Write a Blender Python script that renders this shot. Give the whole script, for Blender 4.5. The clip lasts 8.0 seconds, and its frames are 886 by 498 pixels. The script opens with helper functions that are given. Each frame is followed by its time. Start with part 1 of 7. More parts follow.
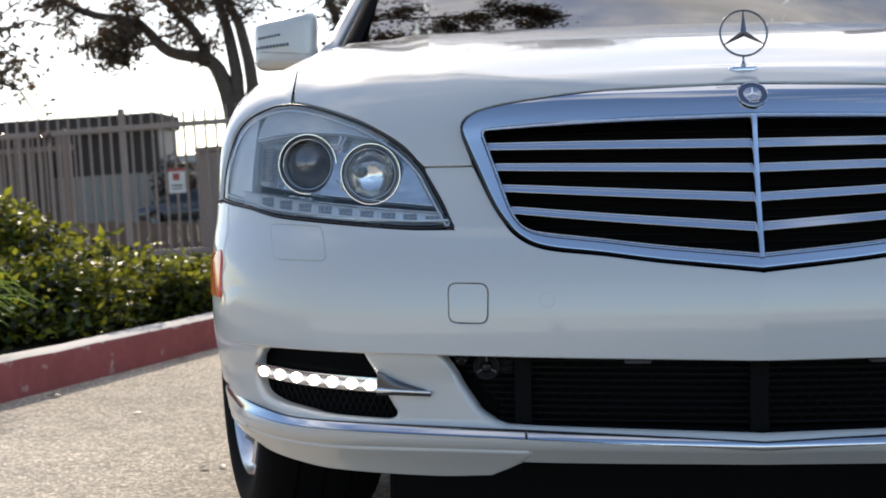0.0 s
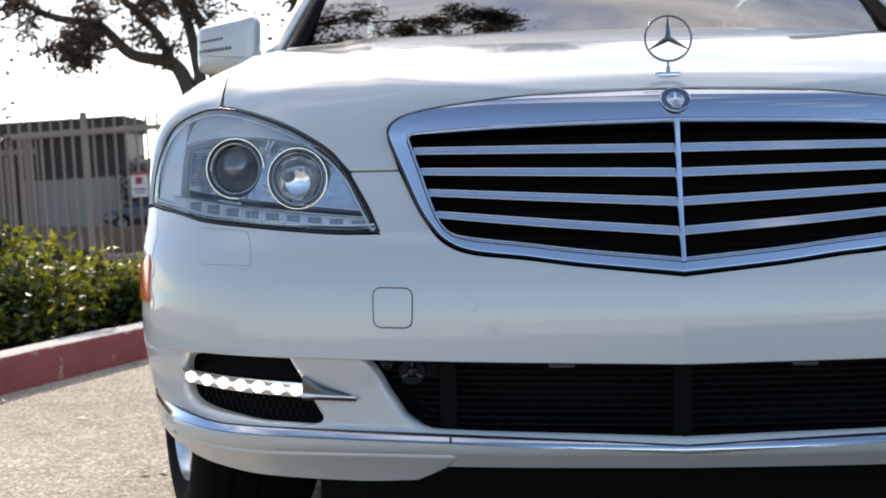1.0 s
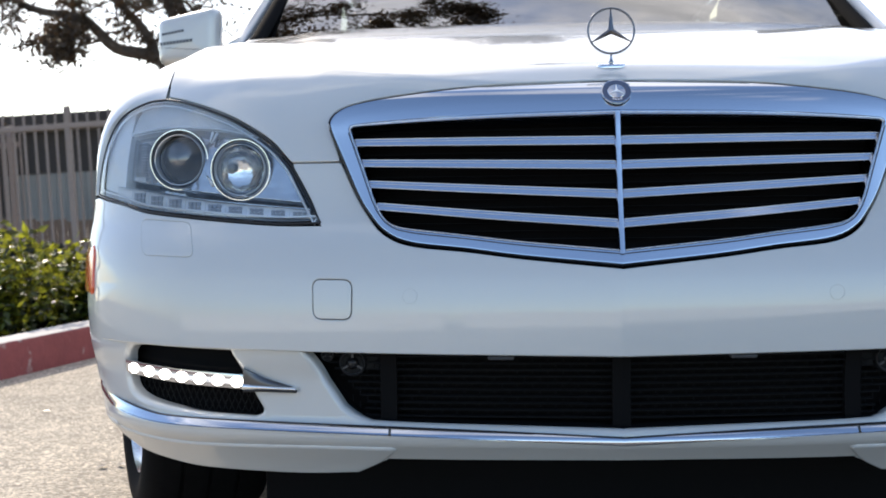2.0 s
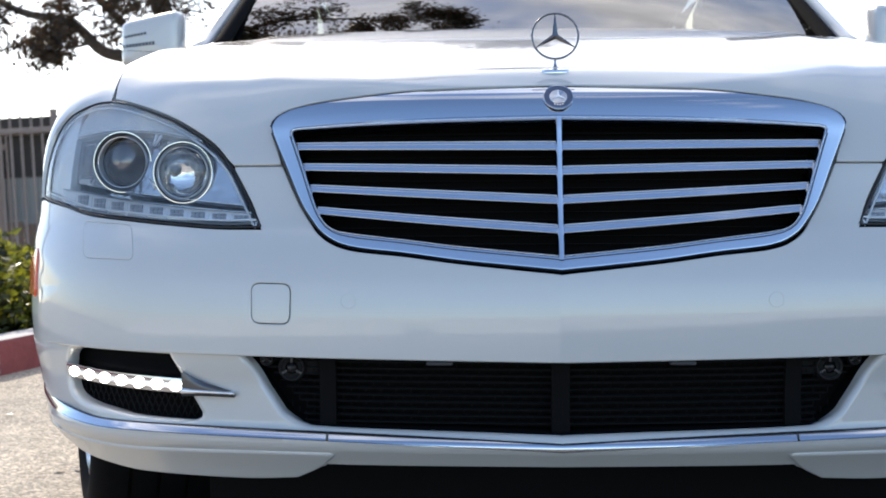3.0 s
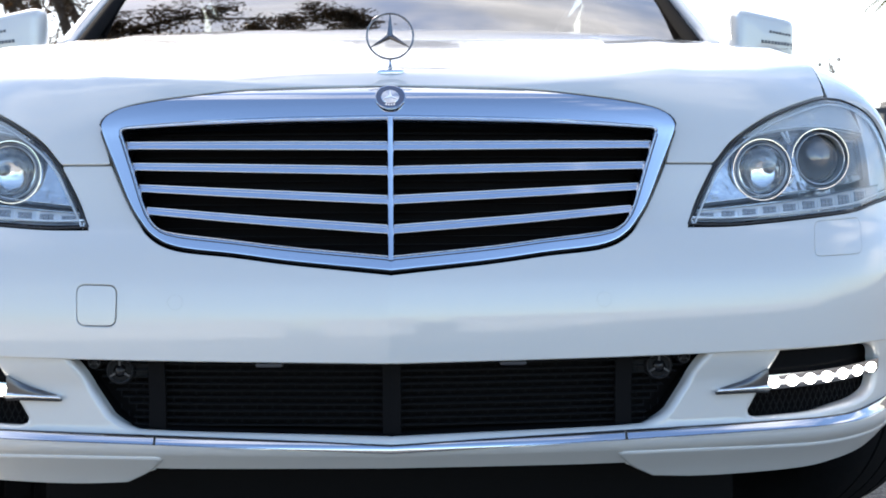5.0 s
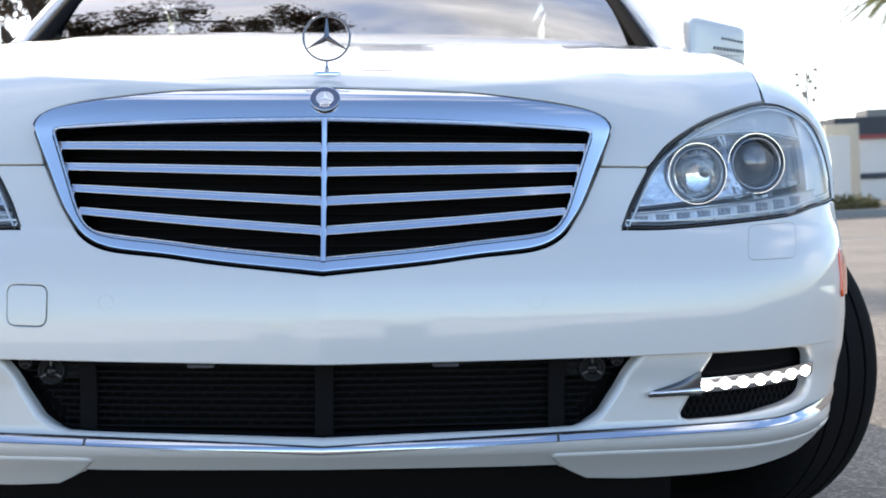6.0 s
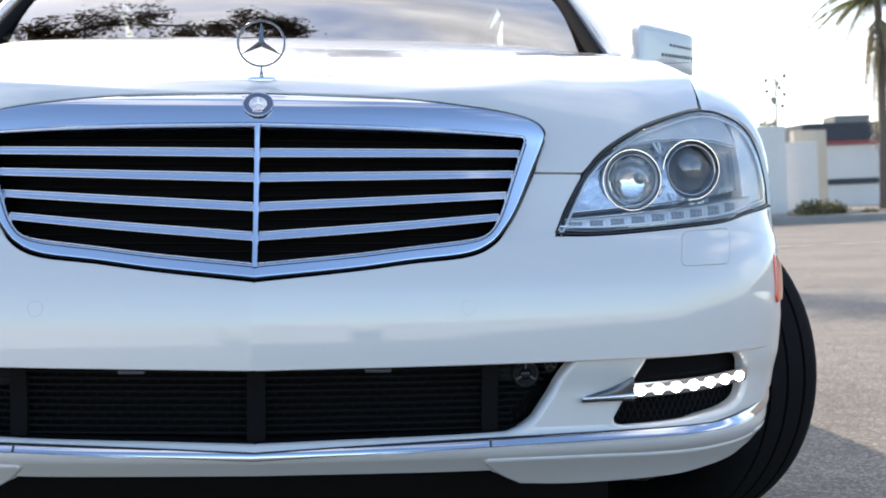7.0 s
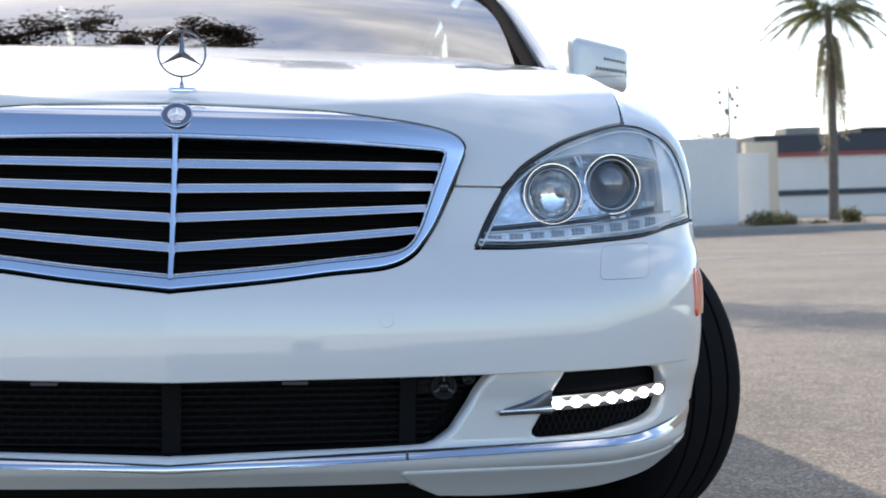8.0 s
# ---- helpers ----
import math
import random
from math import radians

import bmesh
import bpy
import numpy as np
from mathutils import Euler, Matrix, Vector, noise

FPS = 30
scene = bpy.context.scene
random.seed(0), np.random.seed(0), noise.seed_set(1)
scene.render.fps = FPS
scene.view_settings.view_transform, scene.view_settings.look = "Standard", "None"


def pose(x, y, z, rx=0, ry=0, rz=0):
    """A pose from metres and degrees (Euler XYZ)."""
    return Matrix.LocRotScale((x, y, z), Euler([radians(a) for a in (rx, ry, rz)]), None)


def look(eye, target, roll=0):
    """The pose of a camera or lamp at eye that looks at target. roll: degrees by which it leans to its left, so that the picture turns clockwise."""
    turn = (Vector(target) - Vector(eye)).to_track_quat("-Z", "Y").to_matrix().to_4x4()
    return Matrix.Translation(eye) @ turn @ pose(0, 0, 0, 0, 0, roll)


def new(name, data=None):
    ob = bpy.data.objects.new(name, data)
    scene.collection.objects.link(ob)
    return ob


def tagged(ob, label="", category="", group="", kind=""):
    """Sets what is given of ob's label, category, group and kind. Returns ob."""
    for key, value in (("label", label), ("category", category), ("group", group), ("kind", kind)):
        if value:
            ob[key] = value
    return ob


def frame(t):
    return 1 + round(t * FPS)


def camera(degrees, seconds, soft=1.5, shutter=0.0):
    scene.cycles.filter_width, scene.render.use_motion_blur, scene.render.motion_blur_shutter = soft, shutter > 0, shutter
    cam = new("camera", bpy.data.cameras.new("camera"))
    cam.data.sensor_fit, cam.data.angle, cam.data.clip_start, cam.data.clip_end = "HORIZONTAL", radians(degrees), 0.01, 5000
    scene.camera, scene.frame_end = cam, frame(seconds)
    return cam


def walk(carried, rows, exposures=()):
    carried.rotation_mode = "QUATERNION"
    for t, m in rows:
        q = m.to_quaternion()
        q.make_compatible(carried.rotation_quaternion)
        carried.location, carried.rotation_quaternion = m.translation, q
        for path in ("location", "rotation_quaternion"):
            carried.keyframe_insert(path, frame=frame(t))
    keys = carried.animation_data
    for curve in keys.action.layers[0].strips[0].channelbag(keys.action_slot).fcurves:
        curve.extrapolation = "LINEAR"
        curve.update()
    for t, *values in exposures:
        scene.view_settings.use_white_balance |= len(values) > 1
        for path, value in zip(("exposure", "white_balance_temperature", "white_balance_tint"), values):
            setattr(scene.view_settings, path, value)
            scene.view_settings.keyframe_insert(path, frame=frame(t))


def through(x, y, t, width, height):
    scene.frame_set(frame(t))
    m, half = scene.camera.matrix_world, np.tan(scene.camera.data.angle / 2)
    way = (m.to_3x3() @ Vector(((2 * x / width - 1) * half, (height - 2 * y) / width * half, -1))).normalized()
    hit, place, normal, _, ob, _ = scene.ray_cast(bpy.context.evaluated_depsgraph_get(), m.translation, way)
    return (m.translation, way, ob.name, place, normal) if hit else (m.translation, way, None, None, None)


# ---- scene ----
LENS = 39.6
cam = camera(LENS, 8.0, soft=1.8)
PATH = [
    (0, (-0.3333, -1.9594, 0.6589), (-0.4620, 0.0347, 0.5746), -3.55),
    (0.5, (-0.2970, -1.9577, 0.6601), (-0.3996, 0.0379, 0.5782), -3.61),
    (1, (-0.2617, -1.9552, 0.6559), (-0.3427, 0.0415, 0.5745), -3.57),
    (1.5, (-0.2264, -1.9544, 0.6506), (-0.2959, 0.0422, 0.5581), -3.47),
    (3, (-0.1008, -1.9392, 0.6378), (-0.1568, 0.0584, 0.5582), -2.93),
    (3.5, (-0.0729, -1.9375, 0.6392), (-0.0989, 0.0602, 0.5450), -2.91),
    (4, (-0.0301, -1.9320, 0.6292), (-0.0453, 0.0661, 0.5424), -2.93),
    (4.5, (0.0048, -1.9296, 0.6299), (0.0378, 0.0684, 0.5458), -3.02),
    (6, (0.1081, -1.9367, 0.6146), (0.2131, 0.0593, 0.5439), -2.55),
    (6.5, (0.1428, -1.9283, 0.6148), (0.2652, 0.0667, 0.5459), -2.66),
    (7, (0.1689, -1.9425, 0.6137), (0.3186, 0.0508, 0.5488), -2.46),
    (7.5, (0.2006, -1.9398, 0.6161), (0.3873, 0.0505, 0.5536), -2.20),
    (8, (0.2272, -1.9512, 0.6194), (0.4479, 0.0359, 0.5643), -1.98),
]
EXPOSURES = [(0.0, -0.26, 7050, 12), (1.5, 0.0, 6950, 12), (3.5, 0.19, 6700, 12), (4.5, 0.50, 6730, 12), (6.5, 0.545, 6760, 12), (8.0, 0.34, 6740, 12)]
cam.data.dof.use_dof = True
cam.data.dof.focus_distance = 2.15
cam.data.dof.aperture_fstop = 8.0
walk(cam, [(t, look(eye, target, roll)) for t, eye, target, roll in PATH], EXPOSURES)

# ---- world, sun, exposure ----
SUN_TO = Vector((-0.50, 1.41, 0.97)).normalized()
elev = math.asin(SUN_TO.z)
world = bpy.data.worlds.new("sky")
scene.world = world
world.use_nodes = True
wn, wl = world.node_tree.nodes, world.node_tree.links
wn.clear()
sky = wn.new("ShaderNodeTexSky")
sky.sky_type = "NISHITA"
sky.sun_disc = False
sky.sun_elevation = elev
sky.sun_rotation = math.atan2(SUN_TO.x, SUN_TO.y)
sky.dust_density = 0.7
sky.ozone_density = 3.0
wco = wn.new("ShaderNodeTexCoord")
wmap = wn.new("ShaderNodeMapping")
wmap.inputs["Scale"].default_value = (1.0, 1.0, 2.2)
wno = wn.new("ShaderNodeTexNoise")
wno.inputs["Scale"].default_value = 2.3
wno.inputs["Detail"].default_value = 7.0
wno.inputs["Roughness"].default_value = 0.58
wra = wn.new("ShaderNodeValToRGB")
wra.color_ramp.elements[0].position = 0.57
wra.color_ramp.elements[0].color = (0, 0, 0, 1)
wra.color_ramp.elements[1].position = 0.80
wra.color_ramp.elements[1].color = (0.95, 0.95, 0.95, 1)
wmix = wn.new("ShaderNodeMixRGB")
# the clouds themselves are streaked, brighter and duller
wmap2 = wn.new("ShaderNodeMapping")
wmap2.inputs["Scale"].default_value = (1.0, 1.6, 5.5)
wmap2.inputs["Rotation"].default_value = (0.25, 0.1, 0.4)
wno2 = wn.new("ShaderNodeTexNoise")
wno2.inputs["Scale"].default_value = 3.2
wno2.inputs["Detail"].default_value = 6.0
wno2.inputs["Roughness"].default_value = 0.62
wra2 = wn.new("ShaderNodeValToRGB")
wra2.color_ramp.elements[0].position = 0.36
wra2.color_ramp.elements[0].color = (4.3, 4.4, 4.6, 1)
wra2.color_ramp.elements[1].position = 0.66
wra2.color_ramp.elements[1].color = (7.6, 7.6, 7.7, 1)
wl.new(wco.outputs["Generated"], wmap2.inputs["Vector"])
wl.new(wmap2.outputs["Vector"], wno2.inputs["Vector"])
wl.new(wno2.outputs["Fac"], wra2.inputs["Fac"])
wl.new(wra2.outputs["Color"], wmix.inputs[2])
wbg = wn.new("ShaderNodeBackground")
wbg.inputs["Strength"].default_value = 0.29
wout = wn.new("ShaderNodeOutputWorld")
wl.new(wco.outputs["Generated"], wmap.inputs["Vector"])
wl.new(wmap.outputs["Vector"], wno.inputs["Vector"])
# the cloud bank thickens towards the sun
wdot = wn.new("ShaderNodeVectorMath")
wdot.operation = "DOT_PRODUCT"
wdot.inputs[1].default_value = (0.12, 0.36, 0.34)
wbank = wn.new("ShaderNodeMapRange")
wbank.inputs["From Min"].default_value = -0.10
wbank.inputs["From Max"].default_value = 0.62
wbank.inputs["To Min"].default_value = -0.10
wbank.inputs["To Max"].default_value = 0.255
wadd = wn.new("ShaderNodeMath")
wadd.operation = "ADD"
wl.new(wco.outputs["Generated"], wdot.inputs[0])
wl.new(wdot.outputs["Value"], wbank.inputs["Value"])
wl.new(wbank.outputs[0], wadd.inputs[0])
wl.new(wno.outputs["Fac"], wadd.inputs[1])
wl.new(wadd.outputs[0], wra.inputs["Fac"])
wl.new(wra.outputs["Color"], wmix.inputs["Fac"])
wl.new(sky.outputs["Color"], wmix.inputs[1])
wl.new(wmix.outputs["Color"], wbg.inputs["Color"])
wl.new(wbg.outputs["Background"], wout.inputs["Surface"])
sun = new("sun", bpy.data.lights.new("sun", "SUN"))
sun.data.energy = 3.7
sun.data.angle = radians(0.53)
sun.data.color = (1.0, 0.92, 0.80)
sun.matrix_world = look((0, 0, 30), Vector((0, 0, 30)) - SUN_TO)

# ---- materials ----
def mat(name, base=(0.5, 0.5, 0.5), rough=0.5, metal=0.0, coat=0.0, noise_scale=0, noise_amt=0.0, bump=0.0, bump_scale=200.0, stain=0.0, stain_scale=2.0, island=0.0, obj_rand=0.0, rough_var=0.0, coord="Object", spec=0.5):
    m = bpy.data.materials.new(name)
    m.use_nodes = True
    nt = m.node_tree
    n, l = nt.nodes, nt.links
    p = n["Principled BSDF"]
    p.inputs["Roughness"].default_value = rough
    p.inputs["Metallic"].default_value = metal
    p.inputs["Coat Weight"].default_value = coat
    p.inputs["Coat Roughness"].default_value = 0.05
    p.inputs["Specular IOR Level"].default_value = spec
    tc = n.new("ShaderNodeTexCoord")
    rgb = n.new("ShaderNodeRGB")
    rgb.outputs[0].default_value = (*base, 1)
    col = rgb.outputs[0]

    def vary(fac_out, amount):
        nonlocal col
        mr = n.new("ShaderNodeMapRange")
        mr.inputs["To Min"].default_value = 1 - amount
        mr.inputs["To Max"].default_value = 1 + amount
        l.new(fac_out, mr.inputs["Value"])
        mul = n.new("ShaderNodeVectorMath")
        mul.operation = "SCALE"
        l.new(col, mul.inputs[0])
        l.new(mr.outputs[0], mul.inputs["Scale"])
        col = mul.outputs[0]

    def tex(scale, detail=4.0):
        t = n.new("ShaderNodeTexNoise")
        t.inputs["Scale"].default_value = scale
        t.inputs["Detail"].default_value = detail
        l.new(tc.outputs[coord], t.inputs["Vector"])
        return t.outputs["Fac"]

    if noise_amt:
        vary(tex(noise_scale), noise_amt)
    if stain:
        vary(tex(stain_scale, 6.0), stain)
    if island:
        g = n.new("ShaderNodeNewGeometry")
        vary(g.outputs["Random Per Island"], island)
    if obj_rand:
        o = n.new("ShaderNodeObjectInfo")
        vary(o.outputs["Random"], obj_rand)
    l.new(col, p.inputs["Base Color"])
    if rough_var:
        mr = n.new("ShaderNodeMapRange")
        mr.inputs["To Min"].default_value = max(rough - rough_var, 0.01)
        mr.inputs["To Max"].default_value = rough + rough_var
        l.new(tex(7.0, 5.0), mr.inputs["Value"])
        l.new(mr.outputs[0], p.inputs["Roughness"])
    if bump:
        b = n.new("ShaderNodeBump")
        b.inputs["Strength"].default_value = 1.0
        b.inputs["Distance"].default_value = bump
        l.new(tex(bump_scale, 3.0), b.inputs["Height"])
        l.new(b.outputs["Normal"], p.inputs["Normal"])
    return m


def glass_mat(name, tint=(1, 1, 1), ior=1.45, rough=0.0):
    """A thin pane: clear, with a Fresnel gloss."""
    m = bpy.data.materials.new(name)
    m.use_nodes = True
    n, l = m.node_tree.nodes, m.node_tree.links
    n.clear()
    out = n.new("ShaderNodeOutputMaterial")
    mix = n.new("ShaderNodeMixShader")
    fr = n.new("ShaderNodeFresnel")
    fr.inputs["IOR"].default_value = ior
    tr = n.new("ShaderNodeBsdfTransparent")
    tr.inputs["Color"].default_value = (*tint, 1)
    gl = n.new("ShaderNodeBsdfGlossy")
    gl.inputs["Roughness"].default_value = rough
    l.new(fr.outputs[0], mix.inputs[0])
    l.new(tr.outputs[0], mix.inputs[1])
    l.new(gl.outputs[0], mix.inputs[2])
    l.new(mix.outputs[0], out.inputs["Surface"])
    return m


def leaf_mat(name, base, through, mix=0.45, var=0.5):
    m = bpy.data.materials.new(name)
    m.use_nodes = True
    n, l = m.node_tree.nodes, m.node_tree.links
    n.clear()
    out = n.new("ShaderNodeOutputMaterial")
    mx = n.new("ShaderNodeMixShader")
    mx.inputs[0].default_value = mix
    pr = n.new("ShaderNodeBsdfPrincipled")
    pr.inputs["Roughness"].default_value = 0.36
    tl = n.new("ShaderNodeBsdfTranslucent")
    g = n.new("ShaderNodeNewGeometry")
    mr = n.new("ShaderNodeMapRange")
    mr.inputs["To Min"].default_value = 1 - var
    mr.inputs["To Max"].default_value = 1 + var
    l.new(g.outputs["Random Per Island"], mr.inputs["Value"])
    for c, node, key in ((base, pr, "Base Color"), (through, tl, "Color")):
        v = n.new("ShaderNodeVectorMath")
        v.operation = "SCALE"
        v.inputs[0].default_value = c
        l.new(mr.outputs[0], v.inputs["Scale"])
        l.new(v.outputs[0], node.inputs[key])
    l.new(pr.outputs[0], mx.inputs[1])
    l.new(tl.outputs[0], mx.inputs[2])
    l.new(mx.outputs[0], out.inputs["Surface"])
    return m


def lamp_mat(name, color, strength):
    m = bpy.data.materials.new(name)
    m.use_nodes = True
    p = m.node_tree.nodes["Principled BSDF"]
    p.inputs["Base Color"].default_value = (0.9, 0.9, 0.9, 1)
    p.inputs["Emission Color"].default_value = (*color, 1)
    p.inputs["Emission Strength"].default_value = strength
    return m


def asphalt_mat():
    """Worn asphalt: pale and dark grit of two sizes over a binder, with stains and fine cracks."""
    m = bpy.data.materials.new("worn_asphalt")
    m.use_nodes = True
    n, l = m.node_tree.nodes, m.node_tree.links
    p = n["Principled BSDF"]
    p.inputs["Roughness"].default_value = 0.86
    tc = n.new("ShaderNodeTexCoord")

    def ramp(src, stops):
        r = n.new("ShaderNodeValToRGB")
        while len(r.color_ramp.elements) < len(stops):
            r.color_ramp.elements.new(0.5)
        for e, (pos, c) in zip(r.color_ramp.elements, stops):
            e.position, e.color = pos, (*c, 1)
        l.new(src, r.inputs["Fac"])
        return r.outputs["Color"]

    def mul(a, b, kind="MULTIPLY", fac=1.0):
        x = n.new("ShaderNodeMixRGB")
        x.blend_type = kind
        x.inputs[0].default_value = fac
        l.new(a, x.inputs[1])
        l.new(b, x.inputs[2])
        return x.outputs[0]

    def vor(scale):
        v = n.new("ShaderNodeTexVoronoi")
        v.inputs["Scale"].default_value = scale
        l.new(tc.outputs["Object"], v.inputs["Vector"])
        return v

    def noi(scale, detail=5.0):
        t = n.new("ShaderNodeTexNoise")
        t.inputs["Scale"].default_value = scale
        t.inputs["Detail"].default_value = detail
        l.new(tc.outputs["Object"], t.inputs["Vector"])
        return t.outputs["Fac"]

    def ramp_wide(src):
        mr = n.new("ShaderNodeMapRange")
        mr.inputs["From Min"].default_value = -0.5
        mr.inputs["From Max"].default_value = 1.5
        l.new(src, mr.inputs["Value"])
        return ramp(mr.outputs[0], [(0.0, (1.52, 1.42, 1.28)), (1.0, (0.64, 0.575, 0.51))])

    big, small = vor(125.0), vor(310.0)
    sep = n.new("ShaderNodeSeparateColor")
    l.new(big.outputs["Color"], sep.inputs[0])
    sep2 = n.new("ShaderNodeSeparateColor")
    l.new(small.outputs["Color"], sep2.inputs[0])
    stone = ramp(sep.outputs[0], [(0.0, (0.20, 0.18, 0.155)), (0.4, (0.31, 0.283, 0.245)), (0.75, (0.40, 0.37, 0.325)), (1.0, (0.58, 0.54, 0.48))])
    grit = ramp(sep2.outputs[1], [(0.0, (0.68, 0.68, 0.68)), (0.6, (1.0, 1.0, 1.0)), (1.0, (1.32, 1.30, 1.27))])
    c = mul(stone, grit)
    c = mul(c, ramp(noi(0.7, 6.0), [(0.3, (0.80, 0.80, 0.80)), (0.7, (1.15, 1.14, 1.12))]))
    c = mul(c, ramp(noi(9.0, 4.0), [(0.35, (0.86, 0.86, 0.86)), (0.65, (1.08, 1.08, 1.08))]))
    # paler towards negative x, darker towards positive x, with a ragged edge
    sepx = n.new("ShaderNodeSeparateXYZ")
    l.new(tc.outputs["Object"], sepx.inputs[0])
    x_blend = n.new("ShaderNodeMath")
    x_blend.operation = "MULTIPLY_ADD"
    x_blend.inputs[1].default_value = 1.6
    l.new(noi(0.9, 6.0), x_blend.inputs[0])
    l.new(sepx.outputs["X"], x_blend.inputs[2])
    c = mul(c, ramp_wide(x_blend.outputs[0]))
    l.new(c, p.inputs["Base Color"])
    b = n.new("ShaderNodeBump")
    b.inputs["Strength"].default_value = 0.9
    b.inputs["Distance"].default_value = 0.0013
    l.new(big.outputs["Distance"], b.inputs["Height"])
    b2 = n.new("ShaderNodeBump")
    b2.inputs["Strength"].default_value = 0.6
    b2.inputs["Distance"].default_value = 0.0009
    l.new(noi(160.0, 3.0), b2.inputs["Height"])
    l.new(b.outputs["Normal"], b2.inputs["Normal"])
    l.new(b2.outputs["Normal"], p.inputs["Normal"])
    return m


PAINT = mat("pearl_white_paint", (0.555, 0.552, 0.532), 0.38, 0.0, 1.0, 900, 0.02, 0.0, stain=0.015, stain_scale=3.0)
PAINT.node_tree.nodes["Principled BSDF"].inputs["Coat IOR"].default_value = 1.72
PAINT.node_tree.nodes["Principled BSDF"].inputs["Coat Roughness"].default_value = 0.045
CHROME = mat("chrome", (0.86, 0.87, 0.89), 0.07, 1.0, rough_var=0.03)
SATIN = mat("satin_chrome", (0.62, 0.645, 0.69), 0.09, 1.0, rough_var=0.05)
STAR_STEEL = mat("dark_chrome", (0.17, 0.175, 0.185), 0.22, 1.0)
LOUVRE_CHROME = mat("louvre_chrome", (0.80, 0.82, 0.86), 0.10, 1.0, rough_var=0.05)
STEM_STEEL = mat("grey_chrome", (0.42, 0.425, 0.44), 0.16, 1.0)
SENSOR_GREY = mat("sensor_plastic", (0.055, 0.055, 0.058), 0.4, 0.3)
BLACK = mat("black_plastic", (0.011, 0.011, 0.0115), 0.7, spec=0.2, noise_scale=300, noise_amt=0.2, bump=0.0003)
VOID = mat("matt_black", (0.0085, 0.0082, 0.0085), 0.95, spec=0.05)
MESH_BLACK = mat("mesh_black_plastic", (0.010, 0.010, 0.0105), 0.65, spec=0.12)
FIN_GREY = mat("fin_grey", (0.13, 0.13, 0.135), 0.3, 0.85)
GLOSS_BLACK = mat("black_seal", (0.008, 0.008, 0.01), 0.3)
RUBBER = mat("tyre_rubber", (0.006, 0.006, 0.0065), 0.85, spec=0.08, noise_scale=60, noise_amt=0.25, bump=0.0006, bump_scale=160, stain=0.2, stain_scale=9)
LENS_CLEAR = glass_mat("headlamp_cover", (0.98, 0.99, 1.0), 1.6)
WINDOW = glass_mat("window_glass", (0.26, 0.29, 0.29), 4.3)
LAMP_GREY = mat("lamp_housing", (0.84, 0.85, 0.87), 0.24, 0.1, noise_scale=40, noise_amt=0.2)
LAMP_MASK = mat("lamp_mask_chrome", (0.58, 0.58, 0.585), 0.12, 0.85, noise_scale=60, noise_amt=0.15, bump=0.0035, bump_scale=26)
LED_BAR = mat("led_bar_clear", (0.88, 0.88, 0.89), 0.22, 0.45, 0.5, noise_scale=80, noise_amt=0.2)
LAMP_CHROME = mat("lamp_chrome", (0.80, 0.81, 0.83), 0.10, 1.0)
LAMP_RING = mat("lamp_ring_bright", (0.96, 0.96, 0.965), 0.2, 0.35, 0.6)
LAMP_BROW = mat("lamp_reflector_brow", (0.90, 0.89, 0.87), 0.26, 0.65, noise_scale=180, noise_amt=0.2, bump=0.0015, bump_scale=260)
LAMP_DARK = mat("lamp_dark_trim", (0.10, 0.105, 0.12), 0.3, 0.4)
BULB_GLASS = mat("projector_glass", (0.17, 0.155, 0.14), 0.13, 0.6, 0.8, noise_scale=45, noise_amt=0.7)
REFLECTOR = mat("mirror_bowl", (0.95, 0.92, 0.87), 0.07, 0.95, bump=0.0008, bump_scale=90)
LED_OFF = mat("frosted_reflector", (0.96, 0.96, 0.96), 0.25, 0.3, 0.6, bump=0.0012, bump_scale=70)
LED_CELL = mat("led_cell_grey", (0.32, 0.33, 0.35), 0.25, 0.3, 0.6)
LED_ON = lamp_mat("led_lit", (1.0, 0.95, 0.87), 12.0)
LED_BLOOM = lamp_mat("led_bloom_glow", (1.0, 0.90, 0.78), 0.24)
AMBER = mat("amber_plastic", (0.75, 0.09, 0.015), 0.18, 0.0, 0.8, 500, 0.15)
CABIN = mat("dark_cabin_trim", (0.03, 0.03, 0.032), 0.7, noise_scale=90, noise_amt=0.25)
LEATHER = mat("beige_leather", (0.20, 0.17, 0.13), 0.55, noise_scale=120, noise_amt=0.15)
ALLOY = mat("alloy_wheel", (0.46, 0.46, 0.47), 0.22, 0.9, noise_scale=30, noise_amt=0.08)
BADGE_BLUE = mat("badge_blue_enamel", (0.06, 0.085, 0.15), 0.25, 0.1, 0.5)
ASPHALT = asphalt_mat()


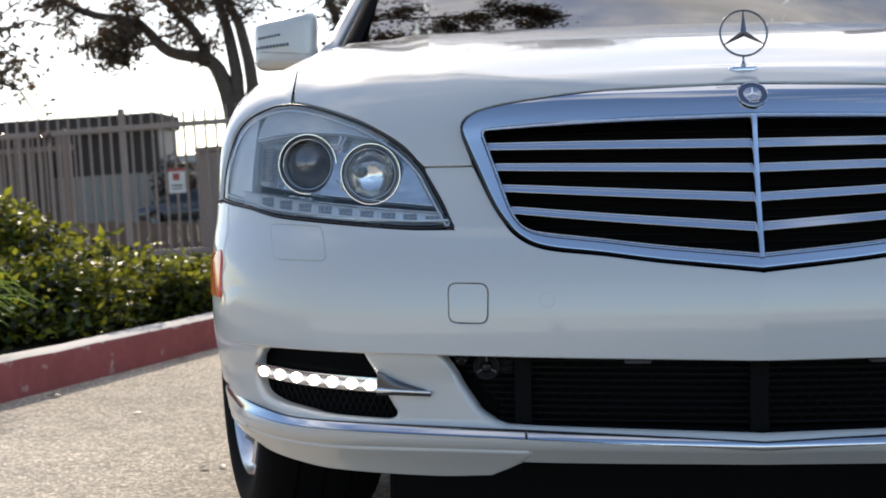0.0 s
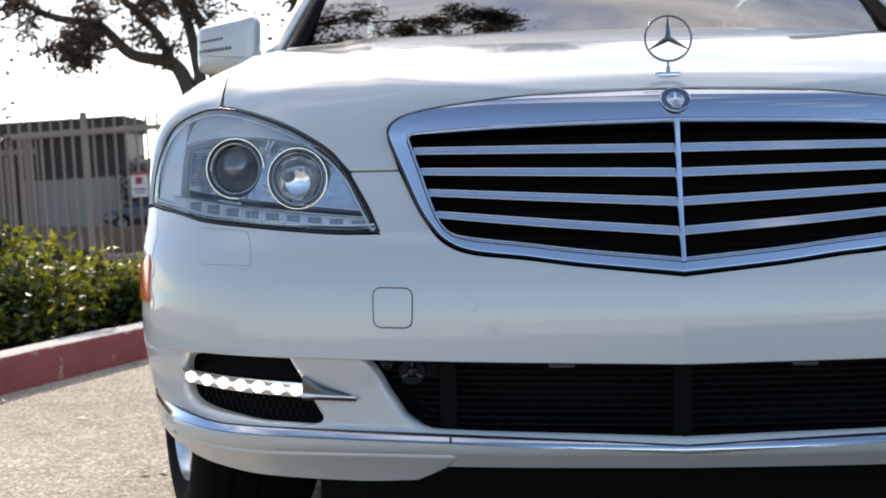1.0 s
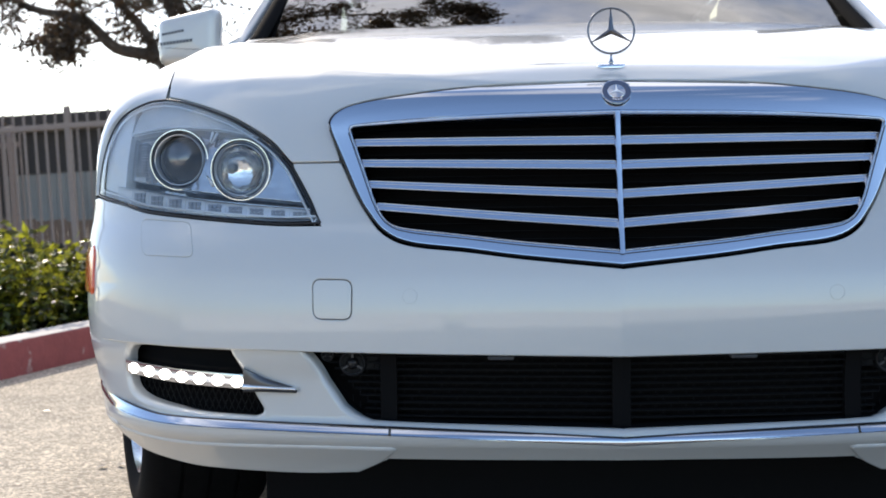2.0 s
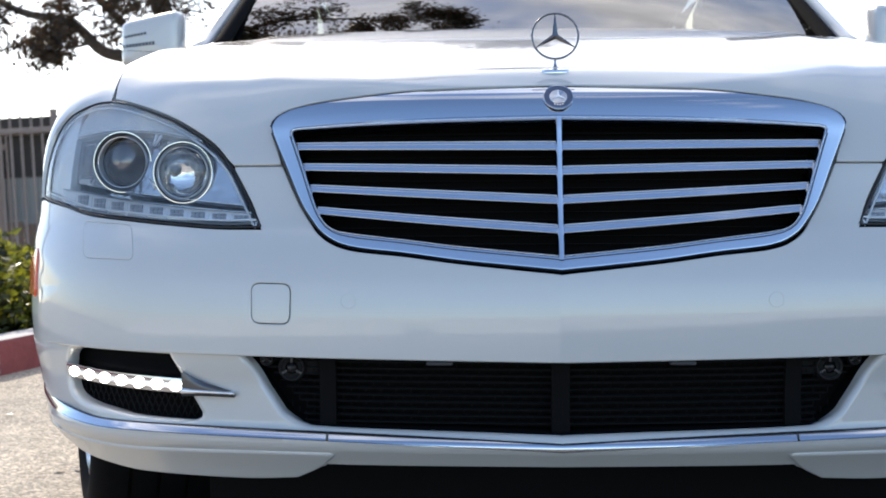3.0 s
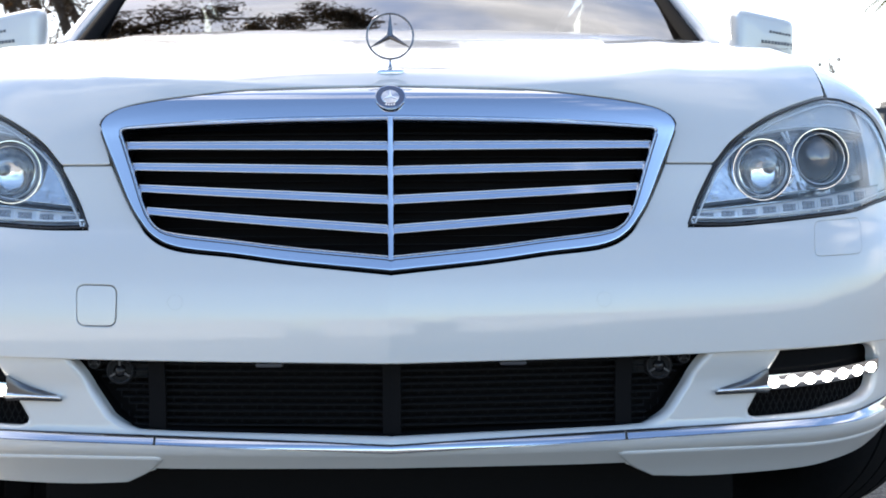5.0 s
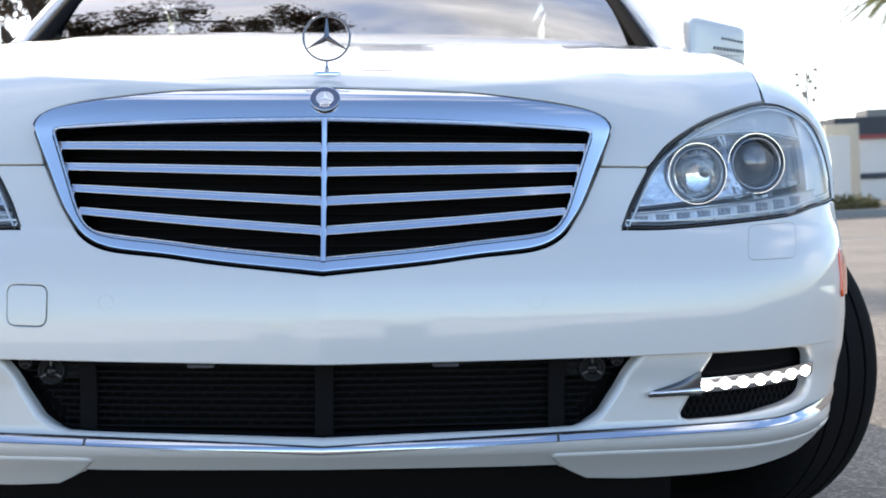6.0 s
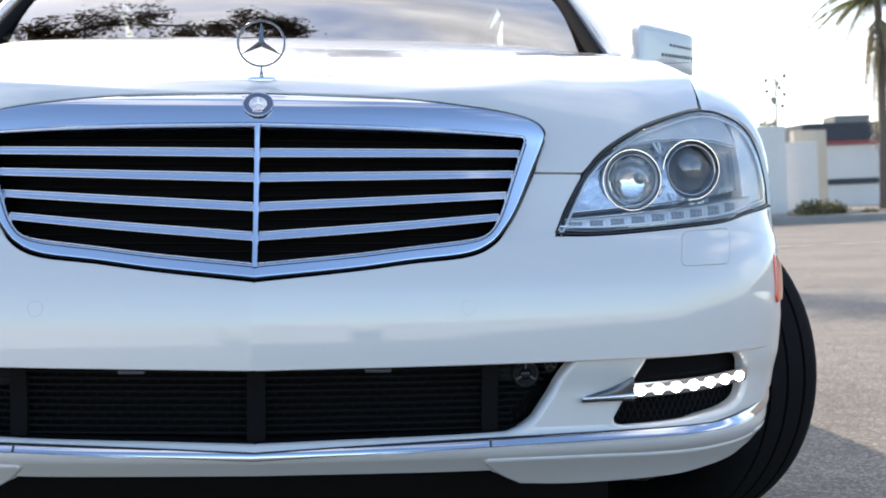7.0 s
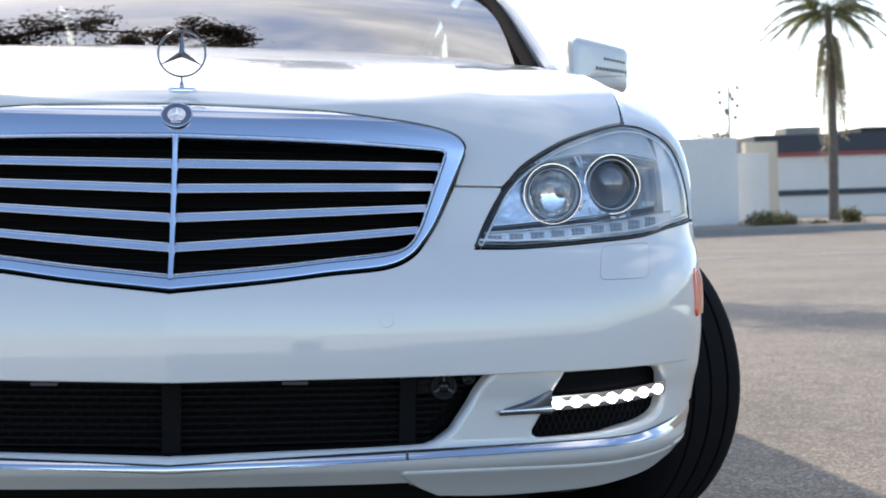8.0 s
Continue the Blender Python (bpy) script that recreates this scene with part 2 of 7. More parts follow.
def kerb_mat():
    """Red kerb paint, chipped to pale concrete on the face; the worn, trodden top is paled further as if sunlit."""
    m = mat("red_kerb_paint", (0.33, 0.085, 0.085), 0.75, noise_scale=26, noise_amt=0.25, bump=0.002, bump_scale=60, stain=0.35, stain_scale=5)
    n, l = m.node_tree.nodes, m.node_tree.links
    p = n["Principled BSDF"]
    src = p.inputs["Base Color"].links[0].from_socket
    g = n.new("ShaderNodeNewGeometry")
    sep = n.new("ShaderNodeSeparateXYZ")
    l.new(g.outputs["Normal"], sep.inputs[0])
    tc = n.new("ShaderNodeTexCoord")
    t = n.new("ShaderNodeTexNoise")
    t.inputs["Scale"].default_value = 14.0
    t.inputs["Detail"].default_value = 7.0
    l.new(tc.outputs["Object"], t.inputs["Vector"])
    # faces that look up turn pale: wear plus sunlight put into the colour
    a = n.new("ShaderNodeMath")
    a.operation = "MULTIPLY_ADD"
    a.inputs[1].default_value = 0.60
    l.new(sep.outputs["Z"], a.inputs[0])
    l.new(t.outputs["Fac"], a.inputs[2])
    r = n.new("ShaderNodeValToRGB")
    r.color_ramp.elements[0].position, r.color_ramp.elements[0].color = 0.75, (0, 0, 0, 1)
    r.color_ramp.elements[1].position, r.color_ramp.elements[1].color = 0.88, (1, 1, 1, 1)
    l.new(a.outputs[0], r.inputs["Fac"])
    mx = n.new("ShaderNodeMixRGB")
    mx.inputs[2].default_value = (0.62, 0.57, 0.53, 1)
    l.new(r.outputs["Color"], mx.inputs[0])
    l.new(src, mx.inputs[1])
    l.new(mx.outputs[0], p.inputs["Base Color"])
    return m


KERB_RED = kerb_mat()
CONCRETE = mat("pale_concrete", (0.46, 0.44, 0.40), 0.85, noise_scale=40, noise_amt=0.18, bump=0.002, bump_scale=60, stain=0.2, stain_scale=3)
SOIL = mat("planter_soil", (0.07, 0.05, 0.035), 0.95, noise_scale=30, noise_amt=0.5, bump=0.02, bump_scale=20)
FENCE = mat("taupe_fence_paint", (0.25, 0.198, 0.172), 0.6, noise_scale=25, noise_amt=0.15, obj_rand=0.12)
SHED = mat("grey_metal_siding", (0.25, 0.225, 0.195), 0.6, noise_scale=2, noise_amt=0.1, stain=0.15, stain_scale=0.6)
DARK_ROOF = mat("dark_roofing", (0.036, 0.027, 0.022), 0.8, noise_scale=6, noise_amt=0.3)
BROWN_WALL = mat("brown_brick_wall", (0.165, 0.115, 0.085), 0.9, noise_scale=5, noise_amt=0.3, stain=0.25, stain_scale=0.5)
STUCCO = mat("white_stucco", (0.66, 0.625, 0.58), 0.9, noise_scale=12, noise_amt=0.06, bump=0.004, bump_scale=30, stain=0.1, stain_scale=0.7)
WHITE_RENDER = mat("white_render", (0.76, 0.74, 0.70), 0.85, noise_scale=10, noise_amt=0.05, stain=0.08, stain_scale=0.7)
TAN_STUCCO = mat("tan_stucco", (0.52, 0.46, 0.36), 0.9, noise_scale=12, noise_amt=0.08, stain=0.1, stain_scale=0.7)
BLUE_FASCIA = mat("slate_blue_fascia", (0.030, 0.034, 0.045), 0.6, noise_scale=3, noise_amt=0.15)
RED_TRIM = mat("red_trim", (0.26, 0.06, 0.06), 0.6, noise_scale=5, noise_amt=0.1)
BARK = mat("tree_bark", (0.085, 0.065, 0.05), 0.9, noise_scale=18, noise_amt=0.45, bump=0.015, bump_scale=25)
LEAF_TREE = leaf_mat("dark_reddish_leaves", (0.045, 0.032, 0.02), (0.09, 0.05, 0.02), 0.35, 0.6)
LEAF_HEDGE = leaf_mat("hedge_leaves", (0.024, 0.048, 0.009), (0.40, 0.40, 0.035), 0.32, 1.0)
LEAF_GRASS = leaf_mat("strap_leaves", (0.09, 0.17, 0.04), (0.32, 0.44, 0.08), 0.4, 0.4)
LEAF_PALM = leaf_mat("palm_fronds", (0.11, 0.12, 0.06), (0.24, 0.25, 0.10), 0.4, 0.4)
PALM_BARK = mat("palm_bark", (0.13, 0.105, 0.085), 0.9, noise_scale=14, noise_amt=0.35, bump=0.012, bump_scale=22)
LEAF_FALLEN = leaf_mat("fallen_leaves", (0.10, 0.065, 0.035), (0.10, 0.06, 0.03), 0.2, 0.3)
LEAF_DEAD = leaf_mat("dead_fronds", (0.40, 0.34, 0.23), (0.50, 0.40, 0.22), 0.45, 0.3)
VERGE = mat("dry_verge", (0.27, 0.22, 0.165), 0.95, noise_scale=20, noise_amt=0.3, bump=0.01, bump_scale=30, stain=0.3, stain_scale=2)
GREY_KERB = mat("grey_kerb_concrete", (0.25, 0.235, 0.21), 0.9, noise_scale=30, noise_amt=0.2, bump=0.003, bump_scale=40, stain=0.25, stain_scale=2)
LEAF_DRY = leaf_mat("dry_shrub_leaves", (0.10, 0.095, 0.035), (0.26, 0.22, 0.06), 0.3, 0.6)
MAST_GREY = mat("weathered_mast_grey", (0.22, 0.20, 0.17), 0.6, noise_scale=4, noise_amt=0.2)
SIGN_WHITE = mat("sign_white", (0.58, 0.57, 0.55), 0.5)
SIGN_RED = mat("sign_red", (0.30, 0.045, 0.04), 0.5)
CAR_BLACK = mat("black_car_paint", (0.012, 0.013, 0.015), 0.25, 0.0, 1.0)
PAINT_LINE = mat("faded_road_paint", (0.46, 0.45, 0.42), 0.8, noise_scale=30, noise_amt=0.3)


# ---- mesh helpers ----
def mesh_ob(name, verts, faces, material, parent=None, label="", normals=None, smooth=True):
    me = bpy.data.meshes.new(name)
    me.from_pydata([tuple(map(float, v)) for v in verts], [], [tuple(int(i) for i in f) for f in faces])
    me.update()
    if smooth:
        me.shade_smooth()
    if normals is not None:
        me.normals_split_custom_set_from_vertices([tuple(map(float, v)) for v in normals])
    me.materials.append(material)
    ob = new(name, me)
    if parent is not None:
        ob.parent = parent
    if label:
        ob["label"] = label
    return ob


def part(name, bm, material, parent, label="", smooth=False):
    me = bpy.data.meshes.new(name)
    bmesh.ops.recalc_face_normals(bm, faces=bm.faces)
    bm.to_mesh(me)
    bm.free()
    if smooth:
        me.shade_smooth()
    me.materials.append(material)
    ob = new(name, me)
    if parent is not None:
        ob.parent = parent
    if label:
        ob["label"] = label
    return ob


def empty(name, m=None):
    ob = new(name)
    if m is not None:
        ob.matrix_world = m
    return ob


def box(bm, x0, x1, y0, y1, z0, z1, bevel=0.0, m=None):
    made = bmesh.ops.create_cube(bm, size=1.0)["verts"]
    for v in made:
        v.co = Vector(((x0 + x1) / 2 + v.co.x * (x1 - x0), (y0 + y1) / 2 + v.co.y * (y1 - y0), (z0 + z1) / 2 + v.co.z * (z1 - z0)))
        if m is not None:
            v.co = m @ v.co
    if bevel:
        edges = {e for v in made for e in v.link_edges}
        bmesh.ops.bevel(bm, geom=list(edges), offset=bevel, segments=2, affect="EDGES", profile=0.6)
    return bm


def boxed(name, dims, material, parent=None, label="", bevel=0.004, m=None):
    bm = bmesh.new()
    box(bm, *dims, bevel=bevel, m=m)
    return part(name, bm, material, parent, label)


def lathe(profile, n=48, axis="y"):
    """Verts and faces of a profile of (radius, height) turned about an axis."""
    verts, faces = [], []
    k = len(profile)
    for i in range(n):
        a = 2 * math.pi * i / n
        for r, h in profile:
            c, s = r * math.cos(a), r * math.sin(a)
            verts.append({"y": (c, h, s), "x": (h, c, s), "z": (c, s, h)}[axis])
    for i in range(n):
        for j in range(k - 1):
            a, b = i * k + j, ((i + 1) % n) * k + j
            faces.append((a, b, b + 1, a + 1))
    return verts, faces


def tube(points, radii, n=8, caps=True):
    """Verts and faces of a tapered tube along points."""
    pts = [Vector(p) for p in points]
    verts, faces = [], []
    up = Vector((0.13, 0.21, 0.97))
    for i, p in enumerate(pts):
        d = (pts[min(i + 1, len(pts) - 1)] - pts[max(i - 1, 0)]).normalized()
        a = d.cross(up)
        if a.length < 0.05:
            a = d.cross(Vector((1, 0, 0)))
        a.normalize()
        b = d.cross(a)
        r = radii[i] if isinstance(radii, (list, tuple)) else radii
        for k in range(n):
            t = 2 * math.pi * k / n
            verts.append(p + a * (r * math.cos(t)) + b * (r * math.sin(t)))
    for i in range(len(pts) - 1):
        for k in range(n):
            q = (k + 1) % n
            faces.append((i * n + k, i * n + q, (i + 1) * n + q, (i + 1) * n + k))
    if caps:
        faces.append(tuple(range(n))[::-1])
        faces.append(tuple((len(pts) - 1) * n + k for k in range(n)))
    return verts, faces


def join(*shapes):
    verts, faces = [], []
    for v, f in shapes:
        o = len(verts)
        verts += list(v)
        faces += [tuple(i + o for i in q) for q in f]
    return verts, faces


def moved(shape, m):
    return [m @ Vector(v) for v in shape[0]], shape[1]


def flipped(shape):
    """The mirror image in x."""
    return [Vector((-v[0], v[1], v[2])) for v in shape[0]], [tuple(reversed(f)) for f in shape[1]]


def pchip(xs, ys):
    """A smooth curve through points that never overshoots them."""
    xs, ys = np.array(xs, float), np.array(ys, float)
    h, d = np.diff(xs), np.diff(ys) / np.diff(xs)
    m = np.zeros(len(xs))
    m[0], m[-1] = d[0], d[-1]
    for i in range(1, len(xs) - 1):
        if d[i - 1] * d[i] > 0:
            w1, w2 = 2 * h[i] + h[i - 1], h[i] + 2 * h[i - 1]
            m[i] = (w1 + w2) / (w1 / d[i - 1] + w2 / d[i])

    def f(x):
        x = np.clip(np.asarray(x, float), xs[0], xs[-1])
        i = np.clip(np.searchsorted(xs, x, side="right") - 1, 0, len(xs) - 2)
        t = (x - xs[i]) / h[i]
        return (2 * t**3 - 3 * t**2 + 1) * ys[i] + (t**3 - 2 * t**2 + t) * h[i] * m[i] + (-2 * t**3 + 3 * t**2) * ys[i + 1] + (t**3 - t**2) * h[i] * m[i + 1]

    return f


def dense(points, step=0.008, closed=True):
    """Points every step along a polyline."""
    out = []
    pts = list(points) + ([points[0]] if closed else [])
    for a, b in zip(pts[:-1], pts[1:]):
        n = max(1, int(math.ceil(math.dist(a, b) / step)))
        out += [(a[0] + (b[0] - a[0]) * i / n, a[1] + (b[1] - a[1]) * i / n) for i in range(n)]
    if not closed:
        out.append(tuple(pts[-1]))
    return out


def curve2(points, step=0.008):
    """A smooth open curve through points (Catmull-Rom), sampled every step."""
    p = [np.array(q, float) for q in points]
    p = [2 * p[0] - p[1]] + p + [2 * p[-1] - p[-2]]
    out = []
    for i in range(1, len(p) - 2):
        n = max(2, int(np.linalg.norm(p[i + 1] - p[i]) / step))
        for k in range(n):
            t = k / n
            out.append(tuple(0.5 * (2 * p[i] + (p[i + 1] - p[i - 1]) * t + (2 * p[i - 1] - 5 * p[i] + 4 * p[i + 1] - p[i + 2]) * t * t + (3 * p[i] - p[i - 1] - 3 * p[i + 1] + p[i + 2]) * t**3)))
    out.append(tuple(p[-2]))
    return out


def loop(*pieces, step=0.008):
    """A closed loop from pieces: each a list of points, smooth within itself and with corners between."""
    out = []
    for piece in pieces:
        c = curve2(piece, step) if len(piece) > 2 else dense(piece, step, closed=False)
        if out and math.dist(out[-1], c[0]) < 1e-5:
            c = c[1:]
        out += c
    if math.dist(out[0], out[-1]) < 1e-5:
        out.pop()
    return dense(out, step)


def inside(poly, pts):
    poly = np.array(poly)
    x, y = pts[:, 0], pts[:, 1]
    res = np.zeros(len(pts), bool)
    a, b = poly, np.roll(poly, -1, axis=0)
    for (x0, y0), (x1, y1) in zip(a, b):
        c = (y0 > y) != (y1 > y)
        with np.errstate(divide="ignore", invalid="ignore"):
            res ^= c & (x < (x1 - x0) * (y - y0) / (y1 - y0) + x0)
    return res


def edge_gap(poly, pts):
    a = np.array(poly)
    return np.min(np.linalg.norm(pts[:, None] - a[None], axis=2), axis=1) if len(pts) else np.zeros(0)


from mathutils.bvhtree import BVHTree
from mathutils.geometry import delaunay_2d_cdt


def fill(outer, holes=(), step=0.012):
    """Triangles over a plane region: its points and faces, evenly spaced within."""
    o = np.array(outer)
    lo, hi = o.min(0), o.max(0)
    g = np.stack(np.meshgrid(np.arange(lo[0], hi[0], step), np.arange(lo[1], hi[1], step)), -1).reshape(-1, 2)
    keep = inside(outer, g)
    for h in holes:
        keep &= ~inside(h, g)
    g = g[keep]
    for q in (outer, *holes):
        g = g[edge_gap(q, g) > step * 0.45]
    pts, edges = [], []
    for q in (outer, *holes):
        s = len(pts)
        pts += [tuple(v) for v in q]
        edges += [(s + i, s + (i + 1) % len(q)) for i in range(len(q))]
    pts += [tuple(v) for v in g]
    v2, _, f2, *_ = delaunay_2d_cdt([Vector(q) for q in pts], edges, [], 0, 1e-7)
    v2 = np.array([tuple(v) for v in v2])
    f2 = np.array([f for f in f2 if len(f) == 3])
    c = v2[f2].mean(1)
    ok = inside(outer, c)
    for h in holes:
        ok &= ~inside(h, c)
    return v2, f2[ok]


def panel(surface, outer, holes=(), step=0.012, depth=0.018, roll=0.0025):
    """A shell over a region of a surface, its edges rolled and turned in by depth: verts, faces, normals."""
    v2, f2 = fill(outer, holes, step)
    P, N = surface(v2)
    verts, norms, faces = list(P), list(N), []
    for f in f2:
        a, b, c = P[f]
        faces.append(tuple(f) if np.dot(np.cross(b - a, c - a), N[f[0]]) > 0 else tuple(f[::-1]))
    for q in (outer, *holes):
        q2 = np.array(q)
        Q, M = surface(q2)
        area = np.sum(q2[:, 0] * np.roll(q2[:, 1], -1) - np.roll(q2[:, 0], -1) * q2[:, 1])
        T = np.roll(Q, -1, 0) - np.roll(Q, 1, 0)
        T /= np.linalg.norm(T, axis=1, keepdims=True) + 1e-9
        O = np.cross(T, M)
        mid = np.mean(Q, 0)
        if (np.sum((Q - mid) * O) < 0):
            O = -O
        if q is not outer:
            O = -O
        o = len(verts)
        n = len(q)
        rings = [(0 * M, M), (O * roll * 0.7 - M * roll * 0.3, (M + O) / 1.414), (O * roll - M * roll, O), (O * roll - M * depth, O)]
        where = {(round(a, 6), round(b, 6)): i for i, (a, b) in enumerate(v2)}
        first = [where.get((round(a, 6), round(b, 6)), -1) for a, b in q2]
        ids = []
        for r, (off, nn) in enumerate(rings):
            row = list(range(len(verts), len(verts) + n))
            verts += list(Q + off)
            norms += list(nn)
            ids.append([f if f >= 0 else g for f, g in zip(first, row)] if r == 0 else row)
        for r in range(len(rings) - 1):
            for i in range(n):
                j = (i + 1) % n
                a, b, c, d = ids[r][i], ids[r][j], ids[r + 1][j], ids[r + 1][i]
                A, B, C = (np.array(verts[k]) for k in (a, b, c))
                ok = np.dot(np.cross(B - A, C - A), norms[a] + norms[c]) > 0
                faces.append((a, b, c, d) if ok else (d, c, b, a))
    used = sorted({i for f in faces for i in f})
    to = {i: k for k, i in enumerate(used)}
    return [verts[i] for i in used], [tuple(to[i] for i in f) for f in faces], [norms[i] for i in used]


def both(shape):
    """A shape with normals and its mirror image in x, as one."""
    v, f, n = shape
    k = len(v)
    w = [(-a[0], a[1], a[2]) for a in v]
    m = [(-a[0], a[1], a[2]) for a in n]
    return list(v) + w, list(f) + [tuple(reversed([i + k for i in q])) for q in f], list(n) + m


def other(shape):
    v, f, n = shape
    return [(-a[0], a[1], a[2]) for a in v], [tuple(reversed(q)) for q in f], [(-a[0], a[1], a[2]) for a in n]

# ---- the car: its nose as smooth surfaces ----
TILT_CAR = 2.636
sedan = empty("sedan", pose(0, 0, 0, 0, TILT_CAR, 0))
tagged(sedan, "pearl white luxury sedan with chrome grille and lit daytime lamps", "car")

PLAN = [(0, -0.110), (0.1, -0.103), (0.2, -0.0955), (0.3, -0.086), (0.42, -0.068), (0.55, -0.043), (0.68, -0.006), (0.76, 0.035), (0.832, 0.09), (0.885, 0.15), (0.919, 0.22), (0.934, 0.32), (0.941, 0.60)]
pl = np.array(PLAN)
pls = np.r_[0, np.cumsum(np.linalg.norm(np.diff(pl, axis=0), axis=1))]
plan_x, plan_y = pchip(pls, pl[:, 0]), pchip(pls, pl[:, 1])
ss = np.linspace(0, pls[-1], 4000)
ssx, ssy = plan_x(ss), plan_y(ss)


def sx(x):
    return float(np.interp(x, ssx, ss))


def sy(y):
    return float(np.interp(y, ssy, ss))


tuck = pchip([0.15, 0.20, 0.25, 0.30, 0.40, 0.50, 0.9], [0.075, 0.052, 0.034, 0.020, 0.006, 0.0, 0.0])


def tucked(x, z):
    """The corners of the bumper draw in towards the ground."""
    return x - tuck(z) * np.clip((x - 0.62) / 0.30, 0, 1) ** 2


def xz(points):
    return [(float(np.interp(x, tucked(ssx, np.full(4000, z)), ss)) if x < 0.93 else sx(x), z) for x, z in points]


def base_y(x):
    return np.interp(np.abs(x), ssx, ssy)


rise = pchip([0.15, 0.2, 0.222, 0.24, 0.25, 0.262, 0.282, 0.34, 0.385, 0.447, 0.5, 0.53, 0.55, 0.575, 0.593, 0.637, 0.686, 0.72, 0.75, 0.78, 0.806, 0.83], [0.100, 0.058, 0.035, 0.014, 0.003, -0.002, 0.006, 0.008, -0.003, -0.001, 0.0045, 0.0122, 0.0205, 0.036, 0.050, 0.067, 0.080, 0.095, 0.115, 0.14, 0.17, 0.21])
rise_grille = pchip([0.5, 0.525, 0.545, 0.608, 0.686, 0.725, 0.75, 0.784, 0.794, 0.802, 0.809, 0.83], [0.010, 0.020, 0.028, 0.050, 0.071, 0.080, 0.085, 0.0975, 0.1045, 0.1150, 0.1285, 0.172])


def fascia(profile=rise, push=0.0):
    def at(q):
        x, y, z = tucked(plan_x(q[:, 0]), q[:, 1]), plan_y(q[:, 0]) + profile(q[:, 1]) + (push(q) if callable(push) else push), q[:, 1]
        return np.stack([x, y, z], 1)

    def surface(q):
        q = np.asarray(q, float)
        e = 0.002
        ds = at(q + (e, 0)) - at(np.maximum(q - (e, 0), (0, -9)))
        dz = at(q + (0, e)) - at(q - (0, e))
        n = np.cross(ds, dz)
        n /= np.linalg.norm(n, axis=1, keepdims=True)
        return at(q), n

    return surface


SCOOP_Y = [0.132, 0.125, 0.100, 0.082, 0.093, 0.130, 0.200]
AXLE_Y, AXLE_Z, ARCH = 0.755, 0.338, 0.385


def arch_s(z, profile=rise, extra=0.0):
    """Where the bumper ends at the wheel opening, at a height."""
    y = AXLE_Y - math.sqrt(max(ARCH**2 - (z - AXLE_Z) ** 2, 0.01))
    return sy(y - float(profile(z)) - extra)


def shell(name, shape, material, parent, label=""):
    return mesh_ob(name, shape[0], shape[1], material, parent, label, normals=shape[2])


HEAD_TOP = [(0.466, 0.589), (0.482, 0.618), (0.500, 0.651), (0.519, 0.684), (0.556, 0.721), (0.617, 0.758), (0.676, 0.782), (0.727, 0.798), (0.764, 0.805)]
HEAD_OUT = [(0.764, 0.805), (0.797, 0.803), (0.838, 0.789), (0.860, 0.772), (0.874, 0.748), (0.886, 0.710), (0.893, 0.674), (0.895, 0.638)]
HEAD_LOW = [(0.895, 0.638), (0.832, 0.623), (0.775, 0.609), (0.690, 0.600), (0.612, 0.593), (0.537, 0.588), (0.466, 0.589)]


def grown(points, d):
    """A loop grown outwards by d."""
    q = np.array(points)
    t = np.roll(q, -1, 0) - np.roll(q, 1, 0)
    t /= np.linalg.norm(t, axis=1, keepdims=True) + 1e-9
    n = np.stack([t[:, 1], -t[:, 0]], 1)
    area = np.sum(q[:, 0] * np.roll(q[:, 1], -1) - np.roll(q[:, 0], -1) * q[:, 1])
    return [tuple(v) for v in q + n * (d if area > 0 else -d)]


def rounded_rect(points, r=0.008, n=4):
    """A four-cornered loop with rounded corners."""
    out = []
    k = len(points)
    for i in range(k):
        p = np.array(points[i])
        a = np.array(points[i - 1]) - p
        b = np.array(points[(i + 1) % k]) - p
        a, b = p + a / np.linalg.norm(a) * r, p + b / np.linalg.norm(b) * r
        for j in range(n + 1):
            t = j / n
            out.append(tuple((1 - t) ** 2 * a + 2 * t * (1 - t) * p + t * t * b))
    return out


head_loop = loop(xz(HEAD_TOP), xz(HEAD_OUT), xz(HEAD_LOW))
washer_r = rounded_rect(xz([(0.676, 0.538), (0.770, 0.540), (0.783, 0.596), (0.688, 0.591)]), 0.012)
tow_r = rounded_rect(xz([(0.416, 0.443), (0.473, 0.444), (0.474, 0.502), (0.415, 0.501)]), 0.012)

# front bumper: the upper band, the lower face round the openings, the lip
z_arch = [0.395, 0.44, 0.50, 0.56, 0.60, 0.630]
upper = loop(
    xz([(0, 0.3885), (0.231, 0.391), (0.482, 0.3935)]), xz([(0.482, 0.3935), (0.65, 0.3955), (0.79, 0.3965)]), [(sx(0.79), 0.3965), (sx(0.85), 0.3957), (arch_s(0.397), 0.3962)],
    [(arch_s(z), z) for z in z_arch], [(arch_s(0.630), 0.630), (sx(0.915), 0.629), (sx(0.899), 0.630)],
    xz([(0.899, 0.632), (0.832, 0.6190), (0.775, 0.6050), (0.690, 0.5960), (0.612, 0.5893), (0.537, 0.5843), (0.4635, 0.5838)]),
    xz([(0.4635, 0.5838), (0.478, 0.620), (0.496, 0.653), (0.514, 0.683)]), xz([(0.514, 0.683), (0.4375, 0.683)]),
    xz([(0.4375, 0.683), (0.413, 0.632), (0.394, 0.601), (0.368, 0.571), (0.324, 0.552), (0.235, 0.542), (0.147, 0.5305), (0, 0.5155)]), [(0, 0.5155), (0, 0.3885)])
def step_up(v, a, b):
    t = np.clip((v - a) / (b - a), 0, 1)
    return t * t * (3 - 2 * t)


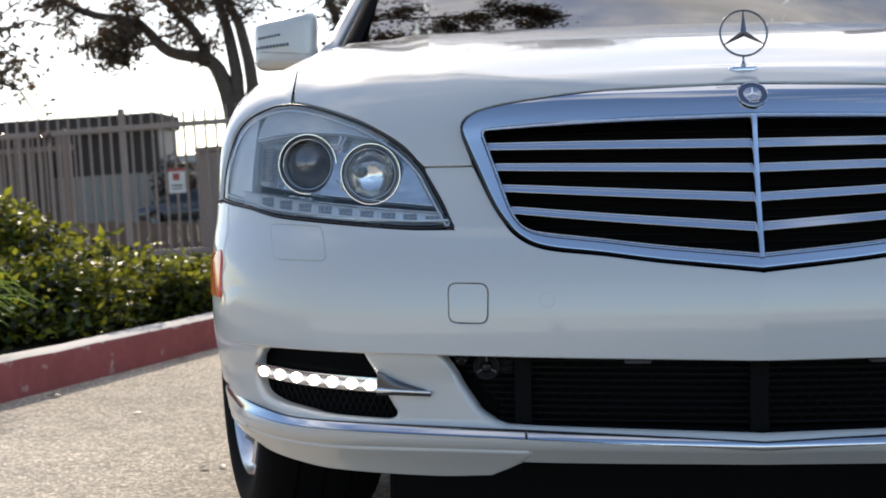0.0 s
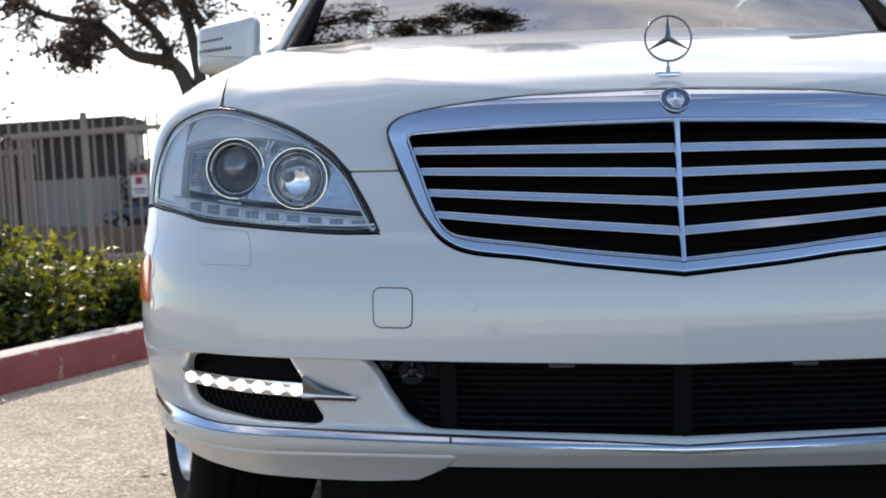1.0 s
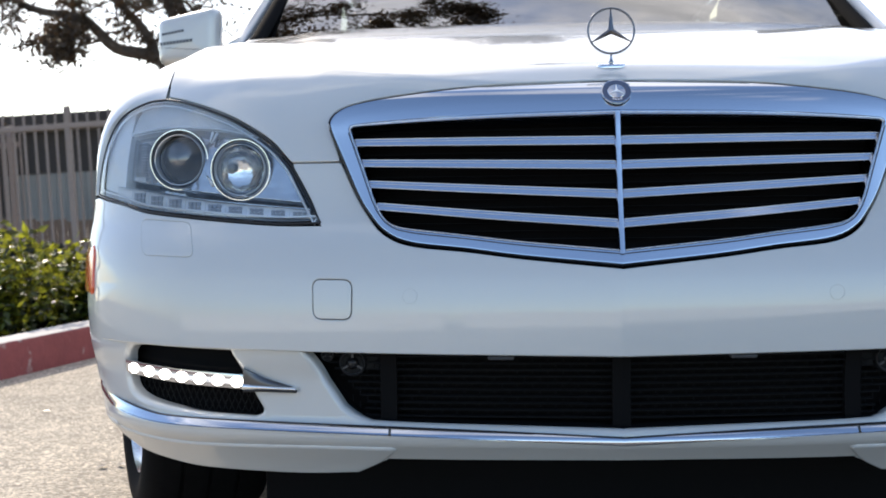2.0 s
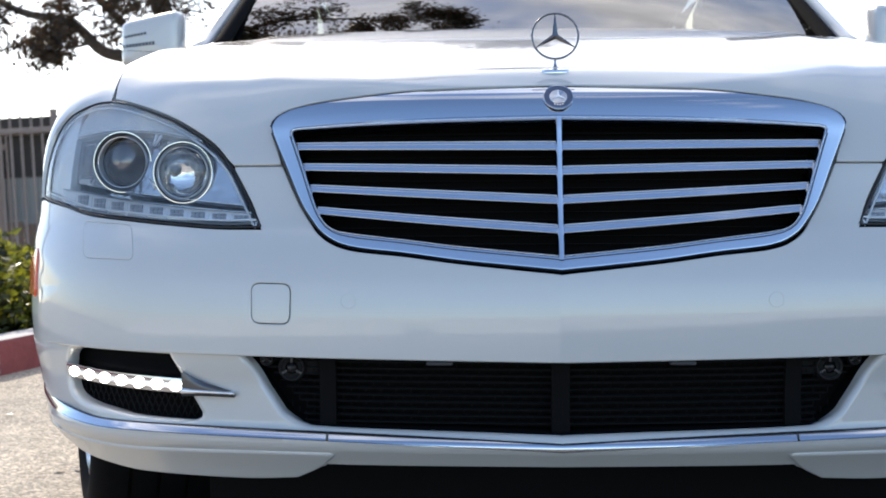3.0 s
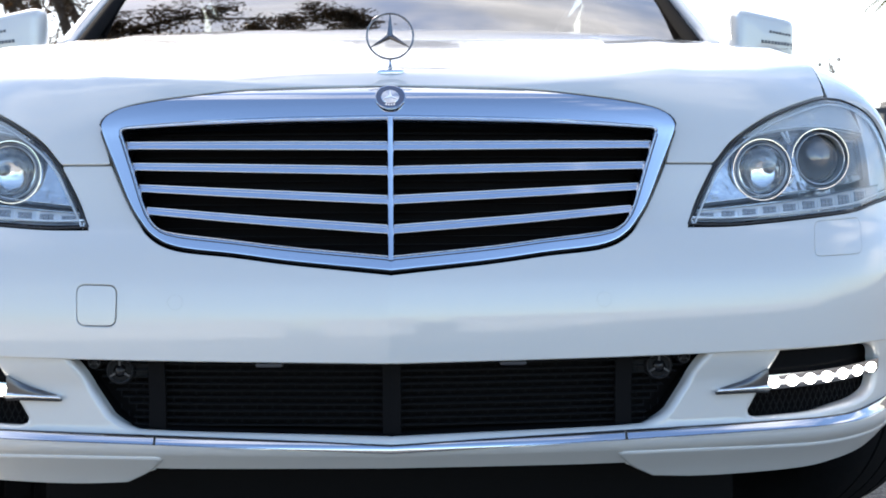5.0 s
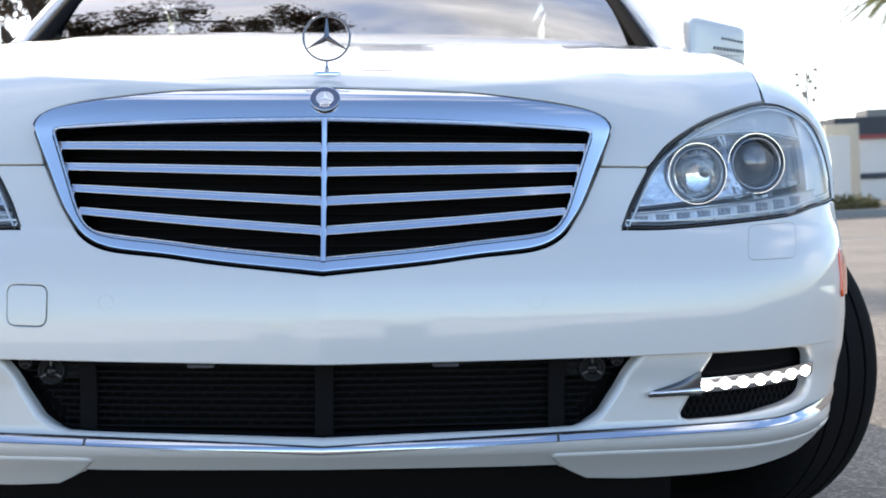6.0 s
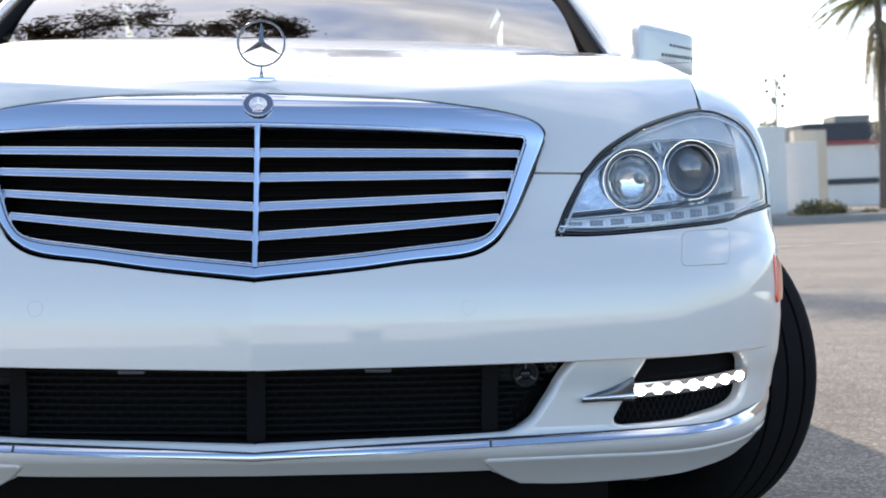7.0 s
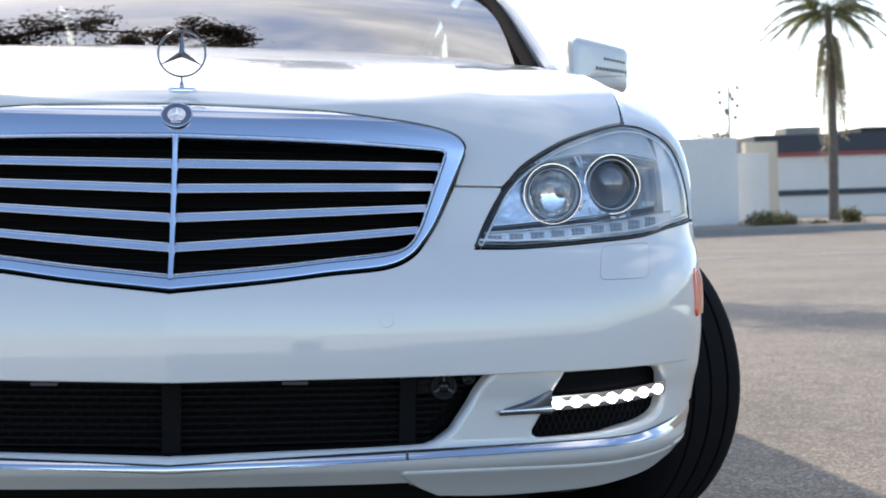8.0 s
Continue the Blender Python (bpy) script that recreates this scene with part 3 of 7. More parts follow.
def scoop(q):
    """The pressed flat round the side marker, let into the bumper's corner."""
    x, z = plan_x(q[:, 0]), q[:, 1]
    y = plan_y(q[:, 0])
    front = np.interp(z, [0.445, 0.463, 0.48, 0.491, 0.509, 0.536, 0.56], SCOOP_Y)
    return 0.005 * step_up(y, front - 0.014, front + 0.045) * step_up(z, 0.436, 0.466) * (1 - step_up(z, 0.548, 0.585)) * (1 - step_up(y, 0.26, 0.32))


right_holes = [grown(washer_r, 0.003)]
a_shape = panel(fascia(push=scoop), upper, right_holes, step=0.0075)
b_shape = other(panel(fascia(push=scoop), upper, right_holes + [grown(tow_r, 0.0045)], step=0.0075))
k = len(a_shape[0])
seam_at = {(round(v[1], 4), round(v[2], 4)): i for i, v in enumerate(a_shape[0]) if abs(v[0]) < 1e-4}
welds = [seam_at.get((round(v[1], 4), round(v[2], 4)), i + k) if abs(v[0]) < 1e-4 else i + k for i, v in enumerate(b_shape[0])]
bumper_shape = (list(a_shape[0]) + list(b_shape[0]), list(a_shape[1]) + [tuple(welds[i] for i in f) for f in b_shape[1]], list(a_shape[2]) + list(b_shape[2]))
front_bumper = shell("front_bumper", bumper_shape, PAINT, sedan, "pearl white painted front bumper")
w_shape = panel(fascia(push=-0.0004), washer_r, step=0.02, depth=0.006, roll=0.001)
for sh in (w_shape, other(w_shape)):
    shell("washer_cover", sh, PAINT, front_bumper)
shell("tow_eye_cover", other(panel(fascia(push=-0.0004), tow_r, step=0.02, depth=0.006, roll=0.001)), PAINT, front_bumper)

LOW = 0.012
drl_hole = loop(xz([(0.614, 0.3935), (0.70, 0.395), (0.776, 0.395)]), xz([(0.776, 0.395), (0.804, 0.388), (0.814, 0.357), (0.812, 0.322), (0.798, 0.303), (0.760, 0.292), (0.683, 0.2855), (0.578, 0.2835)]), xz([(0.578, 0.2835), (0.562, 0.287), (0.560, 0.298)]), xz([(0.560, 0.298), (0.583, 0.336), (0.614, 0.3935)]))
STRIP_T = [(0, 0.2625), (0.147, 0.2685), (0.357, 0.2745), (0.592, 0.2775), (0.732, 0.2775), (0.809, 0.2835), (0.86, 0.296), (0.884, 0.308)]
STRIP_B = [(0, 0.2515), (0.147, 0.2575), (0.357, 0.2635), (0.592, 0.2665), (0.732, 0.267), (0.809, 0.272), (0.86, 0.283), (0.886, 0.294)]
lower = loop(
    xz([(0.509, 0.399), (0.65, 0.401), (0.79, 0.400)]), [(sx(0.79), 0.400), (sx(0.85), 0.3950), (arch_s(0.393, extra=LOW), 0.3954)], [(arch_s(z, extra=LOW), z) for z in (0.3954, 0.36, 0.33, 0.317)],
    [(arch_s(0.317, extra=LOW), 0.317), (sx(0.90), 0.317), (sx(0.884), 0.309)], xz([(a, b - 0.007 * (a < 0.87)) for a, b in STRIP_T[::-1]]), [(0, 0.2555), (0, 0.2690)],
    xz([(0, 0.2690), (0.147, 0.2725), (0.360, 0.2760), (0.396, 0.2785), (0.420, 0.2850), (0.438, 0.2980)]), xz([(0.438, 0.2980), (0.509, 0.399)]))


def low_push(q):
    """The lower face lies back behind the upper band and runs flush with it round the corner."""
    t = np.clip((plan_x(q[:, 0]) - 0.80) / 0.075, 0, 1)
    return LOW * (1 - t * t * (3 - 2 * t))


low_shape = both(panel(fascia(push=low_push), lower, [grown(drl_hole, 0.0055)], step=0.011, depth=0.022, roll=0.0105))
shell("lower_fascia", low_shape, PAINT, front_bumper)
for name, lp in (("recess_wall", drl_hole), ("intake_wall", xz([(0.0, 0.2757), (0.147, 0.2792), (0.360, 0.2829), (0.390, 0.2850), (0.411, 0.2910), (0.427, 0.3030), (0.496, 0.400)]))):
    q = np.array(grown(lp, 0.0015) if name == "recess_wall" else [(a, b - 0.002) for a, b in lp])
    A, _ = fascia(push=LOW + 0.0155)(q)
    B, _ = fascia(push=LOW + 0.075)(q)
    n = len(q)
    last = n if name == "recess_wall" else n - 1
    w = (list(A) + list(B), [(i, (i + 1) % n, n + (i + 1) % n, n + i) for i in range(last)])
    for s2 in (w, flipped(w)):
        mesh_ob(name, *s2, VOID, front_bumper, "black inner wall")
lip = loop(xz(STRIP_B), [(sx(0.886), 0.294), (arch_s(0.30), 0.300)], [(arch_s(0.30), 0.300), (arch_s(0.26), 0.26), (arch_s(0.235), 0.238)], [(arch_s(0.235), 0.238), (sx(0.83), 0.226), (sx(0.60), 0.221)], xz([(0.60, 0.221), (0.36, 0.2195), (0, 0.2225)]), [(0, 0.2225), (0, 0.2515)])
shell("front_spoiler", both(panel(fascia(), lip, step=0.012, depth=0.012, roll=0.005)), PAINT, front_bumper)
blade = loop(xz([(0.352, 0.2365), (0.50, 0.2355), (0.69, 0.2315), (0.80, 0.236), (0.86, 0.247)]), [(sx(0.86), 0.245), (arch_s(0.262), 0.266)], [(arch_s(0.262), 0.266), (arch_s(0.232), 0.232)], [(arch_s(0.232), 0.232), (sx(0.88), 0.226), (sx(0.823), 0.2055), (sx(0.745), 0.1950), (sx(0.672), 0.1890), (sx(0.511), 0.1870), (sx(0.415), 0.1925)], xz([(0.415, 0.1925), (0.378, 0.213), (0.352, 0.2365)]))
for sh in (panel(fascia(push=-0.006), blade, step=0.012, depth=0.05, roll=0.006), other(panel(fascia(push=-0.006), blade, step=0.012, depth=0.05, roll=0.006))):
    shell("lip_blade", sh, PAINT, front_bumper)
P, _ = fascia(push=0.0035)(np.array([(sx(a), b - 0.0008) for a, b in ((0.86, 0.217), (0.823, 0.2055), (0.745, 0.1950), (0.672, 0.1890), (0.59, 0.1875), (0.511, 0.1870), (0.46, 0.1892), (0.415, 0.1925), (0.395, 0.203), (0.378, 0.2125), (0.365, 0.2185))]))
rim = tube([tuple(v) for v in P], 0.0016, 6)
for s2 in (rim, flipped(rim)):
    mesh_ob("lip_edge", *s2, PAINT, front_bumper, "thin turned edge under the lip")


def swept_band(top, bottom, x0, x1, push, bulge, depth=0.02, profile=rise, n=60, m=6, lean=0.0):
    """A long moulding between two height lines from x0 to x1, rounded in section."""
    ft, fb = pchip(*zip(*top)), pchip(*zip(*bottom))
    xs = np.linspace(x0, x1, n)
    rows = []
    for j in range(m + 1):
        t = j / m
        z = fb(xs) + (ft(xs) - fb(xs)) * t
        s = np.array([xz([(v, zz)])[0][0] for v, zz in zip(xs, z)])
        P, N = fascia(profile, push)(np.stack([s, z], 1))
        h = bulge * (1 - abs(2 * t - 1) ** 3)
        rows.append(P + N * h + (0, lean * t, 0))
    P0, N0 = rows[0] + (0, depth, 0), rows[-1] + (0, depth, 0)
    rows = [P0] + rows + [N0]
    verts = [v for r in rows for v in r]
    faces = []
    for j in range(len(rows) - 1):
        for i in range(n - 1):
            a = j * n + i
            faces.append((a, a + 1, a + n + 1, a + n))
    k = len(rows)
    faces += [tuple(j * n for j in range(k)), tuple(j * n + n - 1 for j in range(k))[::-1]]
    return verts, faces


def banded(name, shape, material, parent, label=""):
    bm = bmesh.new()
    vs = [bm.verts.new(v) for v in shape[0]]
    for f in shape[1]:
        bm.faces.new([vs[i] for i in f])
    ob = part(name, bm, material, parent, label, smooth=True)
    me = ob.data
    ang = radians(38)
    me.set_sharp_from_angle(angle=ang)
    return ob


STRIP_TOP = [(a, b + 0.001 + 0.006 * min(1, max(0, (a - 0.72) / 0.12))) for a, b in STRIP_T]
mid_r = swept_band(STRIP_TOP, STRIP_B, 0.0, 0.355, -0.004, 0.0006, 0.006, lean=0.006)
mid = join(mid_r, flipped(mid_r))
banded("chrome_strip", mid, SATIN, front_bumper, "chrome bumper strip")
out_r = swept_band(STRIP_TOP, STRIP_B, 0.359, 0.886, -0.004, 0.0006, 0.006, n=110, lean=0.006)
for sh in (out_r, flipped(out_r)):
    banded("chrome_strip", sh, SATIN, front_bumper, "chrome bumper strip")
for share in (0.97, 0.10):
    line_t = [(a, b + share * (c - b) + 0.0006) for (a, c), (_, b) in zip(STRIP_TOP, STRIP_B)]
    line_b = [(a, b + share * (c - b) - 0.0006) for (a, c), (_, b) in zip(STRIP_TOP, STRIP_B)]
    groove = swept_band(line_t, line_b, 0.0, 0.86, -0.0047 + 0.006 * share, 0.0002, 0.006, n=110, m=2, lean=0.001)
    mesh_ob("strip_groove", *join(groove, flipped(groove)), GLOSS_BLACK, front_bumper, "thin dark groove along the chrome strip")


def ring_on(surface, s, z, r, thick, n=24):
    q = np.array([(s + r * math.cos(2 * math.pi * i / n), z + r * math.sin(2 * math.pi * i / n)) for i in range(n + 1)])
    P, N = surface(q)
    return tube([tuple(v) for v in P], thick, 5, caps=False)


for x, z in ((0.323, 0.478),):
    sh = ring_on(fascia(), sx(x), z, 0.0115, 0.0004)
    for s2 in (sh, flipped(sh)):
        mesh_ob("parking_sensor", *s2, PAINT, front_bumper)

# dark lower intake with its insert
back = loop(xz([(0, 0.396), (0.52, 0.398)]), xz([(0.52, 0.398), (0.52, 0.262)]), xz([(0.52, 0.262), (0, 0.262)]), [(0, 0.262), (0, 0.396)], step=0.03)
lower_grille = shell("lower_grille", both(panel(fascia(push=0.085), back, step=0.03, depth=0.02)), VOID, sedan, "black mesh lower air intake")


def slat(x0, x1, zc, h, push, d, profile=rise, n=24, zslope=0.0):
    f = lambda sgn: ([x0, x1], [zc + sgn * h / 2, zc + zslope + sgn * h / 2])
    return swept_band(list(zip(*f(1))), list(zip(*f(-1))), x0, x1, push, 0.001, d, profile, n, 2)


rows = []
for i in range(10):
    z = 0.285 + i * 0.0105
    reach = 0.40 if z < 0.305 else 0.36 + 0.1 * min(1, (z - 0.27) / 0.1)
    rows.append(slat(0.012, reach, z, 0.0024, 0.045, 0.012))
for i in range(34):
    x = 0.03 + i * 0.0118
    s = sx(x)
    for j in range(10):
        z0 = 0.285 + j * 0.0105
        if (i + j) % 2:
            P, _ = fascia(push=0.047)(np.array([(s, z0), (s, z0 + 0.0105)]))
            rows.append(tube([tuple(P[0]), tuple(P[1])], 0.0007, 4, caps=False))
insert_r = join(*rows)
tagged(mesh_ob("mesh_insert", *join(insert_r, flipped(insert_r)), MESH_BLACK, lower_grille, smooth=False), kind="stuff")
for x in (0.0, 0.36):
    post = slat(x - 0.012 if x else 0.0, x + 0.014, 0.334, 0.12, 0.04, 0.02, n=3)
    for s2 in (post, flipped(post)):
        banded("intake_post", s2, VOID, lower_grille)
for sgn in (1, -1):
    for cx, cz, k in ((0.418, 0.369, 1.0), (0.458, 0.382, 0.5)):
        at = Matrix.Translation((sgn * cx, -0.022, cz)) @ Matrix.Scale(k, 4)
        eye_ = banded("camera_eye", moved(lathe([(0.010, -0.006), (0.0165, -0.004), (0.0205, -0.006), (0.0225, 0.0), (0.0225, 0.03)], 28), at), BLACK, lower_grille, "round sensor eye behind the mesh")
        banded("lens", moved(lathe([(0.0005, -0.010), (0.005, -0.009), (0.0085, -0.005)], 20), at), GLOSS_BLACK, eye_)
        banded("ring", moved(lathe([(0.0170, -0.004), (0.0190, -0.0085), (0.0212, -0.004)], 28), at), SENSOR_GREY, eye_)
        for q in range(3):
            m = at @ pose(0, 0, 0, 0, 120 * q + 30, 0)
            bm = bmesh.new()
            box(bm, 0.008, 0.018, -0.0085, -0.005, -0.0016, 0.0016, m=m)
            part("spoke", bm, SENSOR_GREY, eye_)
    boxed("camera_bracket", (sgn * 0.387 - 0.011, sgn * 0.387 + 0.011, -0.02, 0.01, 0.357, 0.387), BLACK, lower_grille, bevel=0.003)
    boxed("intake_clip", (sgn * 0.185 - 0.02, sgn * 0.185 + 0.02, -0.075, -0.055, 0.378, 0.384), LAMP_DARK, lower_grille, bevel=0.003)

# daytime lamps
low_s = fascia(push=LOW)


def daytime_lamp(sgn):
    turn = (lambda s: s) if sgn > 0 else flipped
    thing = empty("daytime_running_light")
    thing.parent = sedan
    thing["label"] = "lit white LED daytime lamp bar in a black recess"
    bl = loop(xz([(0.55, 0.40), (0.83, 0.402)]), xz([(0.83, 0.402), (0.83, 0.280)]), xz([(0.83, 0.280), (0.545, 0.272)]), xz([(0.545, 0.272), (0.55, 0.40)]), step=0.02)
    sh = panel(fascia(push=LOW + 0.048), bl, step=0.03, depth=0.01)
    shell("recess", sh if sgn > 0 else other(sh), VOID, thing, "black recess")
    mesh_rows = []
    for i in range(22):
        for tilt in (1, -1):
            x0 = 0.57 + i * 0.0115
            a, b = (sx(x0), 0.282), (sx(min(x0 + tilt * 0.022 + (0.0), 0.83)), 0.330)
            P, _ = fascia(push=LOW + 0.035)(np.array([a, b]))
            mesh_rows.append(tube([tuple(P[0]), tuple(P[1])], 0.0012, 4, caps=False))
    mesh_ob("mesh_insert", *turn(join(*mesh_rows)), MESH_BLACK, thing, smooth=False)
    line = pchip([0.50, 0.594, 0.70, 0.812, 0.83], [0.3335, 0.3375, 0.342, 0.3505, 0.352])
    T = [(x, float(line(x)) + 0.0125) for x in (0.585, 0.65, 0.72, 0.79, 0.812)]
    B = [(x, float(line(x)) - 0.0105) for x in (0.585, 0.65, 0.72, 0.79, 0.812)]
    bar = banded("bar", turn(swept_band(T, B, 0.585, 0.812, LOW - 0.002, 0.002, 0.045)), SATIN, thing, "silver lamp bar")
    # emissive band laid over the bar to imitate bloom between the LEDs
    GT = [(a, b - 0.0070) for a, b in T]
    GB = [(a, b + 0.0058) for a, b in B]
    mesh_ob("light_guide", *turn(swept_band(GT, GB, 0.592, 0.806, LOW - 0.0032, 0.002, 0.004)), LED_BLOOM, bar, "glowing light guide behind the LEDs")
    for i in range(7):
        x = 0.6035 + i * 0.0322
        z = float(line(x)) + 0.001
        P, N = low_s(np.array([(sx(x), z)]))
        n = Vector(N[0])
        m = Matrix.Translation(Vector(P[0]) + n * 0.005) @ n.to_track_quat("Z", "Y").to_matrix().to_4x4()
        led = moved(lathe([(0.0005, 0.005), (0.006, 0.0043), (0.0092, 0.002), (0.0102, -0.004)], 20, "z"), m @ Matrix.Diagonal((1.08, 0.9, 1, 1)))
        mesh_ob("led", *turn(led), LED_ON, bar, "lit warm white LED")
    # the fin that tapers towards the middle of the car
    ft = [(0.508, 0.3315), (0.56, 0.347), (0.592, 0.3615)]
    fb = [(0.508, 0.328), (0.56, 0.3285), (0.592, 0.3275)]
    fin = banded("fin", turn(swept_band(ft, fb, 0.508, 0.592, LOW - 0.006, 0.004, 0.02, n=20)), FIN_GREY, thing, "grey metallic fin")
    ct = [(0.506, 0.3325), (0.56, 0.3345), (0.594, 0.336)]
    cb = [(0.506, 0.3285), (0.56, 0.329), (0.594, 0.3275)]
    banded("fin_edge", turn(swept_band(ct, cb, 0.506, 0.594, LOW - 0.011, 0.002, 0.01, n=16)), CHROME, fin)
    # black strip below the fin, put in for its shadow
    dt = [(a, b - 0.0004) for a, b in cb]
    db = [(a, b - 0.0045) for a, b in cb]
    banded("fin_foot", turn(swept_band(dt, db, 0.506, 0.594, LOW - 0.009, 0.001, 0.01, n=16)), GLOSS_BLACK, fin, "black strip painted as the shadow under the fin")
    return thing


daytime_lamp(1)
daytime_lamp(-1)

# ---- radiator grille ----
radiator_grille = empty("radiator_grille")
radiator_grille.parent = sedan
radiator_grille["label"] = "chrome framed grille with four louvres each side"
G_OUT = [(0, 0.8085), (0.203, 0.8035), (0.328, 0.7915), (0.405, 0.7795), (0.436, 0.769), (0.4505, 0.755), (0.4505, 0.738), (0.428, 0.686), (0.404, 0.633), (0.385, 0.603), (0.361, 0.577), (0.321, 0.560), (0.235, 0.550), (0.147, 0.5385), (0, 0.5245)]
G_IN = [(0, 0.754), (0.180, 0.7515), (0.300, 0.7475), (0.390, 0.743), (0.413, 0.7415), (0.418, 0.738), (0.417, 0.731), (0.396, 0.673), (0.377, 0.620), (0.365, 0.598), (0.350, 0.586), (0.322, 0.580), (0.235, 0.570), (0.147, 0.5595), (0, 0.546)]


def frame_ring():
    # the same share of each span on both loops
    def spans(ctrl):
        p = [np.array(q) for q in xz(ctrl)]
        p = [2 * p[0] - p[1]] + p + [2 * p[-1] - p[-2]]
        out = []
        for a in range(1, len(p) - 2):
            for t in np.linspace(0, 1, 10, endpoint=False):
                out.append(0.5 * (2 * p[a] + (p[a + 1] - p[a - 1]) * t + (2 * p[a - 1] - 5 * p[a] + 4 * p[a + 1] - p[a + 2]) * t * t + (3 * p[a] - p[a - 1] - 3 * p[a + 1] + p[a + 2]) * t**3))
        out.append(p[-2])
        return np.array(out)
    o, i = spans(G_OUT), spans(G_IN)
    o[:, 0], i[:, 0] = np.maximum(o[:, 0], 0), np.maximum(i[:, 0], 0)
    n = len(o)
    prof = [(0.0, -0.030), (0.0, -0.002), (0.025, 0.0), (0.07, 0.0002), (0.12, 0.0003), (0.17, 0.0003), (0.22, 0.0003), (0.3, 0.0003), (0.42, 0.0003), (0.6, 0.0003), (0.87, 0.0), (0.885, -0.0018), (0.90, -0.0005), (0.975, -0.0008), (1.0, -0.003), (1.0, -0.045)]
    surf = fascia(rise_grille, -0.004)
    verts = []
    for t, h in prof:
        P, N = surf(o + (i - o) * t)
        verts += list(P + N * h)
    faces = []
    for r in range(len(prof) - 1):
        for k in range(n - 1):
            a = r * n + k
            faces.append((a, a + 1, a + n + 1, a + n))
    return verts, faces


def frame_line(shares, first, last, r, push):
    """A fine line along the frame between two of its corners; shares: how far in from the outer edge."""
    share = pchip([0, 4, 7, 10, 14], shares)
    pts = [(a[0] + (b[0] - a[0]) * float(share(i)), a[1] + (b[1] - a[1]) * float(share(i))) for i, (a, b) in enumerate(zip(xz(G_OUT), xz(G_IN)))]
    P, N = fascia(rise_grille, push)(np.array(curve2(pts[first:last], 0.012)))
    return tube([tuple(v) for v in P], r, 5)


bead_r = frame_line([0.94, 0.94, 0.92, 0.95, 0.95], 0, 15, 0.0008, -0.0040)
groove_r = frame_line([0.86, 0.86, 0.80, 0.70, 0.70], 6, 15, 0.0009, -0.0044)
for s2 in (bead_r, flipped(bead_r)):
    mesh_ob("frame_line", *s2, LAMP_CHROME, radiator_grille, "fine bright bead along the frame")
for s2 in (groove_r, flipped(groove_r)):
    mesh_ob("frame_groove", *s2, GLOSS_BLACK, radiator_grille, "fine dark groove along the frame's lower half")
ring_r = frame_ring()
banded("grille_frame", join(ring_r, flipped(ring_r)), SATIN, radiator_grille, "brushed chrome grille frame")
seal_loop = curve2(xz(G_OUT), 0.01)
P, N = fascia(rise_grille, 0.004)(np.array(seal_loop))
seal = tube([tuple(v) for v in P], [0.0014 + 0.0030 * min(1, max(0, (0.775 - q[1]) / 0.02)) for q in seal_loop], 6)
for s2 in (seal, flipped(seal)):
    mesh_ob("grille_seal", *s2, GLOSS_BLACK, radiator_grille)
for z_in, z_mid, x_end in ((0.7165, 0.7135, 0.414), (0.6835, 0.675, 0.402), (0.650, 0.630, 0.390), (0.615, 0.585, 0.375)):
    T = [(0.0, z_mid + 0.0058), (0.2, (z_mid + (z_in - z_mid) * 0.49) + 0.0054), (x_end, z_in + 0.0047)]
    B = [(0.0, z_mid - 0.0058), (0.2, (z_mid + (z_in - z_mid) * 0.49) - 0.0054), (x_end, z_in - 0.0047)]
    sh = swept_band(T, B, 0.004, x_end + 0.004, 0.006, 0.0, 0.03, rise_grille, 40, 4, lean=0.0030)
    for s2 in (sh, flipped(sh)):
        blade = banded("louvre", s2, LOUVRE_CHROME, radiator_grille)
        # bright tubes set on the louvre edges in place of their highlights
        for edge_, lift, r in ((T, 0.0004, 0.0006), (B, -0.0002, 0.0009)):
            P, N = fascia(rise_grille, 0.0045 if edge_ is T else 0.0075)(np.array(curve2(xz([(a, c + lift) for a, c in edge_]), 0.02)))
            bead = tube([tuple(v) for v in P], r, 5)
            mesh_ob("bead", *(bead if s2 is sh else flipped(bead)), LAMP_RING, blade)
cb = []
for j in range(21):
    z = 0.540 + j * (0.757 - 0.540) / 20
    y = -0.110 + float(rise_grille(z)) - 0.006
    cb.append((y, z))
verts, faces = [], []
for y, z in cb:
    for x, dy in ((-0.0055, 0.035), (-0.0055, 0.002), (-0.0035, -0.001), (0.0, -0.002), (0.0035, -0.001), (0.0055, 0.002), (0.0055, 0.035)):
        verts.append((x, y + dy, z))
for j in range(20):
    for i in range(6):
        a = j * 7 + i
        faces.append((a, a + 1, a + 8, a + 7))
banded("centre_bar", (verts, faces), SATIN, radiator_grille)
back = loop(xz([(0, 0.775), (0.45, 0.770)]), xz([(0.45, 0.770), (0.37, 0.56)]), xz([(0.37, 0.56), (0, 0.53)]), [(0, 0.53), (0, 0.775)], step=0.03)
shell("grille_backing", both(panel(fascia(rise_grille, 0.07), back, step=0.03, depth=0.02)), VOID, radiator_grille, "black void behind the louvres")
for z in np.arange(0.56, 0.755, 0.0125):
    fin = slat(0.0, 0.43 - 0.30 * max(0, 0.62 - z), z, 0.0022, 0.05, 0.012, rise_grille, 12)
    mesh_ob("cooling_fin", *join(fin, flipped(fin)), VOID, radiator_grille, smooth=False)
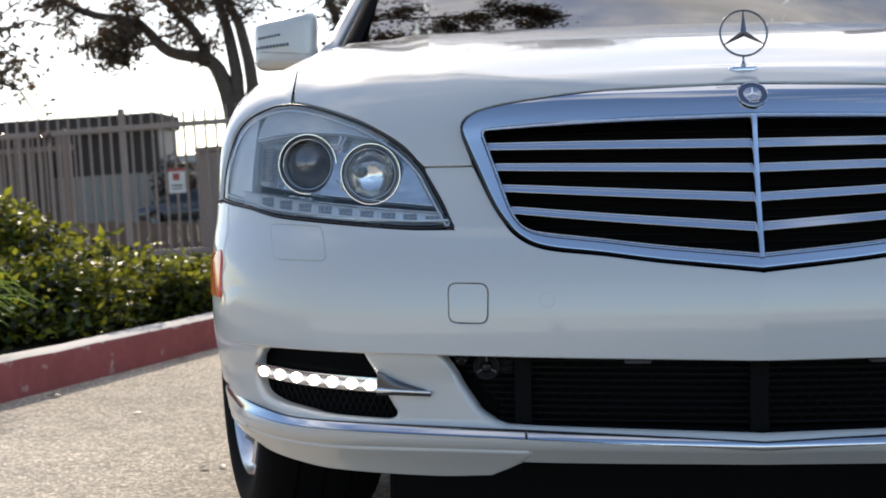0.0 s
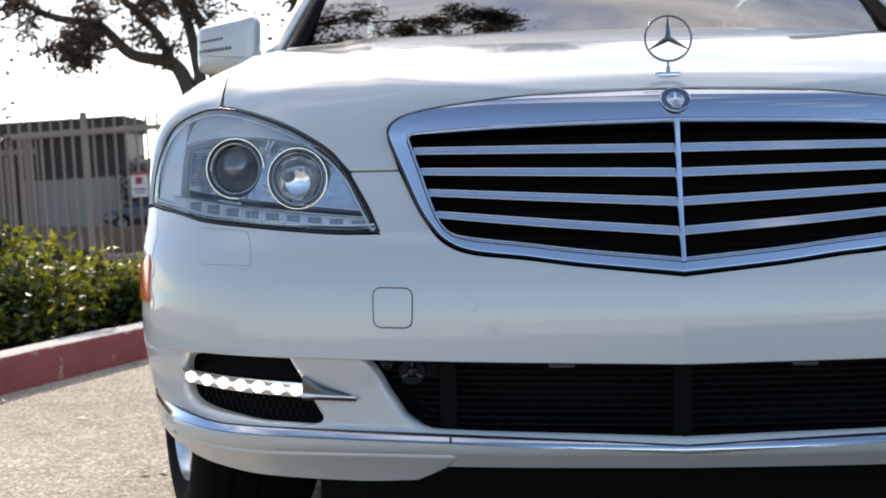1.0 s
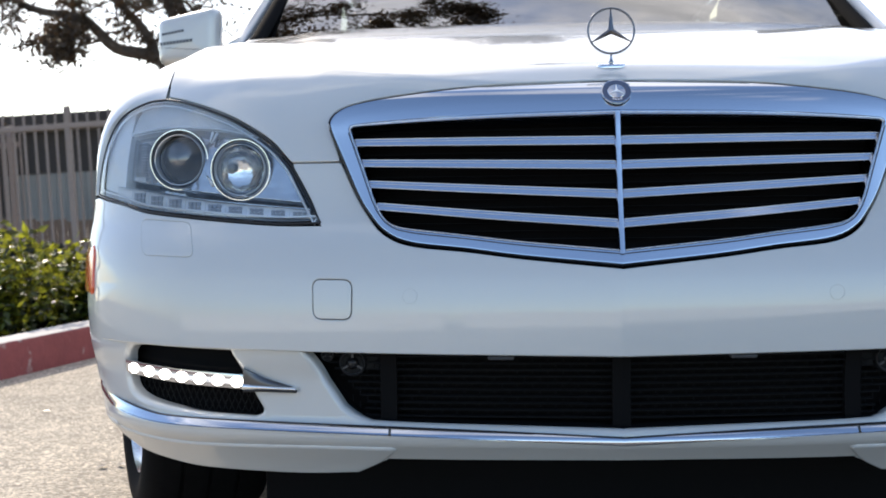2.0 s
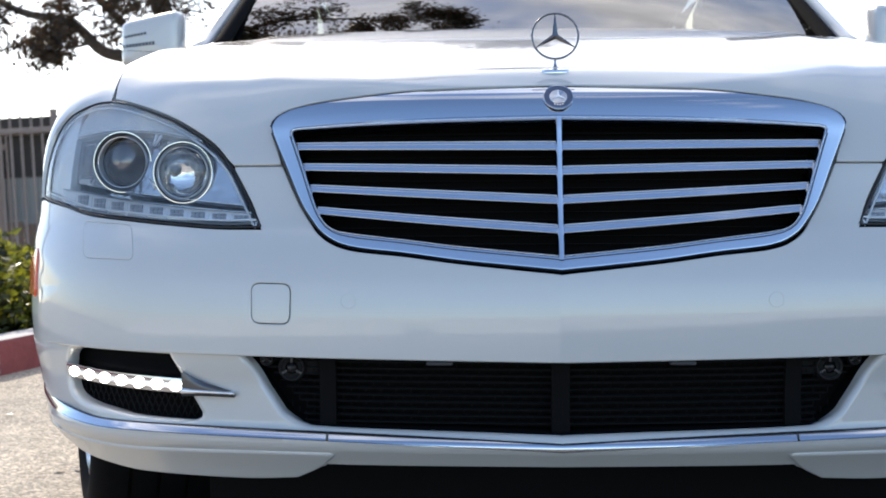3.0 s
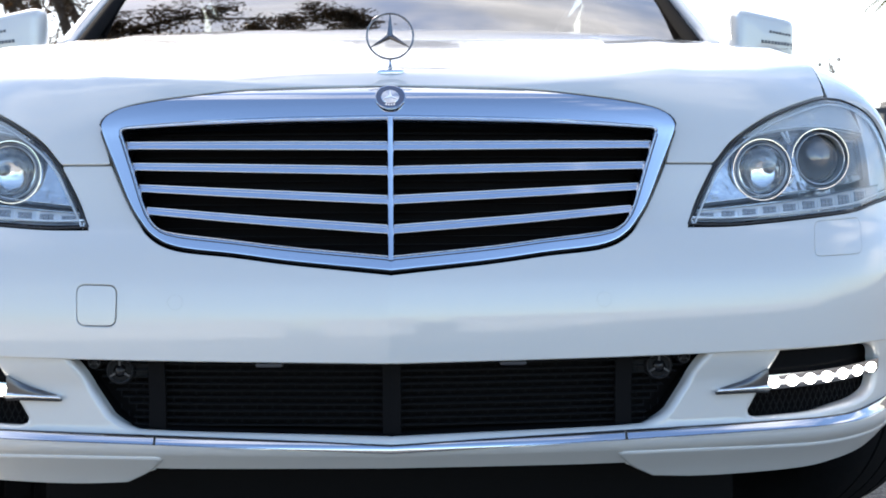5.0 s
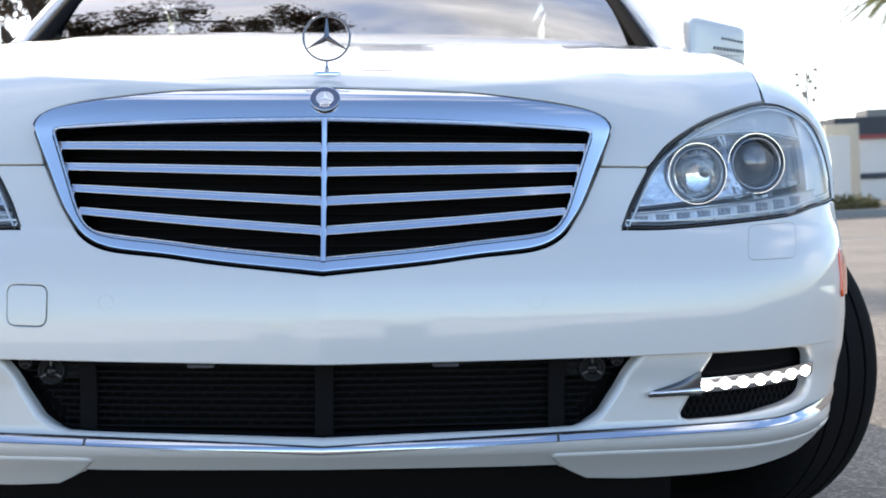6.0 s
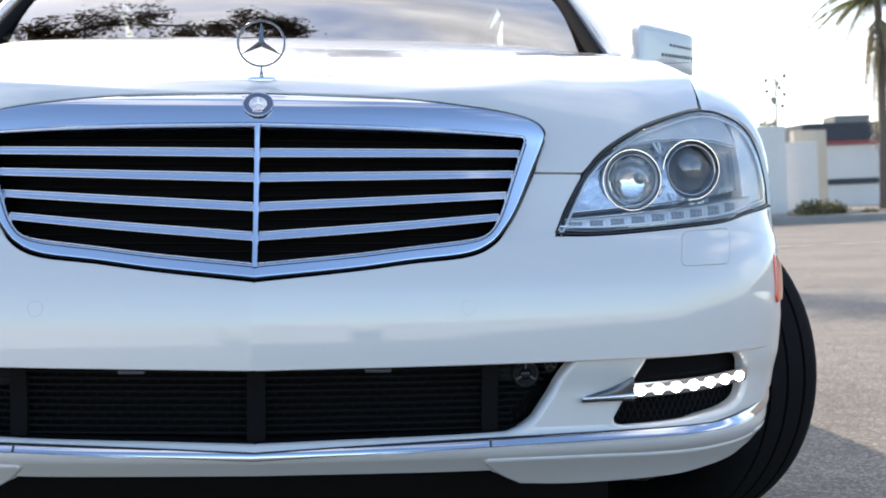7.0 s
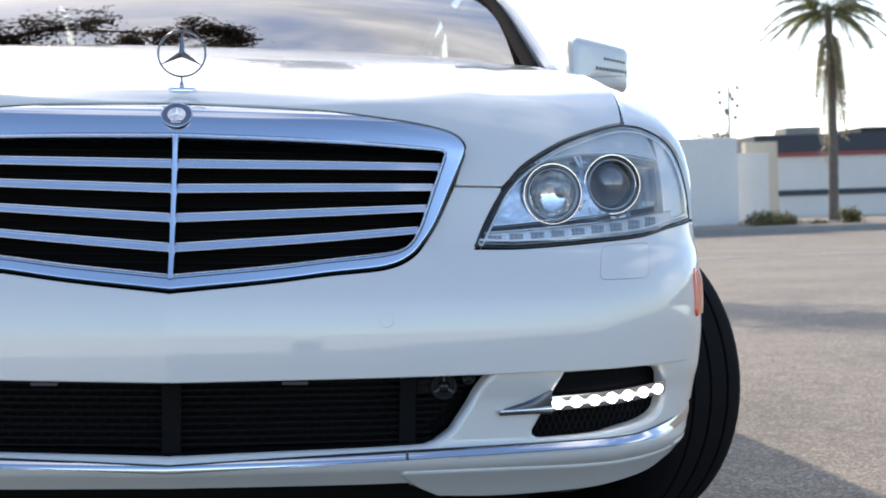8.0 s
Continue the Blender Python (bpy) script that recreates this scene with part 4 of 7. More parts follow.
# round badge on the frame
by = -0.110 + float(rise_grille(0.790)) - 0.004
badge_m = pose(0, by - 0.0030, 0.7900, -37, 0, 0) @ pose(0, 0.0026, 0)
badge = banded("badge", moved(lathe([(0.0005, -0.0036), (0.0135, -0.0030), (0.0150, -0.0016), (0.0215, -0.0012), (0.0222, -0.0030), (0.0238, -0.0026), (0.0243, -0.0014), (0.0236, 0.0004)], 44), badge_m), SATIN, radiator_grille, "round chrome badge with a dark blue rim")
banded("badge_rim", moved(lathe([(0.0142, -0.0026), (0.0180, -0.0030), (0.0219, -0.0026)], 44), badge_m), BADGE_BLUE, badge, "dark blue enamel rim")
# its lettering, drawn as plain bars round the foot of the rim
for i in range(4):
    bm = bmesh.new()
    box(bm, -0.0013, 0.0013, -0.0042, -0.0026, 0.0166, 0.0196, m=badge_m @ pose(0, 0, 0, 0, 180 + (i - 1.5) * 13, 0))
    part("bar", bm, LAMP_CHROME, badge)


def tri_blade(r, w, t, m):
    """Three tapered blades round a centre, ridged in the middle, with narrow blunt tips."""
    shapes = []
    for k in range(3):
        a = math.pi / 2 + 2 * math.pi * k / 3
        d, q = Vector((math.cos(a), 0, math.sin(a))), Vector((-math.sin(a), 0, math.cos(a)))
        e, tip = w * 0.16, d * r
        f = Vector((0, -t, 0))
        verts = [tip + q * e, tip - q * e, q * w + d * w * 0.577, d * w * 0.577 - q * w, f, -f, tip + f * 0.3, tip - f * 0.3]
        shapes.append((verts, [(0, 2, 4, 6), (6, 4, 3, 1), (0, 7, 5, 2), (7, 1, 3, 5), (0, 6, 1, 7)]))
    return moved(join(*shapes), m)


mesh_ob("badge_blades", *tri_blade(0.0125, 0.0020, 0.0012, badge_m @ pose(0, -0.0042, 0)), LAMP_RING, badge, smooth=False)

# ---- bonnet ----
crown = pchip([-0.06, 0.0, 0.05, 0.1, 0.2, 0.4, 0.6, 0.8, 1.0, 1.2, 1.3], [0.778, 0.800, 0.824, 0.843, 0.875, 0.925, 0.967, 1.004, 1.035, 1.059, 1.068])


EDGE_DROP = pchip([0.0, 0.42, 0.58, 0.68, 0.85, 1.04, 1.2, 1.3], [0.020, 0.018, 0.018, 0.021, 0.028, 0.028, 0.018, 0.018])


def top_z(x, y):
    """The height of the bonnet's top and the wings beside it."""
    x = np.abs(x)
    a = EDGE_DROP(y)
    xc = np.interp(y, [0.0, 0.3, 1.2], [0.47, 0.52, 0.66])
    fade = np.clip((y - 0.02) / 0.2, 0, 1)
    ridge = 0.004 * fade * np.tanh((xc - x) / 0.022) - 0.004 * fade
    swell = 0.0075 * np.exp(-((y - 0.066) / 0.038) ** 2 - (x / 0.26) ** 2)
    return crown(y) - a * (x / 0.8) ** 2.3 + ridge + swell


front_run = pchip([0.0, 0.20, 0.34, 0.48, 0.62, 0.70, 0.77], [0.05, 0.055, 0.080, 0.145, 0.187, 0.225, 0.25])


def bonnet_at(q):
    x, w = q[:, 0], np.maximum(q[:, 1], 0)
    d = w * w + 0.15 * w
    yf = base_y(x) + 0.072
    y = yf + d
    L = front_run(np.abs(x))
    drop = top_z(x, yf) - 0.672
    return np.stack([x, y, top_z(x, y) - drop * np.clip(1 - d / L, 0, 1) ** 2.4], 1)


def skin_z(x, y):
    """The bonnet's height over a point of the plan, front roll included."""
    yf = base_y(x) + 0.072
    d = np.maximum(y - yf, 0)
    return top_z(x, y) - (top_z(x, yf) - 0.672) * np.clip(1 - d / front_run(np.abs(x)), 0, 1) ** 2.4


def bonnet(q):
    q = np.asarray(q, float)
    e = 0.0015
    n = np.cross(bonnet_at(q + (e, 0)) - bonnet_at(q - (e, 0)), bonnet_at(q + (0, e)) - bonnet_at(np.maximum(q - (0, e), (-9, 0))))
    return bonnet_at(q), n / np.linalg.norm(n, axis=1, keepdims=True)


WS = np.linspace(0, 1.15, 2301)


def w_of_z(x, z):
    return float(np.interp(z, bonnet_at(np.stack([np.full(2301, x), WS], 1))[:, 2], WS))


def w_of_y(x, y):
    return float(np.interp(y, bonnet_at(np.stack([np.full(2301, x), WS], 1))[:, 1], WS))


def bz(points):
    return [(x, w_of_z(x, z)) for x, z in points]


def byy(points):
    return [(x, w_of_y(x, y)) for x, y in points]


SHUT = [(0.766, 0.216), (0.770, 0.32), (0.777, 0.55), (0.786, 0.85), (0.792, 1.13)]
edge = loop(
    bz([(0, 0.8125), (0.203, 0.8077), (0.328, 0.7965), (0.408, 0.7852), (0.441, 0.775), (0.457, 0.760), (0.4575, 0.738), (0.4475, 0.712), (0.4395, 0.6895)]), bz([(0.4395, 0.6895), (0.516, 0.6895)]),
    bz([(0.516, 0.6895), (0.553, 0.7265), (0.615, 0.764), (0.674, 0.788), (0.725, 0.804), (0.7565, 0.811)]), [(0.7565, w_of_z(0.7565, 0.811)), (0.761, w_of_y(0.761, 0.235))],
    byy([(0.761, 0.235), (0.7655, 0.32), (0.7725, 0.55), (0.7815, 0.85), (0.7875, 1.13)]), byy([(0.7875, 1.13), (0.60, 1.185), (0.35, 1.22), (0, 1.235)]), [(0, w_of_y(0, 1.235)), (0, w_of_z(0, 0.8125))], step=0.009)
shell("bonnet", both(panel(bonnet, edge, step=0.014, depth=0.02, roll=0.002)), PAINT, sedan, "pearl white bonnet")

# ornament standing on the bonnet
ornament = empty("bonnet_ornament")
ornament.parent = sedan
ornament["label"] = "standing chrome ring with three blades"
OC = Vector((0, 0.058, 0.8926))
om = Matrix.Translation(OC) @ pose(0, 0, 0, -8, 0, 0)
n, k = 64, 10
v, f = [], []
for i in range(n):
    a = 2 * math.pi * i / n
    for j in range(k):
        b = 2 * math.pi * j / k
        r = 0.0372 + 0.0018 * math.cos(b)
        v.append((r * math.cos(a), 0.0026 * math.sin(b), r * math.sin(a)))
for i in range(n):
    for j in range(k):
        f.append((i * k + j, ((i + 1) % n) * k + j, ((i + 1) % n) * k + (j + 1) % k, i * k + (j + 1) % k))
mesh_ob("ring", *moved((v, f), om), STAR_STEEL, ornament)
mesh_ob("blades", *tri_blade(0.0366, 0.0046, 0.0030, om), STAR_STEEL, ornament, smooth=False)
hz = float(top_z(np.array([0.0]), np.array([0.064]))[0])
mesh_ob("stem", *moved(lathe([(0.0014, 0.8565), (0.0018, 0.8535), (0.0022, 0.849), (0.0030, 0.845), (0.0042, 0.8435), (0.0044, 0.8418), (0.0032, 0.8405), (0.0052, 0.8392), (0.0056, hz - 0.003)], 20, "z"), Matrix.Translation((0, 0.0605, 0))), STEM_STEEL, ornament, "slim flared stem")
mesh_ob("base_plate", *moved(lathe([(0.0005, 0.0030), (0.017, 0.0027), (0.0225, 0.0016), (0.0235, -0.003)], 36, "z"), Matrix.Translation((0, 0.064, hz)) @ pose(0, 0, 0.001, 13, 0, 0) @ Matrix.Diagonal((1, 0.5, 1, 1))), CHROME, ornament, "oval chrome foot")

# ---- headlamps ----
def headlamp(sgn):
    turn = (lambda s: s) if sgn > 0 else flipped
    side = (lambda s: s) if sgn > 0 else other
    lamp = empty("headlamp")
    lamp.parent = sedan
    lamp["label"] = "clear headlamp with two round projectors and LED row"
    cover = shell("cover", side(panel(fascia(), grown(head_loop, -0.004), step=0.012, depth=0.004, roll=0.001)), LENS_CLEAR, lamp, "clear lamp cover")
    cover.visible_shadow = False
    P, N = fascia(push=0.001)(np.array(grown(head_loop, -0.0005)))
    rim = tube([tuple(v) for v in P] + [tuple(P[0])], 0.0018, 6, caps=False)
    mesh_ob("seal", *turn(rim), GLOSS_BLACK, lamp, "black rubber lamp seal")
    # bowl: the cover's outline carried back and closed
    lp = np.array(grown(head_loop, -0.005))
    ring = []
    for push, shrink in ((0.004, 0.0), (0.04, 0.004), (0.088, 0.012)):
        Q, _ = fascia(push=push)(np.array(grown([tuple(a) for a in lp], -shrink)))
        ring.append(Q)
    n = len(lp)
    verts = [q for r in ring for q in r]
    faces = [(r * n + i, r * n + (i + 1) % n, (r + 1) * n + (i + 1) % n, (r + 1) * n + i) for r in range(2) for i in range(n)]
    mesh_ob("bowl", *turn((verts, faces)), LAMP_GREY, lamp, "grey lamp bowl")
    back = panel(fascia(push=0.087), grown([tuple(a) for a in lp], -0.010), step=0.02, depth=0.004)
    shell("bowl_back", side(back), LAMP_MASK, lamp)
    # brow across the top
    brow = loop(xz([(0.580, 0.730), (0.650, 0.767), (0.727, 0.790), (0.770, 0.797), (0.812, 0.789)]), xz([(0.812, 0.789), (0.822, 0.762), (0.826, 0.742)]), xz([(0.826, 0.742), (0.74, 0.750), (0.66, 0.745), (0.580, 0.730)]))
    P, _ = fascia(push=0.006)(np.array(grown(head_loop, -0.0115)))
    mesh_ob("edge_trim", *turn(tube([tuple(v) for v in P] + [tuple(P[0])], 0.0021, 6, caps=False)), LAMP_RING, lamp, "thin bright line inside the lamp's edge")
    shell("brow", side(panel(fascia(push=0.016), brow, step=0.02, depth=0.035)), LAMP_BROW, lamp, "ribbed grey reflector brow")
    banded("brow_trim", turn(swept_band([(0.585, 0.7335), (0.66, 0.7485), (0.74, 0.7535), (0.826, 0.746)], [(0.585, 0.7312), (0.66, 0.7460), (0.74, 0.7510), (0.826, 0.7435)], 0.587, 0.826, 0.012, 0.0005, 0.008, n=40)), LAMP_RING, lamp, "bright trim line under the brow")
    # corner reflector at the outer end
    corner = loop(xz([(0.832, 0.785), (0.856, 0.765), (0.876, 0.710), (0.884, 0.650)]), xz([(0.884, 0.650), (0.835, 0.640)]), xz([(0.835, 0.640), (0.832, 0.72), (0.832, 0.785)]))
    shell("corner_reflector", side(panel(fascia(push=0.020), corner, step=0.02, depth=0.02)), LED_OFF, lamp, "frosted side reflector")
    # row of small square LEDs along the foot
    low, high = [(0.484, 0.5965), (0.60, 0.600), (0.72, 0.610), (0.80, 0.622), (0.845, 0.631)], [(0.484, 0.609), (0.60, 0.619), (0.72, 0.633), (0.80, 0.645), (0.845, 0.650)]
    bar = banded("led_bar", turn(swept_band(high, low, 0.486, 0.845, 0.012, 0.002, 0.03, n=50)), LED_BAR, lamp, "clear LED bar")
    banded("led_trim", turn(swept_band([(a, b + 0.0035) for a, b in high], [(a, b + 0.001) for a, b in high], 0.486, 0.845, 0.008, 0.001, 0.02, n=50)), CHROME, bar)
    hi, lo = pchip(*zip(*high)), pchip(*zip(*low))
    for i in range(9):
        x = 0.503 + i * 0.0365
        a, b = float(lo(x)) + 0.004, float(hi(x)) - 0.004
        mid_z = (a + b) / 2
        for dx in (-0.0078, 0.0, 0.0078):
            for c, d in ((a, mid_z - 0.0008), (mid_z + 0.0008, b)):
                sq = rounded_rect(xz([(x + dx - 0.0031, c), (x + dx + 0.0031, c + 0.0006), (x + dx + 0.0031, d + 0.0006), (x + dx - 0.0031, d)]), 0.001, 2)
                shell("led_chip", side(panel(fascia(push=0.0075), sq, step=0.05, depth=0.006, roll=0.0005)), LED_CELL, bar)
        divider = rounded_rect(xz([(x + 0.0172, a - 0.003), (x + 0.0192, a - 0.003), (x + 0.0192, b + 0.003), (x + 0.0172, b + 0.003)]), 0.0005, 1)
        shell("divider", side(panel(fascia(push=0.0085), divider, step=0.05, depth=0.004, roll=0.0003)), LED_BAR, bar)
    # small bright fins between the projectors and a ribbed reflex panel beside them
    for pts in (((0.650, 0.748), (0.664, 0.722)), ((0.662, 0.747), (0.667, 0.724)), ((0.655, 0.652), (0.668, 0.668))):
        P, _ = fascia(push=0.022)(np.array(xz(pts)))
        mesh_ob("trim_fin", *turn(tube([tuple(P[0]), tuple(P[1])], [0.0042, 0.0012], 6)), LAMP_RING, lamp)
    for i in range(12):
        z = 0.672 + i * 0.005
        P, _ = fascia(push=0.030)(np.array(xz([(0.792, z), (0.818, z)])))
        mesh_ob("reflex_rib", *turn(tube([tuple(P[0]), tuple(P[1])], 0.0014, 5)), LAMP_MASK, lamp)
    # trim between the projectors and the foot
    shelf = loop(xz([(0.505, 0.624), (0.60, 0.634), (0.72, 0.648), (0.822, 0.664)]), xz([(0.822, 0.664), (0.822, 0.735)]), xz([(0.822, 0.735), (0.72, 0.742), (0.62, 0.732), (0.555, 0.705), (0.505, 0.624)]))
    circ = lambda x, z, r: [(sx(x) + r * math.cos(2 * math.pi * i / 40), z + r * math.sin(2 * math.pi * i / 40)) for i in range(40)]
    shell("mask", side(panel(fascia(push=0.034), shelf, [circ(0.722, 0.696, 0.051), circ(0.609, 0.677, 0.0505)], step=0.02, depth=0.015)), LAMP_MASK, lamp, "grey mask round the projectors")
    for x, z, r, inner in ((0.722, 0.696, 0.0515, False), (0.609, 0.677, 0.0510, True)):
        y = float(base_y(x)) + float(rise(z)) + 0.012
        m = Matrix.Translation((x, y, z)) @ pose(0, 0, 0, 0, 0, 7)
        pod = banded("projector", turn(moved(lathe([(r * 0.97, 0.07), (r * 0.985, 0.024), (r * 0.955, 0.012), (r * 0.93, 0.014)], 56), m)), LAMP_MASK, lamp, "ringed round projector")
        banded("outer_ring", turn(moved(lathe([(r * 0.985, 0.014), (r, 0.009), (r * 0.992, 0.0060), (r * 0.968, 0.0060), (r * 0.958, 0.009), (r * 0.96, 0.014)], 64), m)), LAMP_CHROME, pod, "thin bright ring")
        banded("inner_ring", turn(moved(lathe([(r * 0.842, 0.02), (r * 0.838, 0.007), (r * 0.828, 0.0050), (r * 0.806, 0.0055), (r * 0.798, 0.024)], 64), m)), LAMP_RING, pod)
        banded("gap_ring", turn(moved(lathe([(r * 0.965, 0.010), (r * 0.92, 0.016), (r * 0.87, 0.015), (r * 0.83, 0.010)], 48), m)), LAMP_DARK, pod)
        if inner:
            banded("middle_ring", turn(moved(lathe([(r * 0.915, 0.014), (r * 0.91, 0.0085), (r * 0.895, 0.0075), (r * 0.885, 0.0095), (r * 0.885, 0.014)], 64), m)), LAMP_RING, pod)
            banded("reflector_bowl", turn(moved(lathe([(r * 0.77, 0.009), (r * 0.66, 0.0145), (r * 0.48, 0.020), (r * 0.22, 0.0235), (0.0005, 0.0245)], 48), m)), REFLECTOR, pod, "mirror reflector bowl")
            banded("bulb_cap", turn(moved(lathe([(0.0005, 0.009), (0.006, 0.010), (0.0085, 0.014), (0.0085, 0.024)], 24), m @ pose(0.017, 0, 0.004))), LAMP_DARK, pod)
            g = mesh_ob("front_glass", *turn(moved(lathe([(0.0005, 0.006), (r * 0.4, 0.008), (r * 0.74, 0.013)], 40), m)), LENS_CLEAR, pod)
            g.visible_shadow = False
        else:
            banded("projector_lens", turn(moved(lathe([(0.0005, 0.000), (r * 0.25, 0.0015), (r * 0.5, 0.007), (r * 0.66, 0.012), (r * 0.76, 0.022)], 48), m)), BULB_GLASS, pod, "dark glass projector lens")
    return lamp


headlamp(1)
headlamp(-1)


# ---- front wings, sides, cabin ----
WING_K = [0, 0.1, 0.2, 0.32, 0.44, 0.56, 0.66, 0.76, 0.85, 0.93, 1]
WING_OUT = pchip(WING_K, [0, 0.12, 0.25, 0.40, 0.55, 0.70, 0.82, 0.91, 0.965, 0.99, 1])
WING_DOWN = pchip(WING_K, [1, 0.972, 0.943, 0.903, 0.855, 0.79, 0.71, 0.59, 0.44, 0.22, 0])


def wing(sgn):
    """The front wing from the lamp's outer edge back to the door, with its rounded shoulder."""
    ks = 26
    e = np.array(curve2(xz([(a + 0.003 if a > 0.8 else a, b + 0.004) for a, b in HEAD_OUT]), 0.002))
    d = np.r_[0, np.cumsum(np.linalg.norm(np.diff(e, axis=0), axis=1))]
    e = np.stack([np.interp(np.linspace(0, d[-1], ks), d, e[:, c]) for c in (0, 1)], 1)
    E, _ = fascia()(e)
    E[0] = (0.768, E[0][1], float(skin_z(np.array([0.768]), np.array([E[0][1]]))[0]) - 0.002)
    rows = [E + (0, 0.018, -0.004) - (E - E.mean(0)) * 0.03, E]
    front_y = float(E[0][1])
    for y in np.r_[np.linspace(0.25, 0.6, 18), np.linspace(0.66, 1.32, 12)]:
        xs = float(np.interp(y, [q[1] for q in SHUT], [q[0] for q in SHUT]))
        zt = float(skin_z(np.array([xs]), np.array([y]))[0])
        xm = float(np.interp(y, [0.2, 0.3, 0.45, 0.8, 1.3], [0.910, 0.928, 0.938, 0.944, 0.944]))
        k_ = np.linspace(0, 1, ks)
        X = xs + (xm - xs) * WING_OUT(k_)
        Z = 0.636 + (zt - 0.636) * WING_DOWN(k_)
        S = np.stack([X, np.full(ks, y), Z], 1)
        t = min(1, max(0, (y - 0.228) / 0.19)) ** 0.6
        Q = S * t + (E + (0, 0, 0)) * (1 - t)
        Q[:, 1] = y if t > 0.99 else E[:, 1] * (1 - t) + y * t
        ya = float(Q[0][1])
        xa = float(np.interp(ya, [q[1] for q in SHUT], [q[0] for q in SHUT]))
        Q[0] = (xa, ya, float(skin_z(np.array([xa]), np.array([ya]))[0]))
        rows.append(Q)
    rows = [np.vstack([r[0] + (-0.03, 0, -0.034), r[0] + (-0.0005, 0, -0.016), r - (0, 0, 0.003)]) for r in rows]
    n = ks + 2
    verts = [v for r in rows for v in r]
    faces = [(r * n + i, (r + 1) * n + i, (r + 1) * n + i + 1, r * n + i + 1) for r in range(len(rows) - 1) for i in range(n - 1)]
    # plain side below the shoulder, cut round the wheel
    lo = [(AXLE_Y + ARCH * math.cos(a), AXLE_Z + ARCH * math.sin(a)) for a in np.linspace(math.pi - 0.86, 0.0, 24)]
    out = loop([(0.50, 0.637), (1.32, 0.637)], [(1.32, 0.637), (1.32, 0.22)], [(1.32, 0.22), (AXLE_Y + ARCH, 0.22), lo[-1]], lo[::-1], [lo[0], (0.50, 0.637)], step=0.02)
    sv, sf, sn = panel(flank, out, step=0.04, depth=0.03)
    sh = join((verts, faces), (sv, sf))
    if sgn < 0:
        sh = flipped(sh)
    ob = banded("front_wing", sh, PAINT, sedan, "pearl white front wing")
    return ob


def flank(q):
    """The car's side over (y, z)."""
    y, z = q[:, 0], q[:, 1]
    taper = np.interp(y, [0.3, 0.8, 1.3, 3.6, 4.4, 4.98], [0.018, 0.0, 0.0, 0.0, 0.02, 0.12])
    x = 0.944 - taper - 0.30 * np.clip(z - 0.72, 0, 1) ** 2 * 3 - 0.25 * np.clip(0.45 - z, 0, 1) ** 1.6
    n = np.stack([np.ones_like(y), -0.0 * y, 0.9 * np.clip(z - 0.72, 0, 1) - 0.3 * np.clip(0.45 - z, 0, 1)], 1)
    return np.stack([x, y, z], 1), n / np.linalg.norm(n, axis=1, keepdims=True)


R_AXLE = AXLE_Y + 3.165


def side_panels(sgn):
    side = (lambda s: s) if sgn > 0 else other
    belt = lambda y: float(np.interp(y, [1.3, 2.2, 4.0, 4.98], [0.985, 1.0, 1.0, 0.96]))
    arc = [(R_AXLE + ARCH * math.cos(a), AXLE_Z + ARCH * math.sin(a)) for a in np.linspace(math.pi, 0, 30)]
    d1 = loop([(1.325, 0.24), (2.38, 0.24)], [(2.38, 0.24), (2.40, belt(2.4))], [(2.40, belt(2.4)), (1.325, belt(1.3))], [(1.325, belt(1.3)), (1.325, 0.24)], step=0.03)
    d2 = loop([(2.39, 0.24), (3.48, 0.24)], [(3.48, 0.24), (3.52, 0.42), (3.60, 0.62), (3.66, 0.80), (3.66, belt(3.6))], [(3.66, belt(3.6)), (2.41, belt(2.4))], [(2.41, belt(2.4)), (2.39, 0.24)], step=0.03)
    rr = loop([(3.49, 0.24), (R_AXLE - ARCH, 0.24), arc[0]], arc, [arc[-1], (R_AXLE + ARCH, 0.24), (4.93, 0.26)], [(4.93, 0.26), (4.97, 0.60), (4.93, belt(4.95))], [(4.93, belt(4.95)), (3.67, belt(3.7))], [(3.67, belt(3.7)), (3.67, 0.80), (3.61, 0.62), (3.53, 0.42), (3.49, 0.24)], step=0.03)
    for i, lp in enumerate((d1, d2)):
        door = shell("door", side(panel(flank, lp, step=0.05, depth=0.03)), PAINT, sedan, "pearl white door")
        y0 = 2.2 if i == 0 else 3.4
        boxed("door_handle", (sgn * 0.945 - 0.014, sgn * 0.945 + 0.014, y0 - 0.12, y0 + 0.08, 0.80, 0.83), CHROME, door, "chrome handle", 0.008)
    shell("rear_wing", side(panel(flank, rr, step=0.05, depth=0.03)), PAINT, sedan, "pearl white rear wing")
    boxed("sill", (sgn * 0.90 - 0.03, sgn * 0.90 + 0.02, 1.16, 3.52, 0.17, 0.25), PAINT, sedan, "", 0.02)


for sgn in (1, -1):
    # black tube laid in the open shut gap to stand for its shade
    ys = np.linspace(0.235, 1.12, 40)
    xs_ = np.interp(ys, [q[1] for q in SHUT], [q[0] for q in SHUT]) - 0.0022
    zs_ = skin_z(xs_, ys) - 0.0045
    mesh_ob("shut_gap", *tube([(sgn * a, b, c) for a, b, c in zip(xs_, ys, zs_)], 0.0018, 5), VOID, sedan, "dark shut line beside the bonnet")
    wing(sgn)
    side_panels(sgn)


